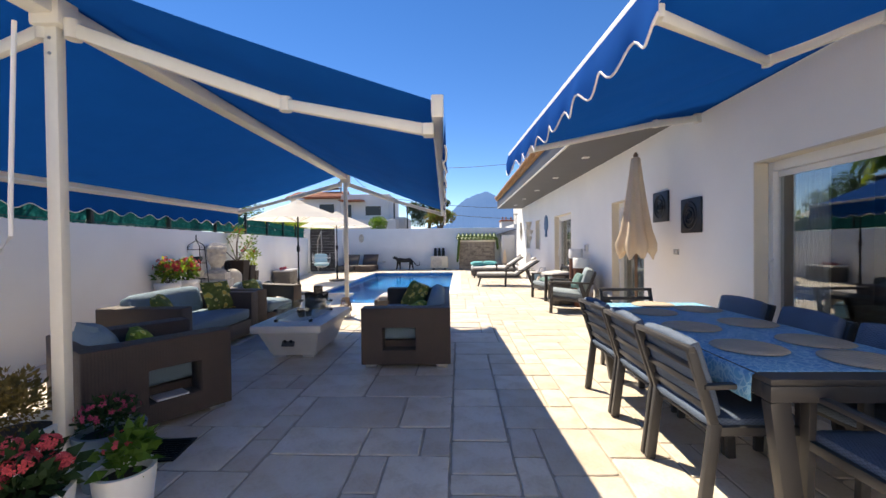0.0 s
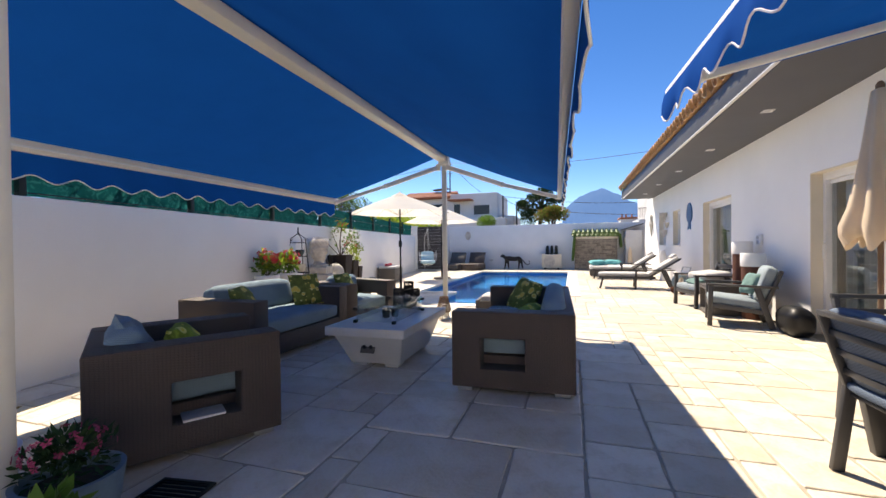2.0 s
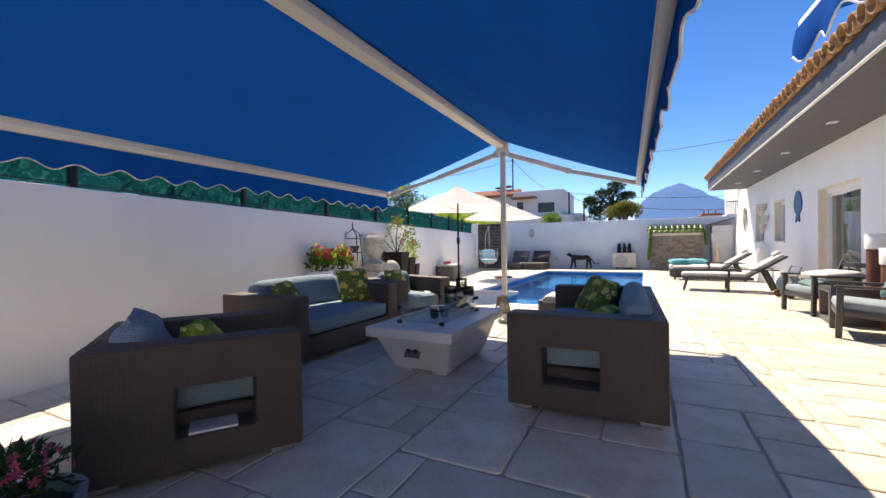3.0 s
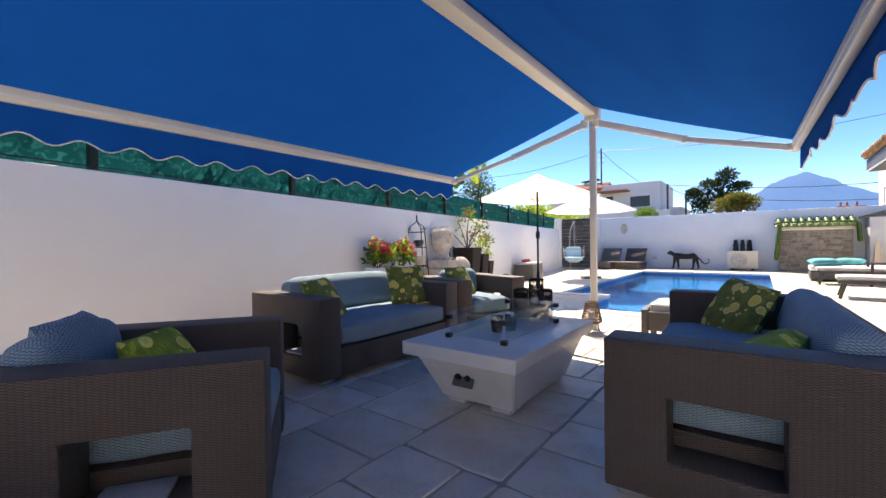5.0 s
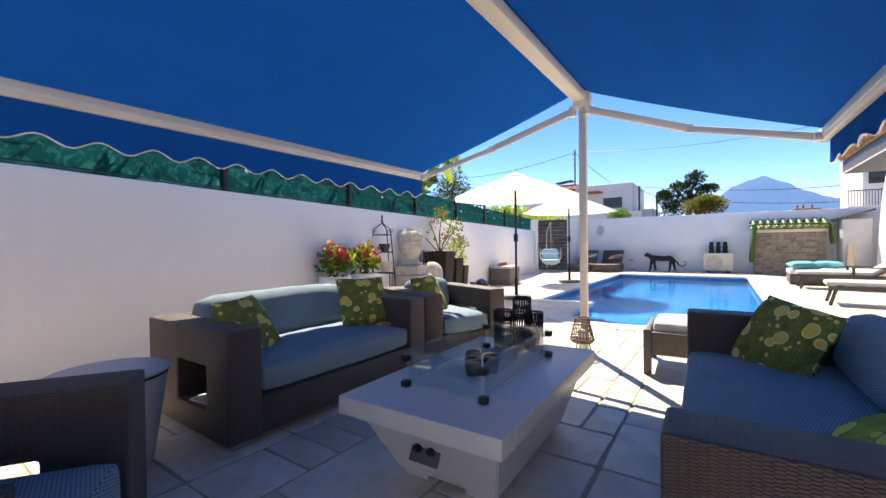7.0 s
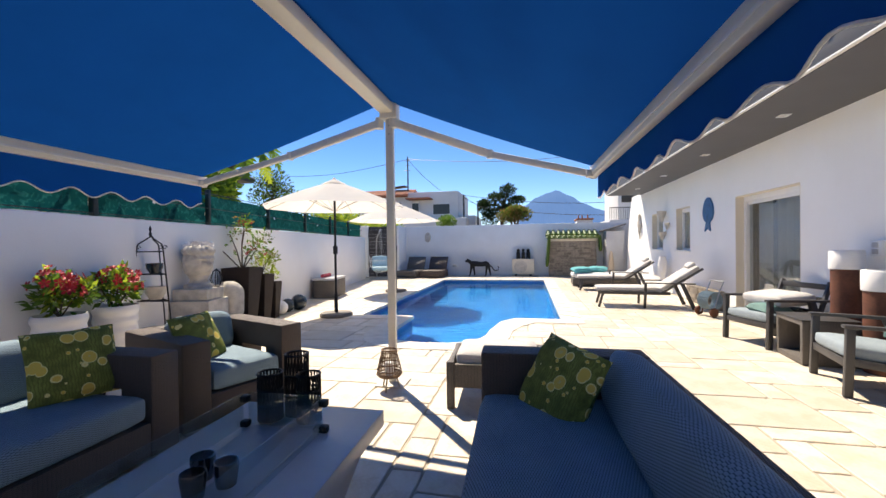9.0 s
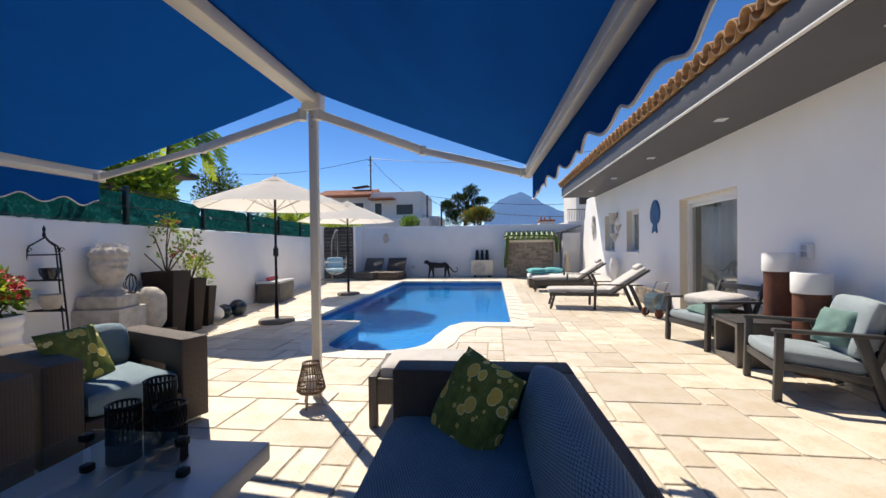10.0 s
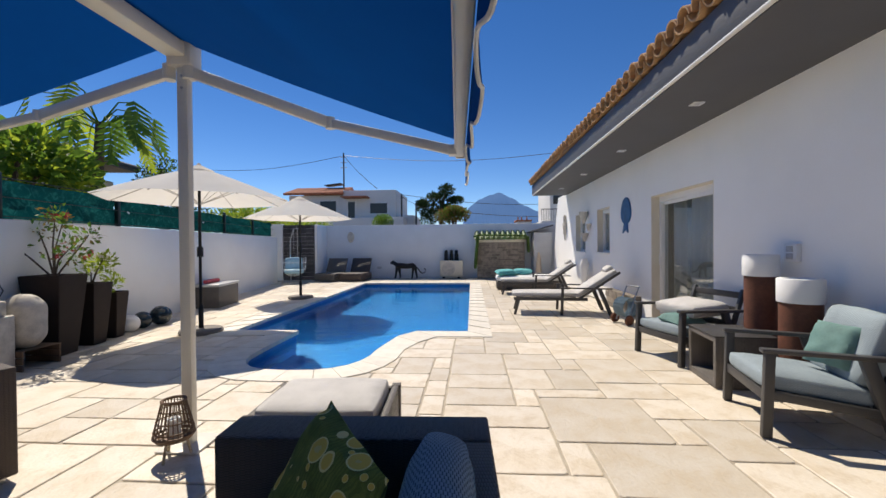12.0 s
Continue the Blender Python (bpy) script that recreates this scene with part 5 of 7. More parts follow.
# ---- parasols ----
CREAMRIB = mat("beige_rib", (0.52, 0.47, 0.40), 0.6, var=0.05, bump=0.05)
def open_parasol(x, y, r, rim, top, label, turn):
    o = thing("parasol", pose(x, y, 0, 0, 0, turn), label, "parasol", "open parasols")
    part("base", lathe([(0.30, 0), (0.31, 0.03), (0.29, 0.065), (0.06, 0.075)], 36), DARKSTONE, o, "grey round stone base")
    part("sleeve", lathe([(0.035, 0.07), (0.035, 0.42), (0.028, 0.43)], 16), BLACKMETAL, o)
    part("pole", tube([(0, 0, 0.07), (0, 0, top - 0.02)], 0.022, 14), BLACKMETAL, o)
    part("crank", lathe([(0.045, 1.18), (0.045, 1.32), (0.03, 1.34)], 12), BLACKMETAL, o)
    n = 8
    sub = 5
    vs, fs = [], []
    rows = 8
    for k in range(n * sub):
        a = k * math.tau / (n * sub)
        ph = (k % sub) / sub
        flat = 1 - 0.07 * math.sin(math.pi * ph)
        for j in range(rows + 1):
            f = j / rows
            rr = (0.05 + (r - 0.05) * f) * (1 - (1 - flat) * f)
            z = top - (top - rim) * (f ** 1.12) - 0.035 * math.sin(math.pi * ph) * f * (1 - f) * 2
            vs.append((rr * math.cos(a), rr * math.sin(a), z))
    m_ = n * sub
    for k in range(m_):
        for j in range(rows):
            p0, p1 = k * (rows + 1) + j, ((k + 1) % m_) * (rows + 1) + j
            fs.append((p0, p0 + 1, p1 + 1, p1))
    can = raw("canopy", vs, fs, CANVAS, o, True)
    vs, fs = [], []
    for k in range(m_):
        a = k * math.tau / m_
        vs += [(0.04 * math.cos(a), 0.04 * math.sin(a), top + 0.05), (r * 0.16 * math.cos(a), r * 0.16 * math.sin(a), top - (top - rim) * 0.10 + 0.015)]
    for k in range(m_):
        q = (k + 1) % m_
        fs.append((2 * k, 2 * k + 1, 2 * q + 1, 2 * q))
    raw("vent", vs, fs, CANVAS, can, True)
    part("finial", lathe([(0.03, top + 0.03), (0.035, top + 0.055), (0.015, top + 0.085)], 12), CANVAS, o)
    hub = top - 0.55
    for k in range(n):
        a = k * math.tau / n
        c, s = math.cos(a), math.sin(a)
        rib = part("rib", tube([(0.03 * c, 0.03 * s, top - 0.05), (r * 0.5 * c, r * 0.5 * s, top - (top - rim) * 0.46 - 0.02), (r * 0.98 * c, r * 0.98 * s, rim - 0.012)], 0.007, 6), CREAMRIB, o)
        part("strut", tube([(0.03 * c, 0.03 * s, hub), (r * 0.5 * c, r * 0.5 * s, top - (top - rim) * 0.46 - 0.03)], 0.006, 6), CREAMRIB, rib)


open_parasol(-4.18, 10.86, 1.33, 2.06, 2.55, "open off-white canvas parasol on a black pole by the pool", 10)
open_parasol(-4.33, 14.9, 1.33, 2.03, 2.54, "smaller open off-white parasol near the shower wall", 22)

cp = thing("closed_parasol", pose(2.70, 5.5, 0), "closed beige canvas parasol standing by the house wall", "parasol")
part("pole", tube([(0, 0, 0.05), (0, 0, 2.5)], 0.02, 12), TEAK, cp)
part("base", lathe([(0.24, 0), (0.25, 0.03), (0.22, 0.06), (0.05, 0.07)], 30), CONCRETE, cp)
vs, fs = [], []
n = 64
prof = [(0.02, 2.52), (0.06, 2.50), (0.075, 2.35), (0.11, 2.05), (0.15, 1.75), (0.19, 1.5), (0.24, 1.33), (0.235, 1.24), (0.20, 1.18)]
for j, (r, z) in enumerate(prof):
    for k in range(n):
        a = k * math.tau / n
        w_ = 0.16 * min(1, j / 4)
        rr = r * (1 + w_ * math.cos(8 * a + 0.5 * math.sin(j * 0.6)) + 0.06 * noise.noise(Vector((math.cos(a) * 2, math.sin(a) * 2, z * 2))))
        zz = z - (0.05 * math.cos(8 * a) + 0.03 * math.cos(3 * a) if j == len(prof) - 1 else 0)
        vs.append((rr * math.cos(a), rr * math.sin(a), zz))
for j in range(len(prof) - 1):
    for k in range(n):
        q = (k + 1) % n
        fs.append((j * n + k, j * n + q, (j + 1) * n + q, (j + 1) * n + k))
raw("canopy", vs, fs, BEIGE, cp, True)
part("finial", lathe([(0.03, 2.52), (0.032, 2.55), (0.015, 2.58)], 12), TEAK, cp)


# ---- plants ----
def leaf_cloud(name, spots_, count, size, material, parent, seed, up=0.3, slim=0.4, smooth=False):
    """Many bent leaves round the given (centre, radius) clumps, as one mesh."""
    r = random.Random(seed)
    vs, fs = [], []
    for k in range(count):
        c, rad = spots_[r.randrange(len(spots_))]
        d = Vector((r.gauss(0, 1), r.gauss(0, 1), r.gauss(0, 1)))
        d = d.normalized() * (r.random() ** 0.5)
        p = Vector(c) + Vector((d.x * rad[0], d.y * rad[1], d.z * rad[2]))
        ax = (d + Vector((r.uniform(-0.6, 0.6), r.uniform(-0.6, 0.6), up + r.uniform(-0.5, 0.5)))).normalized()
        sd = ax.cross(Vector((r.uniform(-1, 1), r.uniform(-1, 1), r.uniform(0.2, 1)))).normalized()
        nm = sd.cross(ax)
        ln = size * r.uniform(0.6, 1.3)
        w = ln * slim * 0.5
        n = len(vs)
        vs += [p, p + ax * ln * 0.45 + sd * w + nm * ln * 0.06, p + ax * ln * 0.45 - sd * w + nm * ln * 0.06, p + ax * ln - nm * ln * 0.12]
        fs += [(n, n + 1, n + 2), (n + 1, n + 3, n + 2)]
    return tagged(raw(name, vs, fs, material, parent), kind="stuff" if parent is not None else "")


def blossom(name, spots_, count, size, material, parent, seed):
    """Flower heads of five petals each."""
    r = random.Random(seed)
    vs, fs = [], []
    for k in range(count):
        c, rad = spots_[r.randrange(len(spots_))]
        d = Vector((r.gauss(0, 1), r.gauss(0, 1), abs(r.gauss(0, 1)))).normalized()
        p = Vector(c) + Vector((d.x * rad[0], d.y * rad[1], d.z * rad[2])) * r.uniform(0.75, 1.05)
        a = d.orthogonal().normalized()
        b2 = d.cross(a)
        s = size * r.uniform(0.7, 1.2)
        for q in range(5):
            t0, t1 = q * math.tau / 5, (q + 0.8) * math.tau / 5
            tm = (t0 + t1) / 2
            n = len(vs)
            vs += [p, p + (a * math.cos(t0) + b2 * math.sin(t0)) * s * 0.7 + d * s * 0.25, p + (a * math.cos(tm) + b2 * math.sin(tm)) * s + d * s * 0.12, p + (a * math.cos(t1) + b2 * math.sin(t1)) * s * 0.7 + d * s * 0.25]
            fs += [(n, n + 1, n + 2, n + 3)]
    return tagged(raw(name, vs, fs, material, parent), kind="stuff")


def stems(parent, base, tips, r, material=None, name="stem"):
    for t in tips:
        m_ = Vector(base).lerp(Vector(t), 0.5) + Vector((0.03 * math.sin(t[0] * 50), 0.03 * math.cos(t[1] * 50), 0.03))
        part(name, tube([base, m_, t], [r, r * 0.8, r * 0.5], 6), material or BARK, parent)


def round_pot(o, r0, r1, h, material, ribbed=False):
    prof = []
    n = 36 if ribbed else 8
    for k in range(n + 1):
        f = k / n
        prof.append((r0 + (r1 - r0) * f + (0.007 * math.sin(f * 42) if ribbed else 0), h * f))
    prof += [(r1 - 0.02, h), (r1 - 0.03, h - 0.05)]
    part("pot", lathe(prof, 36), material, o)
    part("soil", lathe([(r1 - 0.032, h - 0.06), (r1 - 0.034, h - 0.045)], 24), SOIL, o)


# pots by the near post
o = thing("flower_pot", pose(-1.41, 1.76, 0), "white pot with a leafy green plant on the paving", "potted plant", "pots by the post")
round_pot(o, 0.11, 0.135, 0.26, WHITEPAINT)
leaf_cloud("foliage", [((0, 0, 0.31), (0.12, 0.12, 0.08)), ((0.03, 0.02, 0.37), (0.09, 0.08, 0.07))], 190, 0.075, LEAF, o, 1, 0.4, 0.6)
blossom("blossom", [((0, 0, 0.38), (0.10, 0.10, 0.06))], 9, 0.016, PINK, o, 2)
o = thing("flower_pot", pose(-1.57, 1.42, 0), "white pot full of coral red flowers by the post", "potted plant", "pots by the post")
round_pot(o, 0.14, 0.18, 0.34, WHITEPAINT)
leaf_cloud("foliage", [((0, 0, 0.39), (0.17, 0.17, 0.13))], 330, 0.08, LEAF_D, o, 3, 0.3, 0.55)
blossom("blossom", [((0.06, -0.04, 0.48), (0.06, 0.06, 0.05)), ((-0.07, 0.02, 0.51), (0.06, 0.06, 0.05)), ((0.0, -0.12, 0.43), (0.07, 0.06, 0.05)), ((0.11, 0.06, 0.43), (0.06, 0.06, 0.05)), ((0.02, 0.09, 0.5), (0.06, 0.06, 0.04)), ((-0.12, -0.08, 0.43), (0.06, 0.06, 0.05))], 230, 0.017, PINK, o, 4)
o = thing("flower_pot", pose(-2.1, 1.84, 0), "white pot with a brownish bushy plant behind the post", "potted plant", "pots by the post")
round_pot(o, 0.17, 0.22, 0.42, WHITEPAINT)
leaf_cloud("foliage", [((0, 0, 0.53), (0.19, 0.19, 0.13)), ((-0.04, 0.03, 0.61), (0.13, 0.13, 0.10)), ((0.09, -0.06, 0.56), (0.1, 0.1, 0.1))], 1300, 0.036, LEAF_B, o, 5, 0.5, 0.5)
o = thing("flower_pot", pose(-1.74, 2.05, 0), "blue-grey pot with pink flowers beside the armchair", "potted plant", "pots by the post")
round_pot(o, 0.125, 0.175, 0.33, BLUEPOT)
leaf_cloud("foliage", [((0, 0, 0.38), (0.15, 0.15, 0.10)), ((0.03, -0.02, 0.44), (0.08, 0.08, 0.06))], 460, 0.05, LEAF_D, o, 6, 0.4, 0.3)
blossom("blossom", [((0, 0, 0.42), (0.16, 0.16, 0.11))], 34, 0.02, MAUVE, o, 7)

# pots along the garden wall
for k, (x, y) in enumerate(((-4.76, 6.60), (-4.83, 7.17))):
    o = thing("ribbed_pot", pose(x, y, 0, 0, 0, 40 * k), "tall ribbed white pot with red flowering mandevilla", "potted plant", "ribbed pots by the garden wall")
    round_pot(o, 0.15, 0.20, 0.74, WHITEPAINT, True)
    c = [((0, 0, 0.86), (0.20, 0.19, 0.14)), ((0.05, -0.08, 0.98), (0.12, 0.12, 0.16)), ((-0.09, 0.1, 0.95), (0.11, 0.11, 0.13)), ((0.1, 0.12, 0.93), (0.08, 0.08, 0.1))]
    stems(o, (0, 0, 0.70), [(0.15, 0.1, 1.02), (-0.14, -0.08, 1.0), (0.02, -0.16, 1.1), (0.2, -0.1, 0.9)], 0.008)
    leaf_cloud("foliage", c, 170, 0.085, LEAF_Y, o, 10 + k, 0.5, 0.5)
    leaf_cloud("inner_foliage", c, 300, 0.085, LEAF, o, 14 + k, 0.3, 0.5)
    blossom("blossom", [((0.03, -0.05, 1.0), (0.2, 0.2, 0.18)), ((0.12, -0.02, 0.92), (0.14, 0.16, 0.12))], 46, 0.045, RED, o, 20 + k)

# wire plant stand
et = thing("plant_stand", pose(-5.0, 7.74, 0, 0, 0, 10), "black wire corner plant stand with two bowls", "plant stand")
W2 = 0.235
feet = [(-W2, -0.02), (W2, -0.02), (0.0, 0.2)]
for x, y in feet:
    part("upright", tube([(x * 1.25, y * 1.25, 0), (x * 0.7, y * 0.7, 1.30)], 0.009, 6), BLACKMETAL, et)
    part("top_hoop", tube([(x * 0.7, y * 0.7, 1.30), (x * 0.62, y * 0.62, 1.38), (x * 0.2, y * 0.2, 1.44), (0, 0.02, 1.48)], 0.008, 6), BLACKMETAL, et)
    a = (x * 0.7, y * 0.7, 1.30)
    part("scroll", tube([(a[0] + 0.03 * math.cos(t * 0.8) * (1 - t / 12) + 0.02, a[1], a[2] + 0.04 + 0.03 * math.sin(t * 0.8) * (1 - t / 12)) for t in range(9)], 0.005, 5), BLACKMETAL, et)
part("finial", lathe([(0.004, 1.46), (0.018, 1.5), (0.008, 1.53), (0.016, 1.56), (0.003, 1.6)], 10), BLACKMETAL, et)
for z, s in ((0.36, 1.13), (0.70, 0.98), (1.02, 0.83), (1.29, 0.71)):
    bb = bmesh.new()
    q = [(x * s, y * s, z) for x, y in feet]
    tube(q + [q[0]], 0.008, 6, bb)
    for f in (0.25, 0.5, 0.75):
        tube([Vector(q[0]).lerp(Vector(q[2]), f), Vector(q[1]).lerp(Vector(q[2]), f)], 0.005, 5, bb)
    part("shelf", bb, BLACKMETAL, et)
bowl = [(0.05, 0), (0.085, 0.06), (0.09, 0.12), (0.075, 0.12), (0.06, 0.04)]
o = part("bowl", lathe(bowl, 22), GLAZE)
o.matrix_world = pose(-5.015, 7.80, 1.03)
tagged(o, "dark blue glazed bowl on the plant stand", "bowl")
o = part("bowl", lathe([(r * 1.25, z * 1.3) for r, z in bowl], 22), STATUE)
o.matrix_world = pose(-5.015, 7.81, 0.71)
tagged(o, "pale patterned stone bowl on the plant stand", "bowl")

# stone head on its plinth
pl = thing("stone_plinth", pose(-5.06, 8.52, 0, 0, 0, 14), "pale stepped stone plinth under a carved head", "plinth")
part("block", box((-0.27, -0.27, 0), (0.27, 0.27, 0.62), 0.015), STATUE, pl)
part("cap", box((-0.23, -0.23, 0.621), (0.23, 0.23, 0.78), 0.02), STATUE, pl)
PROF = ((0.0, 0.20), (0.05, 0.20), (0.08, 0.13), (0.15, 0.115), (0.20, 0.14), (0.26, 0.175), (0.36, 0.20), (0.48, 0.21), (0.57, 0.20), (0.60, 0.225), (0.65, 0.225), (0.70, 0.18), (0.735, 0.10))
zs = np.linspace(0, 0.735, 54)
b = lathe([(float(np.interp(z, [p[0] for p in PROF], [p[1] for p in PROF])), float(z)) for z in zs], 56)
for v in b.verts:
    a = math.atan2(v.co.y, v.co.x) + 0.1
    a = (a + math.pi) % math.tau - math.pi
    z = v.co.z
    g = lambda c, w: math.exp(-((z - c) / w) ** 2)
    h = lambda c, w: math.exp(-((a - c) / w) ** 2)
    f = 0.30 * h(0, 0.16) * g(0.38, 0.05) + 0.16 * h(0, 0.14) * g(0.44, 0.05) + 0.12 * h(0, 0.8) * g(0.50, 0.025)
    f -= 0.22 * (h(0.38, 0.17) + h(-0.38, 0.17)) * g(0.455, 0.03)
    f += 0.14 * h(0, 0.34) * g(0.31, 0.014) + 0.14 * h(0, 0.30) * g(0.275, 0.014) + 0.16 * h(0, 0.35) * g(0.225, 0.03)
    f += 0.16 * (h(1.5, 0.16) + h(-1.5, 0.16)) * g(0.42, 0.06)
    if z > 0.52 or abs(a) > 1.7:
        f += 0.05 * math.sin(a * 16 + z * 40)
    v.co.x *= (1 + f) * 0.95
    v.co.y *= 1 + f
    v.co += noise.noise_vector(v.co * 14) * 0.006
o = part("stone_head_statue", b, STATUE)
o.matrix_world = pose(-5.06, 8.52, 0.78) @ Matrix.Diagonal((0.92, 0.92, 0.8, 1))
tagged(o, "weathered pale stone head statue on a plinth", "statue")
wr = tagged(leaf_cloud("silver_succulent", [((0, 0, 0), (0.19, 0.19, 0.05))], 700, 0.04, SILVERLEAF, None, 30, 0.6, 0.3), "silvery trailing plant on the stone head", "plant")
wr.matrix_world = pose(-5.06, 8.52, 1.36)
b = puffed(0.40, 0.36, 0.58, 0.17, 0.02, 9, seed=8)
o = part("stone_jar", b, STATUE)
o.matrix_world = pose(-5.02, 9.06, 0.22)
tagged(o, "rounded white stone jar on a wooden crate", "jar")
o = thing("wire_lantern", pose(-4.90, 8.66, 0.781), "small black wrought iron lantern beside the stone head", "lantern")
part("base", lathe([(0.05, 0), (0.055, 0.015), (0.03, 0.02)], 14), BLACKMETAL, o)
for k in range(6):
    a = k * math.tau / 6
    part("wire", tube([(0.045 * math.cos(a), 0.045 * math.sin(a), 0.012), (0.085 * math.cos(a), 0.085 * math.sin(a), 0.11), (0.045 * math.cos(a), 0.045 * math.sin(a), 0.21), (0, 0, 0.25)], 0.006, 5), BLACKMETAL, o)
o = thing("crate", pose(-5.02, 9.06, 0), "small weathered wooden crate under a stone jar", "crate")
for z in (0.0, 0.075, 0.15):
    for y in (-0.2, 0.2):
        part("plank", box((-0.22, y - 0.01, z), (0.22, y + 0.01, z + 0.066), 0.003), TEAK, o)
part("lid", box((-0.23, -0.21, 0.2165), (0.23, 0.21, 0.2195), 0.001), TEAK, o)


def tapered_planter(x, y, w, w0, h, turn, label):
    o = thing("tapered_planter", pose(x, y, 0, 0, 0, turn), label, "planter", "tapered planters by the garden wall")
    bb = bmesh.new()
    rows = [[bb.verts.new((sx * s / 2, sy * s / 2, z)) for sx, sy in ((-1, -1), (1, -1), (1, 1), (-1, 1))] for s, z in ((w0, 0), (w, h), (w - 0.05, h), (w - 0.07, h - 0.06))]
    for r0, r1 in zip(rows, rows[1:]):
        for k in range(4):
            bb.faces.new((r0[k], r0[(k + 1) % 4], r1[(k + 1) % 4], r1[k]))
    bb.faces.new(rows[0][::-1])
    bb.faces.new(rows[-1])
    bmesh.ops.bevel(bb, geom=bb.edges[:], offset=0.006, segments=2, affect='EDGES')
    part("body", bb, TERRA, o)
    part("soil", box((-w / 2 + 0.045, -w / 2 + 0.045, h - 0.058), (w / 2 - 0.045, w / 2 - 0.045, h - 0.03), 0.005), SOIL, o)
    return o


o = tapered_planter(-5.18, 9.55, 0.46, 0.30, 1.0, 10, "tall dark brown tapered planter with a sparse shrub")
tips = [(-0.25, 0.1, 1.55), (0.1, -0.1, 1.75), (0.3, 0.15, 1.5), (-0.05, 0.2, 1.65), (0.35, -0.2, 1.35), (-0.4, -0.1, 1.4)]
stems(o, (0, 0, 0.95), tips, 0.012)
cl = [(t, (0.14, 0.14, 0.12)) for t in tips] + [((0.15, 0, 1.25), (0.25, 0.2, 0.15))]
leaf_cloud("foliage", cl, 230, 0.075, LEAF, o, 41, 0.4, 0.5)
leaf_cloud("dry_foliage", cl, 160, 0.06, LEAF_B, o, 42, 0.2, 0.5)
blossom("blossom", [((0.15, 0, 1.2), (0.3, 0.2, 0.2)), ((0.05, 0, 1.7), (0.15, 0.15, 0.1))], 34, 0.03, RED, o, 43)
o = tapered_planter(-5.24, 10.1, 0.34, 0.22, 0.85, 6, "medium dark brown tapered planter with cream flowers")
cl = [((0.05, 0, 1.02), (0.2, 0.2, 0.18)), ((0.2, -0.05, 1.15), (0.16, 0.16, 0.12))]
stems(o, (0, 0, 0.8), [(0.1, 0.1, 1.15), (0.25, -0.1, 1.2), (-0.1, 0, 1.1)], 0.01)
leaf_cloud("foliage", cl, 210, 0.07, LEAF_Y, o, 44, 0.4, 0.5)
blossom("blossom", cl, 30, 0.03, CREAMFLOWER, o, 45)
o = tapered_planter(-5.32, 10.52, 0.29, 0.19, 0.68, 12, "smallest dark brown tapered planter beside two others")
leaf_cloud("foliage", [((0.0, 0, 0.8), (0.14, 0.14, 0.14))], 120, 0.07, LEAF_Y, o, 46, 0.5, 0.4)

for k, (x, y, r, mt, lab) in enumerate(((-5.38, 10.88, 0.14, WHITEPAINT, "white glazed garden ball by the wall"), (-5.42, 11.18, 0.14, GLAZE, "dark glossy garden ball by the wall"), (-5.36, 11.5, 0.165, GLAZE, "large dark blue glossy garden ball by the wall"))):
    bb = bmesh.new()
    bmesh.ops.create_uvsphere(bb, u_segments=28, v_segments=16, radius=r)
    for v in bb.verts:
        v.co.z = max(v.co.z, -r * 0.93) + 0.004 * noise.noise(v.co * 9)
    o = part("garden_ball", bb, mt)
    o.location = (x, y, r * 0.93)
    tagged(o, lab, "garden ball", "garden balls")

o = thing("storage_box", pose(garden_x(13.7) + 0.36, 13.7, 0, 0, 0, 9.4), "grey plastic garden storage box by the wall", "storage box")
part("body", box((-0.28, -0.52, 0), (0.28, 0.52, 0.46), 0.02), WICKER_G, o)
part("lid", box((-0.3, -0.54, 0.461), (0.3, 0.54, 0.52), 0.02), CONCRETE, o)
o = tagged(part("rolled_mat", tube([(0, -0.3, 0), (0, 0.3, 0)], 0.045, 12), PINK), "rolled pink mat on the storage box", "mat")
o.matrix_world = pose(garden_x(13.6) + 0.3, 13.6, 0.565, 0, 0, 9.4)

# hanging egg chair and shower
o = thing("hanging_chair", pose(-6.35, 19.0, 0, 0, 0, 25), "white wire hanging chair with pale blue cushions on a stand", "hanging chair")
part("stand_base", tube([(0.45 * math.cos(a * math.tau / 28), 0.45 * math.sin(a * math.tau / 28), 0.02) for a in range(29)], 0.02, 8), STEEL, o)
part("stand_pole", tube([(-0.1, 0.42, 0.02), (-0.12, 0.48, 0.9), (-0.1, 0.42, 1.6), (0, 0.2, 1.92), (0.0, 0.0, 1.95), (0, -0.05, 1.88)], 0.022, 8), STEEL, o)
part("chain", tube([(0, -0.05, 1.9), (0, -0.05, 1.15)], 0.007, 6), STEEL, o)
bb = bmesh.new()
for k in range(16):
    a = math.pi * (0.0 + k / 15)
    c, s = math.cos(a), math.sin(a)
    tube([(0.42 * c, 0.2 * s, 0.95 - 0.1 * s), (0.40 * c, 0.3 * s - 0.1, 0.55), (0.2 * c, 0.1 * s - 0.15, 0.30), (0, -0.12, 0.27)], 0.007, 5, bb)
for f, z in ((1.0, 0.75), (0.95, 0.5), (0.6, 0.33)):
    tube([(0.43 * f * math.cos(a * math.tau / 24), 0.34 * f * math.sin(a * math.tau / 24) - 0.08, z) for a in range(25)], 0.009, 5, bb)
part("basket", bb, WHITEPAINT, o)
part("seat_cushion", puffed(0.66, 0.5, 0.14, 0.06, 0.02, 7), PALEBLUE, o, "pale blue cushion", m=pose(0, -0.1, 0.36))
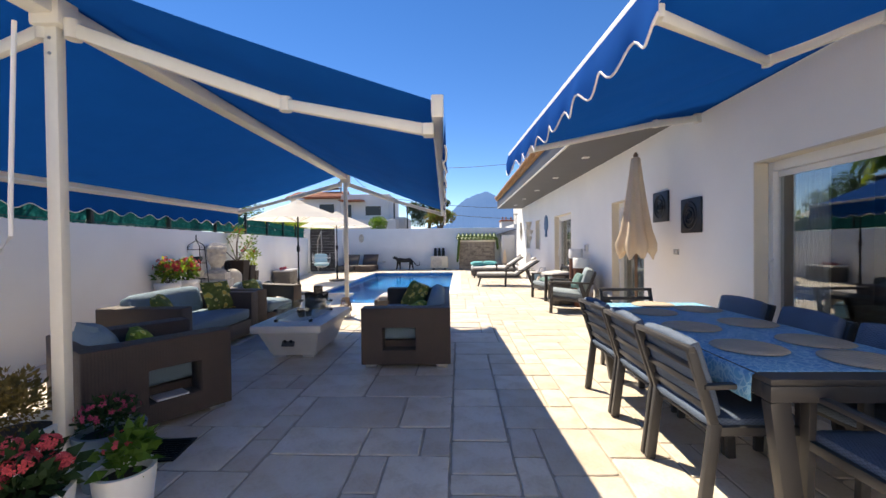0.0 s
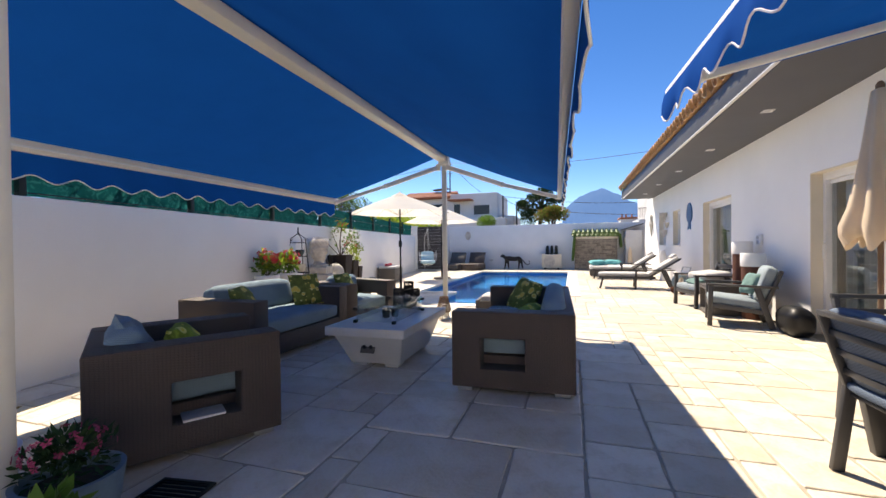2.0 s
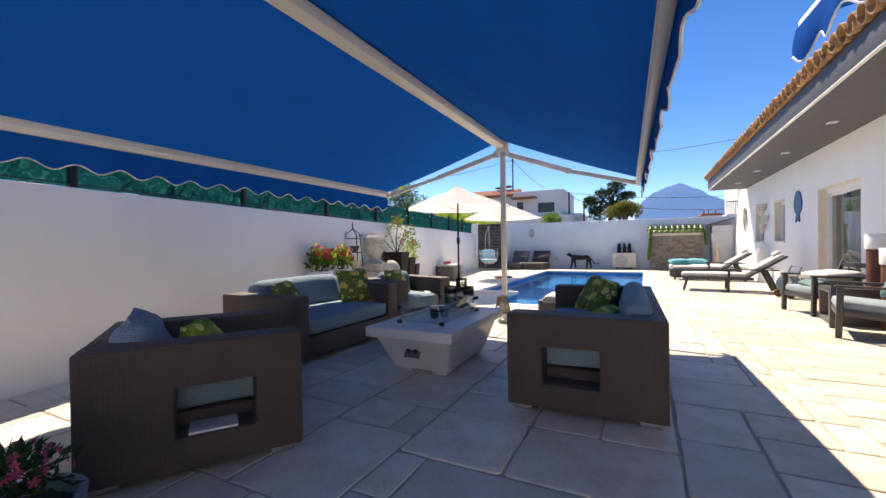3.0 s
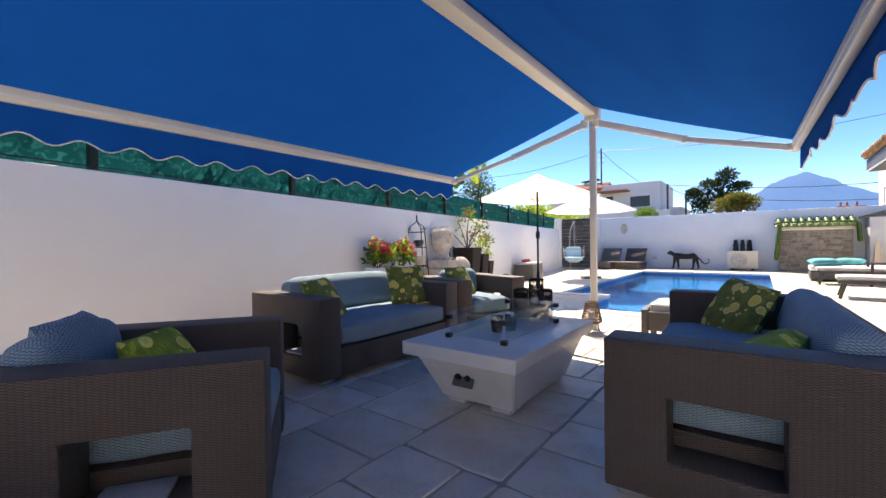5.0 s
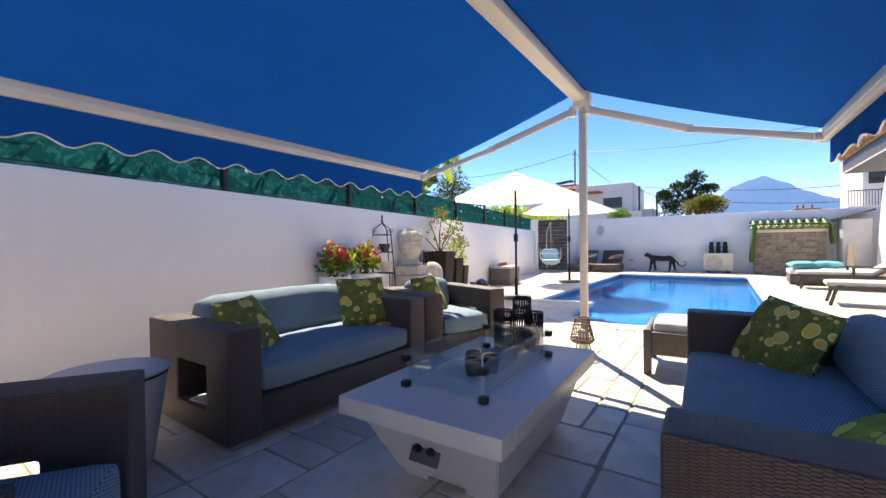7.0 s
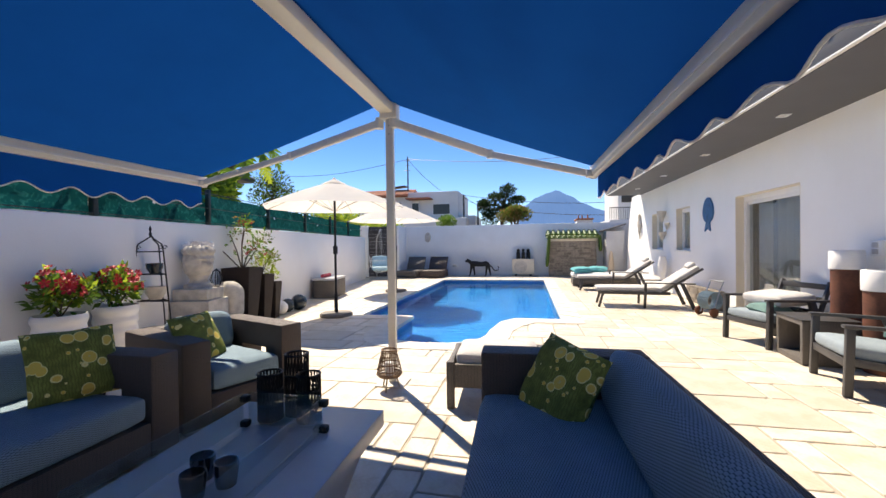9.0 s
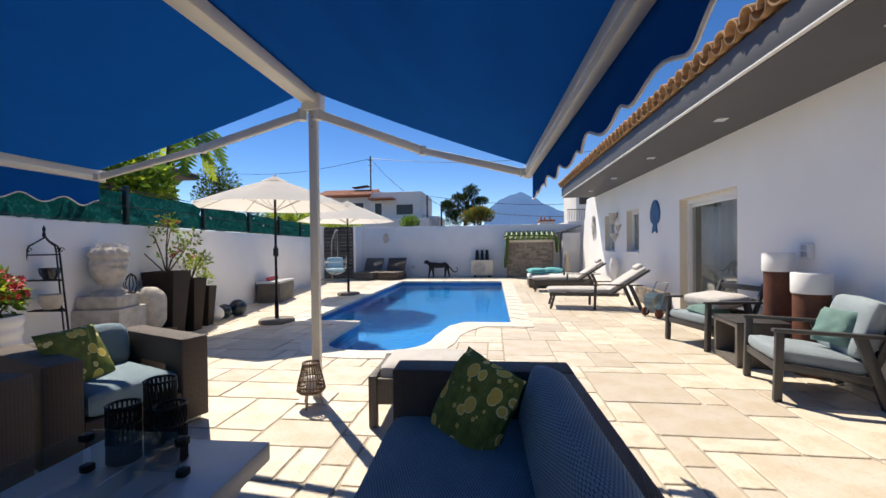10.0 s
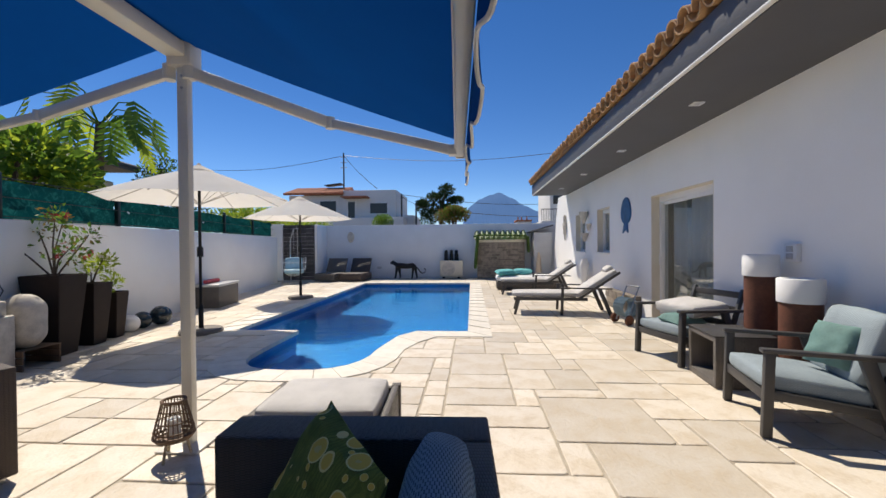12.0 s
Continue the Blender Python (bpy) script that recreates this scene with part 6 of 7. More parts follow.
part("back_cushion", puffed(0.6, 0.12, 0.42, 0.05, 0.02, 7), PALEBLUE, o, "pale blue cushion", m=pose(0, 0.1, 0.5, -14, 0, 0))
o = thing("garden_shower", pose(-6.75, 20.22, 0), "chrome outdoor shower on the dark stone panel", "shower")
part("riser", tube([(0, 0, 0.5), (0, 0, 2.0), (0.03, -0.1, 2.05), (0.08, -0.25, 2.03)], 0.013, 8), STEEL, o)
part("shower_head", lathe([(0.02, 0.03), (0.08, 0.01), (0.08, 0)], 18), STEEL, o, m=pose(0.08, -0.25, 2.0))
part("hose", tube([(0, -0.03, 1.0), (0.12, -0.06, 1.1), (0.05, -0.05, 1.4), (0.0, -0.03, 1.75)], 0.008, 6), STEEL, o)
for k, x in enumerate((-5.35, -4.38)):
    o = thing("low_lounger", pose(x, 20.1, 0, 0, 0, -8), "low brown woven lounger with a raised back", "lounger", "loungers by the back wall")
    part("base", box((-0.42, -0.6, 0.03), (0.42, 0.5, 0.30), 0.02), WICKER_G if k == 0 else WICKER, o)
    part("backrest", box((-0.4, -0.03, 0), (0.4, 0.03, 0.62), 0.015), WICKER_G if k == 0 else WICKER, o, m=pose(0, 0.32, 0.28, -28, 0, 0))

# black panther sculpture on the coping behind the pool
b = tube([(-0.50, 0, 0.56), (-0.42, 0, 0.55), (-0.25, 0, 0.52), (0.0, 0, 0.50), (0.2, 0, 0.53), (0.31, 0, 0.48)], [0.06, 0.09, 0.115, 0.10, 0.11, 0.07], 14)
tube([(-0.46, 0, 0.58), (-0.55, 0, 0.64), (-0.60, 0, 0.65), (-0.68, 0, 0.62)], [0.075, 0.075, 0.075, 0.04], 12, b)
for y in (-0.04, 0.04):
    tube([(-0.58, y, 0.70), (-0.575, y * 1.3, 0.745)], [0.025, 0.008], 8, b)
for x, y, dx in ((-0.40, -0.06, -0.08), (-0.36, 0.06, 0.06), (0.24, -0.06, -0.05), (0.28, 0.06, 0.09)):
    tube([(x, y, 0.48), (x + dx * 0.5, y, 0.28), (x + dx, y, 0.05), (x + dx - 0.05, y, 0.02)], [0.075, 0.045, 0.03, 0.028], 10, b)
tube([(0.30, 0, 0.50), (0.42, 0, 0.40), (0.50, 0, 0.27), (0.60, 0, 0.22), (0.70, 0, 0.27), (0.72, 0, 0.37), (0.66, 0, 0.42)], [0.03, 0.025, 0.022, 0.02, 0.02, 0.018, 0.014], 8, b)
o = part("panther_statue", b, BLACKMETAL)
o.matrix_world = pose(-2.5, 20.75, 0.0, 0, 0, 0)
tagged(o, "black metal panther statue walking by the back wall", "statue")

o = thing("air_conditioner", pose(-0.78, 21.05, 0), "white outdoor air conditioner unit by the back wall", "air conditioner")
part("casing", box((-0.45, -0.17, 0.07), (0.45, 0.17, 0.71), 0.015), REVEAL, o)
for x in (-0.3, 0.3):
    part("foot", box((x - 0.05, -0.19, 0), (x + 0.05, 0.19, 0.069), 0.005), DARKALU, o)
fan = part("fan_ring", lathe([(0.25, 0), (0.26, 0.012), (0.24, 0.015)], 32), STATUE, o, m=pose(-0.1, -0.172, 0.39, 90, 0, 0))
for k in range(7):
    r = 0.03 + 0.032 * k
    part("grille_ring", tube([(r * math.cos(a * math.tau / 28), r * math.sin(a * math.tau / 28), 0.012) for a in range(29)], 0.004, 5), STATUE, fan)
for k, x in enumerate((-0.98, -0.78, -0.57)):
    o = part("figurine_statue", lathe([(0.08, 0), (0.085, 0.06), (0.06, 0.12), (0.075, 0.2), (0.07, 0.26), (0.045, 0.29), (0.062, 0.33), (0.055, 0.39), (0.02, 0.42)], 18, wave=0.12, waves=2 + k), BLACKMETAL)
    o.location = (x, 21.05, 0.711)
    tagged(o, "small dark figurine standing on the air conditioner", "figurine", "three figurines")
o = thing("oval_plaque", pose(-4.95, 21.3, 1.68), "grey oval mask plaque on the back wall", "wall plaque")
part("disc", lathe([(0.16, 0), (0.15, 0.03), (0.08, 0.05)], 24), STATUE, o, m=pose(0, 0, 0, 90, 0, 0) @ Matrix.Diagonal((0.9, 1.4, 1, 1)))
o = thing("wall_vent", pose(-3.75, 21.3, 0.42), "small grey outlet on the back wall", "vent")
part("plate", box((-0.09, -0.03, -0.05), (0.09, 0, 0.05), 0.006), CONCRETE, o)

# pump house with a stone front and a green tiled roof
ph = thing("pump_house", pose(1.18, 20.8, 0), "small stone-clad pump house with a green tiled roof", "pump house")
part("core", box((-0.92, 0.03, 0), (0.92, 0.49, 1.42), 0.0), GROUT, ph)
part("lintel", box((-0.96, -0.02, 1.421), (0.96, 0.49, 1.52), 0.01), REVEAL, ph)
rs = random.Random(8)
z = 0.0
while z < 1.40:
    h = rs.choice((0.07, 0.09, 0.11))
    h = min(h, 1.42 - z)
    x = -0.92
    while x < 0.915:
        w = min(rs.uniform(0.14, 0.34), 0.92 - x)
        if 0.92 - x - w < 0.06:
            w = 0.92 - x
        part("stone", box((x + 0.004, rs.uniform(-0.012, 0.008), z + 0.004), (x + w - 0.004, 0.03, z + h - 0.003), 0.0), VENEER, ph, smooth=False)
        x += w
    z += h
part("roof_slab", bar((0, -0.12, 1.545), (0, 0.48, 1.80), 2.06, 0.04, 0.004), GREENTILE, ph)
for k in range(10):
    x = -0.92 + 0.204 * k
    part("roof_tile", tube([(x, -0.17, 1.575), (x, 0.46, 1.84)], 0.07, 10), GREENTILE, ph)
o = tagged(part("green_towel", puffed(0.12, 0.5, 1.25, 0.05, 0.01, 7, seed=3), IVY), "long green towel hanging at the pump house", "towel", "green towels")
o.matrix_world = pose(0.17, 20.80, 0.40, 0, 5, 0)
o = tagged(part("green_towel", puffed(0.08, 0.4, 0.62, 0.035, 0.01, 7, seed=5), IVY), "short green towel hanging over the roof edge", "towel", "green towels")
o.matrix_world = pose(2.24, 20.72, 1.02, 0, -4, 0)
b = tube([(0.12, 20.62, 1.64), (0.3, 20.58, 1.70), (0.9, 20.58, 1.69), (1.6, 20.58, 1.68), (2.1, 20.60, 1.66), (2.24, 20.64, 1.56)], 0.035, 8)
tagged(part("green_garland", b, IVY), "green rope garland along the pump house roof", "garland")

# shed and folded cover at the end of the house
o = thing("garden_shed", pose(2.78, 20.6, 0), "pale grey garden shed at the end of the house", "shed")
part("body", box((-0.36, -0.1, 0), (0.30, 0.65, 1.78), 0.01), CONCRETE, o)
part("roof", bar((-0.5, 0.28, 1.80), (0.36, 0.28, 2.05), 0.85, 0.05, 0.006), GREYPAINT, o)
cv = tagged(part("folded_cover", lathe([(0.13, 0), (0.10, 0.4), (0.07, 0.8), (0.03, 1.02)], 18, wave=0.12, waves=5), BEIGE), "cream folded parasol cover standing by the shed", "cover")
cv.location = (2.55, 20.3, 0)
bt = thing("stepped_buttress", Matrix.Identity(4), "white sloping end of the house wall", "buttress", kind="structure")
b = bmesh.new()
f = b.faces.new([b.verts.new(p) for p in ((3.1, 19.41, 0), (3.1, 20.3, 0), (3.1, 20.0, 1.4), (3.1, 19.75, 2.3), (3.1, 19.41, 2.9))])
ex = bmesh.ops.extrude_face_region(b, geom=[f])
bmesh.ops.translate(b, vec=(0.28, 0, 0), verts=[v for v in ex["geom"] if isinstance(v, bmesh.types.BMVert)])
bmesh.ops.recalc_face_normals(b, faces=b.faces)
part("wall", b, STUCCO, bt)
vase = tagged(part("garden_figure", lathe([(0.10, 0), (0.06, 0.3), (0.09, 0.55), (0.12, 0.75), (0.07, 0.95)], 16), WHITEPAINT), "slim white abstract garden figure by the house wall", "ornament")
vase.location = (2.9, 15.4, 0)


# ---- beyond the walls ----
def tree(name, m, label, trunk, clumps, count, size, material, seed, slim=0.4, second=None):
    o = thing(name, m, label, "tree")
    bb = bmesh.new()
    top = Vector(trunk[-1][0])
    tube([t for t, _ in trunk], [r for _, r in trunk], 9, bb)
    for c, rad in clumps:
        tube([top.lerp(Vector(trunk[0][0]), 0.25), top.lerp(Vector(c), 0.5) + Vector((0, 0, 0.1)), c], [trunk[-1][1], trunk[-1][1] * 0.7, trunk[-1][1] * 0.3], 6, bb)
    part("trunk", bb, BARK, o)
    leaf_cloud("crown", clumps, count, size, material, o, seed, 0.3, slim)
    if second:
        leaf_cloud("crown_light", clumps, count // 2, size, second, o, seed + 1, 0.5, slim)
    return o


def lobed_leaf(vs, fs, base, yaw, reach, rise, hang, length, width, r):
    """One deeply cut leaf that hangs from the tip of a long arching stalk; returns the stalk's points."""
    d = Vector((math.cos(yaw), math.sin(yaw), 0))
    side = Vector((-d.y, d.x, 0))
    base = Vector(base)
    tip = base + d * reach + Vector((0, 0, rise))
    mid = base.lerp(tip, 0.55) + Vector((0, 0, 0.22 * reach))
    fall = (d * 0.55 - Vector((0, 0, hang))).normalized()
    nm = side.cross(fall)
    n = 8
    for k in range(n):
        f = k / (n - 1)
        p = tip + fall * length * f + nm * 0.10 * length * math.sin(math.pi * f)
        w = width * (0.35 + 0.65 * math.sin(math.pi * min(1, 0.25 + 0.75 * f))) * r.uniform(0.85, 1.15)
        h = length / n * 0.85
        for q in (-1, 1):
            out = (side * q + fall * 0.55).normalized()
            bend = nm * (-0.16 * w)
            i = len(vs)
            vs += [p - fall * h * 0.6, p + fall * h * 0.7, p + out * w * 0.62 + fall * h * 0.75 + bend * 0.4, p + out * w + bend + fall * 0.05, p + out * w * 0.6 - fall * h * 0.35 + bend * 0.4]
            fs.append((i, i + 1, i + 2, i + 3, i + 4))
    return [base, mid, tip, tip + fall * length * 0.5, tip + fall * length]


rf = random.Random(21)
pm = thing("philodendron_tree", pose(-9.3, 14.4, 0), "yellow-green tree with large deeply cut drooping leaves behind the fence", "tree")
part("trunk", tube([(0.1, -0.4, 0), (0.05, -0.2, 1.8), (0.0, 0.0, 3.4), (0.02, 0.05, 4.5)], [0.16, 0.14, 0.12, 0.09], 10), BARK, pm)
part("second_trunk", tube([(-0.3, -0.5, 0), (-0.25, -0.55, 1.8), (-0.3, -0.7, 3.3)], [0.12, 0.1, 0.08], 10), BARK, pm)
for k in range(24):
    vs, fs = [], []
    top = k % 3 != 2
    yaw = k * 2.4 + rf.uniform(-0.3, 0.3)
    at = (0.02, 0.05, 4.45 - 0.03 * (k % 7)) if top else (-0.3, -0.7, 3.25)
    pts = lobed_leaf(vs, fs, at, yaw, rf.uniform(0.7, 1.35) * (1 if top else 0.7), rf.uniform(-0.15, 0.75) * (1 if top else 0.5), rf.uniform(0.7, 2.2), rf.uniform(0.75, 1.05), rf.uniform(0.34, 0.46), rf)
    lf = raw("leaf", vs, fs, LEAF_Y if k % 3 else LEAF, pm)
    part("stalk", tube(pts, [0.022, 0.018, 0.014, 0.008, 0.004], 5), LEAF, lf)
tree("fig_tree", pose(-8.9, 12.0, 0), "broad-leaved yellow-green tree behind the fence", [((0, 0, 0), 0.1), ((0.05, 0, 1.6), 0.08), ((0, 0.1, 2.6), 0.06)],
     [((0.1, 0.3, 3.2), (0.8, 0.8, 0.6)), ((-0.3, -0.6, 2.9), (0.7, 0.8, 0.6)), ((0.2, 1.0, 2.9), (0.6, 0.6, 0.5)), ((0, -1.3, 3.3), (0.6, 0.7, 0.5))], 1300, 0.24, LEAF, 51, 0.5, LEAF_Y)
tree("bush_tree", pose(-9.9, 17.2, 0), "fine-leaved dark green tree behind the fence", [((0, 0, 0), 0.1), ((0, 0, 2.0), 0.08)],
     [((0.2, -0.2, 3.5), (0.7, 0.7, 0.7)), ((-0.4, 0.5, 3.2), (0.8, 0.8, 0.7)), ((0.5, 0.6, 2.9), (0.8, 0.8, 0.6))], 2600, 0.10, LEAF_D, 53, 0.5, LEAF)
tree("oleander_shrub", pose(-8.3, 10.2, 0), "red-flowered shrub leaning over the fence", [((0, 0, 0), 0.05), ((0, 0, 1.5), 0.04)],
     [((0.1, 0, 2.3), (0.4, 0.6, 0.35)), ((0.0, 0.6, 2.2), (0.3, 0.4, 0.3))], 420, 0.12, LEAF, 55, 0.35, LEAF_Y)
for k, (x, y, w) in enumerate(((-9.6, 20.5, 1.6), (-10.2, 23.5, 1.7), (-10.6, 27.0, 2.0), (-11.2, 31.5, 2.4))):
    o = tree("hedge_shrub", pose(x, y, 0), "sunlit yellow-green hedge shrub beyond the fence", [((0, 0, 0), 0.08), ((0, 0, 1.6), 0.06)],
             [((0, 0, 2.2), (w * 0.8, w, 0.6)), ((0.4, 0.5, 2.6), (w * 0.6, w * 0.7, 0.5))], 1100, 0.20, LEAF_Y, 60 + 2 * k, 0.35, LEAF)

for k, y in enumerate((1.2, 2.6, 4.0, 5.4, 6.8, 8.2)):
    tree("fence_shrub", pose(garden_x(y) - 0.50, y, 0), "leafy green shrub pressed against the fence netting", [((0, 0, 0), 0.04), ((0, 0, 1.3), 0.03)],
         [((0.02, -0.3, 2.05), (0.16, 0.45, 0.28)), ((0.0, 0.35, 1.95), (0.16, 0.4, 0.3))], 170, 0.15, LEAF_D, 90 + 2 * k, 0.5)

nb = thing("neighbour_house", pose(-13.2, 14.2, 0, 0, 0, 8), "neighbour's low cream house with a grey tiled roof", "house")
part("wall", box((-3.0, -4.5, 0), (2.6, 2.0, 3.35), 0.02), REVEAL, nb)
part("roof", bar((-0.2, -4.9, 3.75), (-0.2, 2.4, 3.75), 6.6, 0.10, 0.01), GREYPAINT, nb)
for k in range(24):
    part("roof_tile", tube([(-3.4 + 0.28 * k, -4.92, 3.83), (-3.4 + 0.28 * k, 2.45, 3.83)], 0.09, 8), GREYPAINT, nb)

fh = thing("far_house", pose(0, 50, 0), "white two-storey flat-roofed house with a red tiled wing", "house")
part("wall", box((-14.5, 0, 0), (-8.4, 8, 7.6), 0.05), FARWHITE, fh)
part("wing_wall", box((-21.0, 0.4, 0), (-14.51, 8, 7.15), 0.05), FARWHITE, fh)
part("side_wing", box((-8.39, 0.5, 0), (-6.5, 7, 4.75), 0.05), FARWHITE, fh)
part("front_terrace", box((-20.5, -2.2, 0), (-7.2, -0.01, 4.35), 0.05), FARWHITE, fh)
part("rear_roof", bar((-17.85, 3.7, 8.25), (-17.85, 8.3, 7.1), 6.9, 0.12, 0.02), FARTILE, fh)
rf_ = part("tiled_roof", bar((-17.85, -0.35, 7.18), (-17.85, 3.6, 8.3), 6.9, 0.12, 0.02), FARTILE, fh)
for k in range(26):
    part("roof_tile", tube([(-21.2 + 0.27 * k, -0.45, 7.28), (-21.2 + 0.27 * k, 3.5, 8.40)], 0.1, 6), FARTILE, rf_)
for x0, x1, z0, z1, y in ((-17.3, -15.4, 5.1, 6.45, 0.4), (-11.35, -9.4, 4.95, 6.1, 0), (-13.9, -13.1, 4.4, 6.3, 0)):
    w = part("window", holed(x1 - x0 + 0.24, z1 - z0 + 0.24, 0.12, (0.12, x1 - x0 + 0.12, 0.12, z1 - z0 + 0.12)), FARWHITE, fh, m=pose(x0 - 0.12, y - 0.12, z0 - 0.12))
    part("pane", box((0.121, 0.05, 0.121), (x1 - x0 + 0.119, 0.09, z1 - z0 + 0.119), 0), FARDARK, w)
part("awning_slab", box((-14.3, -1.6, 6.65), (-11.4, -0.01, 6.8), 0.02), FARTILE, fh)
part("aerial_mast", tube([(-15.0, 2, 7.6), (-15.0, 2, 12.3)], 0.09, 6), DARKALU, fh)
for z in (10.6, 11.2, 11.8):
    part("aerial_bar", tube([(-15.35, 2, z), (-14.65, 2, z)], 0.04, 5), DARKALU, fh)
part("solar_panel", bar((-17.5, 3, 8.6), (-15.5, 3, 8.8), 1.4, 0.1, 0.01), DARKALU, fh)
cyp = tree("cypress_tree", pose(-3.4, 50, 0), "dark green spreading conifer beyond the back wall", [((0, 0, 0), 0.3), ((0, 0, 3.6), 0.24), ((0.3, 0, 6.4), 0.12)],
           [((-1.7, 0, 5.5), (1.0, 1.2, 0.7)), ((-0.5, 0, 6.6), (1.1, 1.1, 0.5)), ((0.7, 0, 7.4), (0.8, 1, 0.6)), ((1.7, 0, 6.3), (0.9, 1, 0.35)), ((0.3, 0, 5.2), (1.6, 1.4, 0.8)), ((1.2, 0, 4.6), (1.2, 1.2, 0.6)), ((-1.3, 0, 4.3), (1.0, 1.2, 0.8)), ((-2.1, 0, 6.0), (0.5, 0.6, 0.3))], 5200, 0.34, LEAF_D, 71, 0.35)
tree("carob_tree", pose(-1.9, 47, 0), "yellow-green round tree before the conifer", [((0, 0, 0), 0.2), ((0, 0, 3.2), 0.15)], [((-0.8, 0, 4.3), (1.1, 1, 0.7)), ((0.8, 0, 4.5), (1.0, 1, 0.7)), ((0.1, 0, 4.9), (0.9, 0.9, 0.5))], 1900, 0.24, LEAF_B, 73, 0.5, LEAF)
tree("clipped_shrub", pose(-8.6, 44, 0), "small clipped green tree beyond the back wall", [((0, 0, 0), 0.12), ((0, 0, 2.8), 0.1)], [((0, 0, 3.6), (1.0, 1.0, 0.75))], 1300, 0.2, LEAF, 75, 0.5)
for x, h in ((-7.6, 7.0), (-6.0, 5.9)):
    o = thing("utility_pole", pose(x, 49, 0), "thin dark utility pole beyond the back wall", "pole", "utility poles")
    part("shaft", tube([(0, 0, 0), (0, 0, h)], 0.1, 8), DARKALU, o)
WIRES = [((-15.0, 52, 12.0), (-40, 60, 12.5)), ((-15.0, 52, 12.0), (12, 48, 11.2)), ((-15, 52, 12.0), (-10.5, 50, 7.7)), ((-7.6, 49, 6.9), (14, 50, 6.0)), ((-7.6, 49, 6.7), (-6, 49, 5.8)), ((-6, 49, 5.6), (16, 46, 4.4))]
for p, q in WIRES:
    p, q = Vector(p), Vector(q)
    pts = [p.lerp(q, k / 12) - Vector((0, 0, 1.0 * (q - p).length / 30 * math.sin(math.pi * k / 12))) for k in range(13)]
    tagged(part("overhead_cable", tube(pts, 0.028, 5), DARKALU), "thin black overhead cable against the sky", "cable", "overhead cables")

b2 = thing("balcony_house", pose(0, 30, 0), "white neighbouring house with a railed roof terrace", "house")
part("wall", box((4.3, 0, 0), (10, 6, 2.75), 0.03), FARWHITE, b2)
part("upper_wall", box((5.1, 1.4, 2.751), (10, 6, 5.6), 0.03), FARWHITE, b2)
part("window", box((5.3, 1.36, 3.9), (6.5, 1.399, 4.8), 0.01), FARDARK, b2)
for k in range(12):
    part("baluster", box((4.32 + 0.1 * k, 0.02, 2.751), (4.345 + 0.1 * k, 0.045, 3.45), 0), DARKALU, b2)
part("handrail", box((4.3, 0.01, 3.451), (6.6, 0.05, 3.5), 0.004), DARKALU, b2)
b3 = thing("distant_house", pose(15.2, 120, 0), "distant pale house with a red roof and chimneys", "house")
part("wall", box((-2.4, 0, 0), (1.6, 6, 7.7), 0.05), FARWHITE, b3)
part("roof", box((-2.6, -0.3, 7.71), (1.8, 6.3, 8.2), 0.1), FARTILE, b3)
for x in (-1.9, -0.9, 0.6):
    part("chimney", box((x, 3, 8.21), (x + 0.35, 3.4, 9.2), 0.03), FARTILE, b3)

# mountain on the horizon; its haze is a blue glow in the material
PROFILE = [(-900, 26), (-560, 40), (-330, 52), (-200, 50), (-110, 62), (-30, 76), (-25, 118), (0, 145), (26, 166), (48, 174), (68, 183), (86, 186), (97, 192), (110, 190), (122, 181), (138, 175), (160, 162), (184, 147), (205, 138), (230, 124), (256, 116), (285, 120), (330, 132), (380, 120), (470, 96), (620, 84), (900, 60)]
vs, fs = [], []
xs = np.linspace(-900, 900, 420)
hs = np.interp(xs, [p[0] for p in PROFILE], [p[1] for p in PROFILE])
DEEP = [(-420, 0.0), (-260, 0.22), (-140, 0.5), (-60, 0.8), (0, 1.0), (120, 0.6), (320, 0.0)]
for x, h in zip(xs, hs):
    for k, (dy, f) in enumerate(DEEP):
        j = noise.fractal(Vector((x * 0.035, dy * 0.02, 1)), 0.8, 2.0, 6) * 8 * (1 if 0 < f < 1 else 0.4)
        vs.append((x, 1500 + dy, max(-3, h * f + j - (3 if f == 0 else 0))))
n = len(DEEP)
for i in range(len(xs) - 1):
    for k in range(n - 1):
        a = i * n + k
        fs.append((a, a + n, a + n + 1, a + 1))
tagged(raw("backdrop_mountain", vs, fs, HILL, None, True), "blue mountain on the horizon, its haze painted as glow", "mountain", kind="structure")

# stone courses of the shower panel
rs = random.Random(12)
z = 0.0
while z < 2.14:
    h = min(rs.choice((0.10, 0.14, 0.18)), 2.16 - z)
    x = -7.349
    while x < -6.055:
        w = min(rs.uniform(0.16, 0.42), -6.051 - x)
        if -6.051 - x - w < 0.08:
            w = -6.051 - x
        o = part("stone", box((x + 0.004, 20.27 + rs.uniform(-0.02, 0.015), z + 0.004), (x + w - 0.004, 20.32, z + h - 0.003), 0.0), DARKVENEER, shower_wall, smooth=False)
        x += w
    z += h
# stone courses of the house plinth
z = 0.0
while z < 0.35:
    h = min(rs.choice((0.07, 0.1)), 0.36 - z)
    y = 12.4
    while y < 13.895:
        w = min(rs.uniform(0.14, 0.32), 13.9 - y)
        if 13.9 - y - w < 0.06:
            w = 13.9 - y
        part("stone", box((HX - 0.15 + rs.uniform(-0.01, 0.015), y + 0.003, z + 0.003), (HX - 0.12, y + w - 0.003, z + h - 0.003), 0.0), VENEER, kerb, smooth=False)
        y += w
    z += h


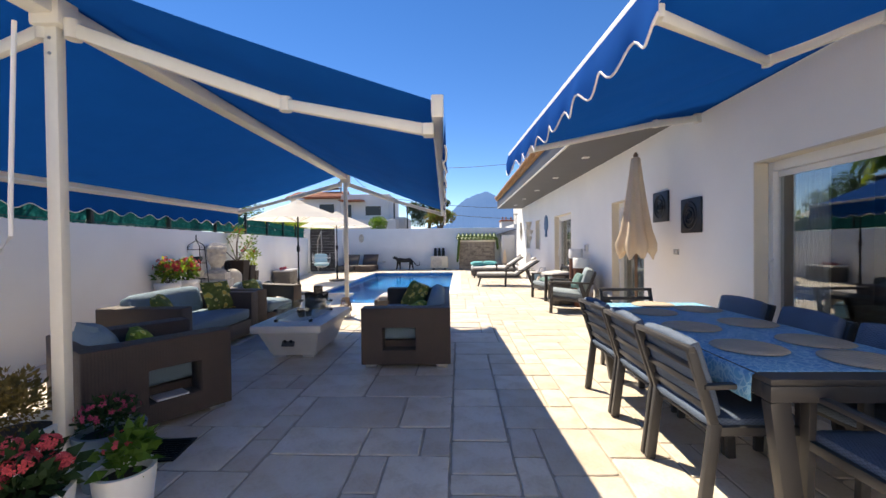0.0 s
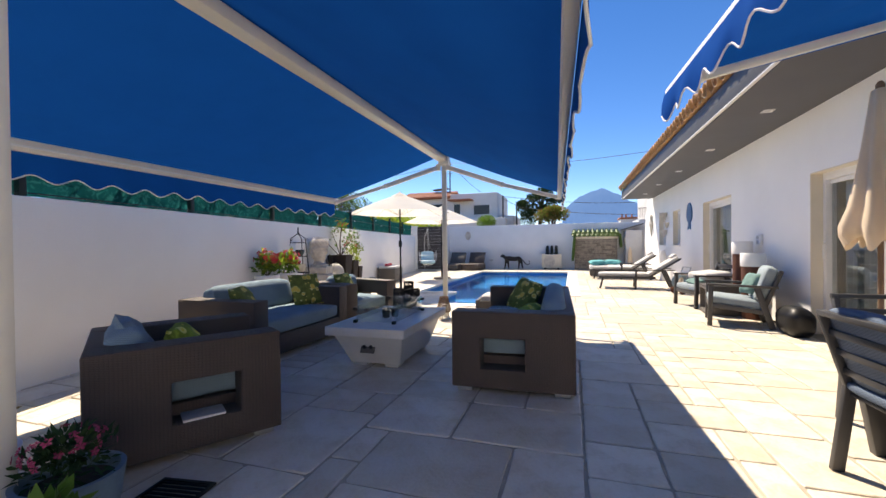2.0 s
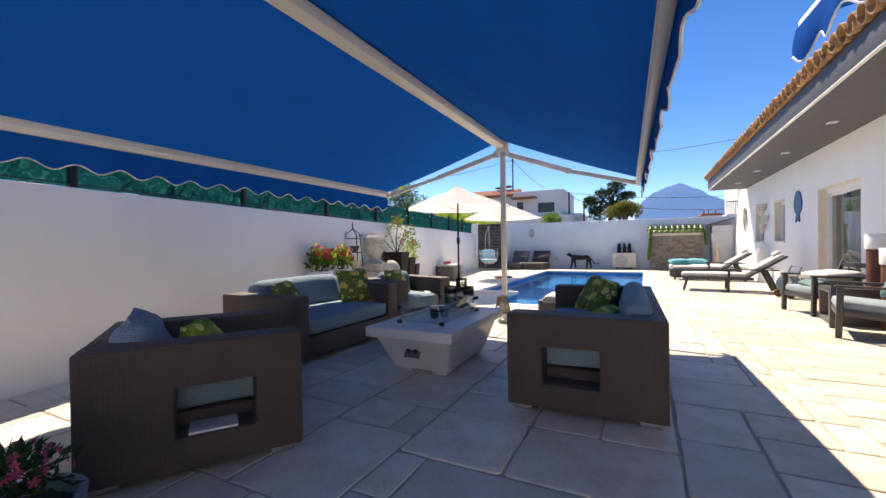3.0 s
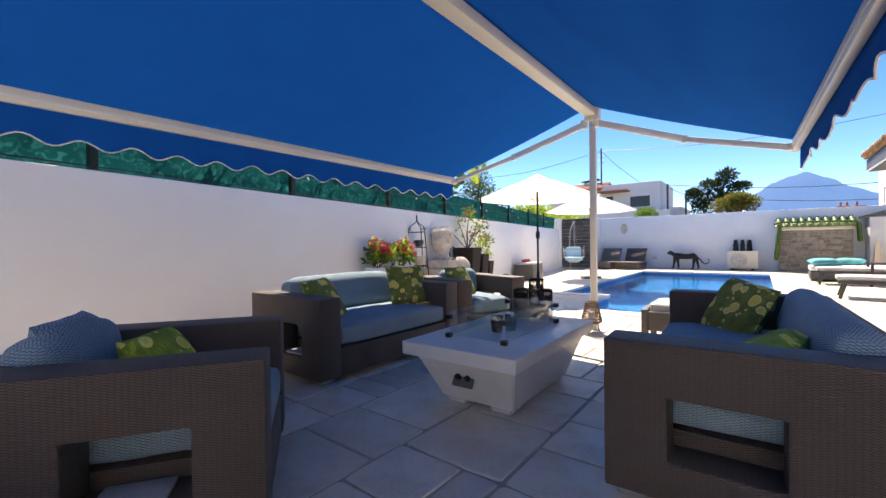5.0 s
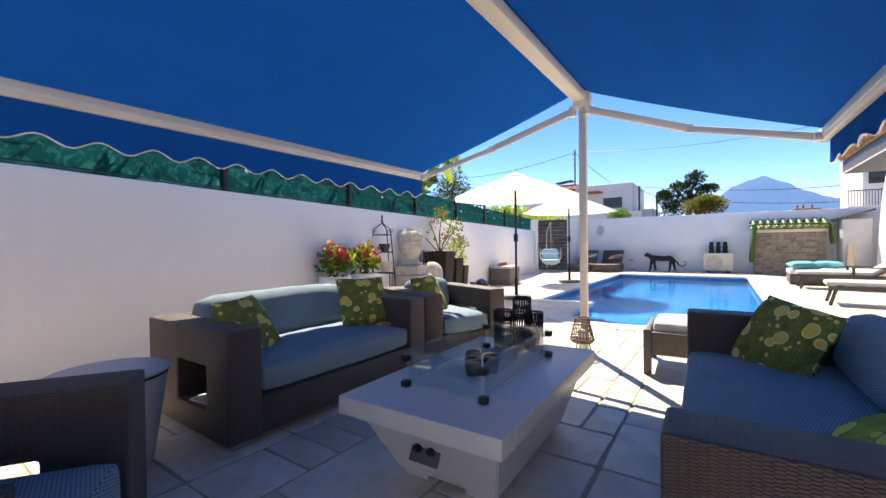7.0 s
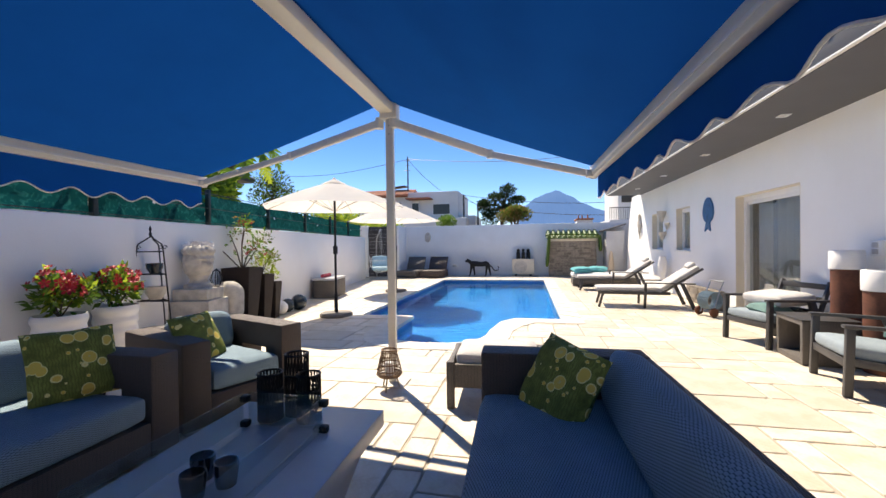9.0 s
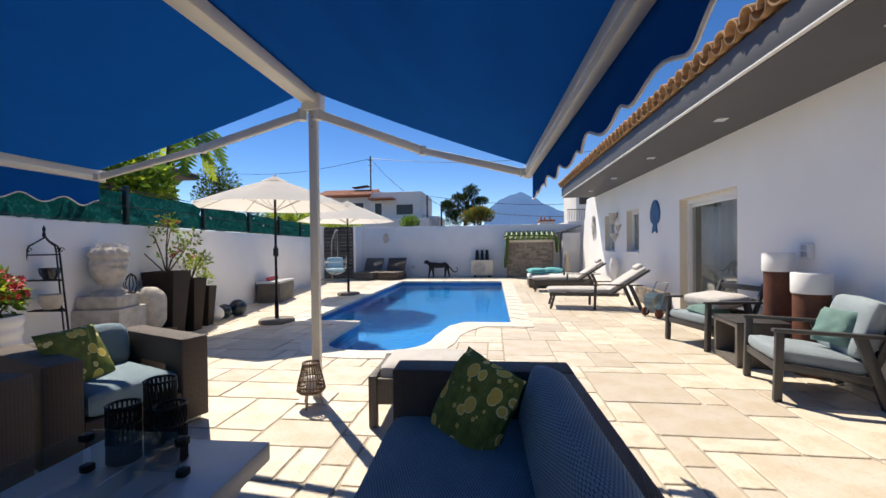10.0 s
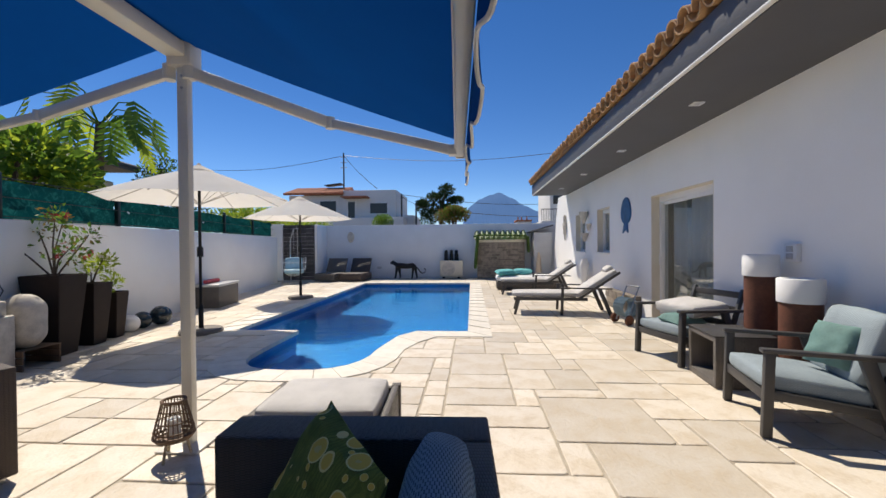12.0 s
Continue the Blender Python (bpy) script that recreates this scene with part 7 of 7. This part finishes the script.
# ---- paving stones ----
rp = random.Random(11)
U = 0.2
PX0, PY0 = -8.2, -3.4
NX, NY = int((3.1 - PX0) / U + 1e-6), int((21.3 - PY0) / U + 1e-6)
taken = np.zeros((NX, NY), bool)
ring = pool_outline(0.05)
cop_in = pool_outline(0.20)
for i in range(NX):
    for j in range(NY):
        cx, cy = PX0 + (i + 0.5) * U, PY0 + (j + 0.5) * U
        if inside(cx, cy, cop_in) or cx < garden_x(cy) - 0.1:
            taken[i, j] = True
SIZES = [(4, 3), (3, 2), (3, 3), (4, 2), (2, 3), (2, 2), (3, 4), (5, 3), (4, 4), (2, 1), (3, 1)]
WEIGHT = [5, 10, 5, 5, 8, 6, 3, 1, 1, 1, 1]
stones = []
for j in range(NY):
    for i in range(NX):
        if taken[i, j]:
            continue
        tries = rp.choices(SIZES, WEIGHT, k=8) + [(2, 2), (2, 1), (1, 2), (1, 1)]
        for w, h in tries:
            if i + w <= NX and j + h <= NY and not taken[i:i + w, j:j + h].any():
                taken[i:i + w, j:j + h] = True
                stones.append((PX0 + (i + w / 2) * U, PY0 + (j + h / 2) * U, w, h))
                break


def stone_shape(w, h, seed):
    """One slab, its edges chipped and slightly wavy; its top lies at 0."""
    r = random.Random(seed)
    gap = 0.005
    hw, hh = w / 2 - gap, h / 2 - gap
    base = []
    for (ax, ay), (cx, cy) in (((-1, -1), (1, -1)), ((1, -1), (1, 1)), ((1, 1), (-1, 1)), ((-1, 1), (-1, -1))):
        for f in (0.03, 0.36, 0.7, 0.97):
            x, y = ax + (cx - ax) * f, ay + (cy - ay) * f
            k = r.uniform(0.0, 0.008)
            base.append((x * (hw - k), y * (hh - k)))
    n = len(base)
    vs = [(x * (1 - 0.005 / hw), y * (1 - 0.005 / hh), r.uniform(-0.0015, 0.0005)) for x, y in base]
    vs += [(x, y, -0.004) for x, y in base]
    vs += [(x, y, -0.02) for x, y in base]
    fs = [tuple(range(n))]
    for k in range(n):
        l = (k + 1) % n
        fs += [(k, n + k, n + l, l), (n + k, 2 * n + k, 2 * n + l, n + l)]
    return vs, fs


SHAPES = {}
for w, h in set((s[2], s[3]) for s in stones):
    SHAPES[w, h] = []
    for v in range(4):
        vs, fs = stone_shape(w * U, h * U, 100 * w + 10 * h + v)
        me = bpy.data.meshes.new("paving_stone")
        me.from_pydata(vs, [], fs)
        me.materials.append(STONE)
        SHAPES[w, h].append((me, vs, fs))
stones.sort(key=lambda s: abs(s[0] + 0.2) + 0.55 * abs(s[1] - 5.5))
vs, fs = [], []
for k, (x, y, w, h) in enumerate(stones):
    me, sv, sf = SHAPES[w, h][rp.randrange(4)]
    dz = rp.uniform(-0.003, 0.0)
    if k < 300:
        o = new("paving_stone", me)
        o.parent = floor
        o.location = (x, y, dz)
    else:
        n = len(vs)
        vs += [(x + a, y + c, dz + e) for a, c, e in sv]
        fs += [tuple(n + i for i in f) for f in sf]
tagged(raw("farther_stones", vs, fs, STONE_FAR, floor), kind="stuff")

# coping stones round the pool
inner, outer = pool_outline(-0.03), pool_outline(0.33)
rc = random.Random(3)
for (a, c, d, e) in zip(inner, inner[1:] + inner[:1], outer[1:] + outer[:1], outer):
    a, c, d, e = Vector(a), Vector(c), Vector(d), Vector(e)
    n = max(1, round((c - a).length / 0.5))
    for i in range(n):
        f, g = i / n + 0.004, (i + 1) / n - 0.004
        q = [a.lerp(c, f), a.lerp(c, g), e.lerp(d, g), e.lerp(d, f)]
        mid = sum(q, Vector((0, 0))) / 4
        z = 0.008 + rc.uniform(-0.001, 0.002)
        vs = [(*(mid + (p - mid) * 0.975), z) for p in q] + [(*p, z - 0.006) for p in q] + [(*p, -0.05) for p in q]
        vs = [(x - mid.x, y - mid.y, zz) for x, y, zz in vs]
        fs = [(0, 1, 2, 3)] + [t for k in range(4) for t in ((k, 4 + k, 4 + (k + 1) % 4, (k + 1) % 4), (4 + k, 8 + k, 8 + (k + 1) % 4, 4 + (k + 1) % 4))]
        fs.append((11, 10, 9, 8))
        o = raw("coping_stone", vs, fs, COPING, floor)
        o.location = (mid.x, mid.y, 0)
        if sum((vs[1][0] - vs[0][0]) * (vs[2][1] - vs[0][1]) - (vs[1][1] - vs[0][1]) * (vs[2][0] - vs[0][0]) for _ in (0,)) < 0:
            o.data.flip_normals()
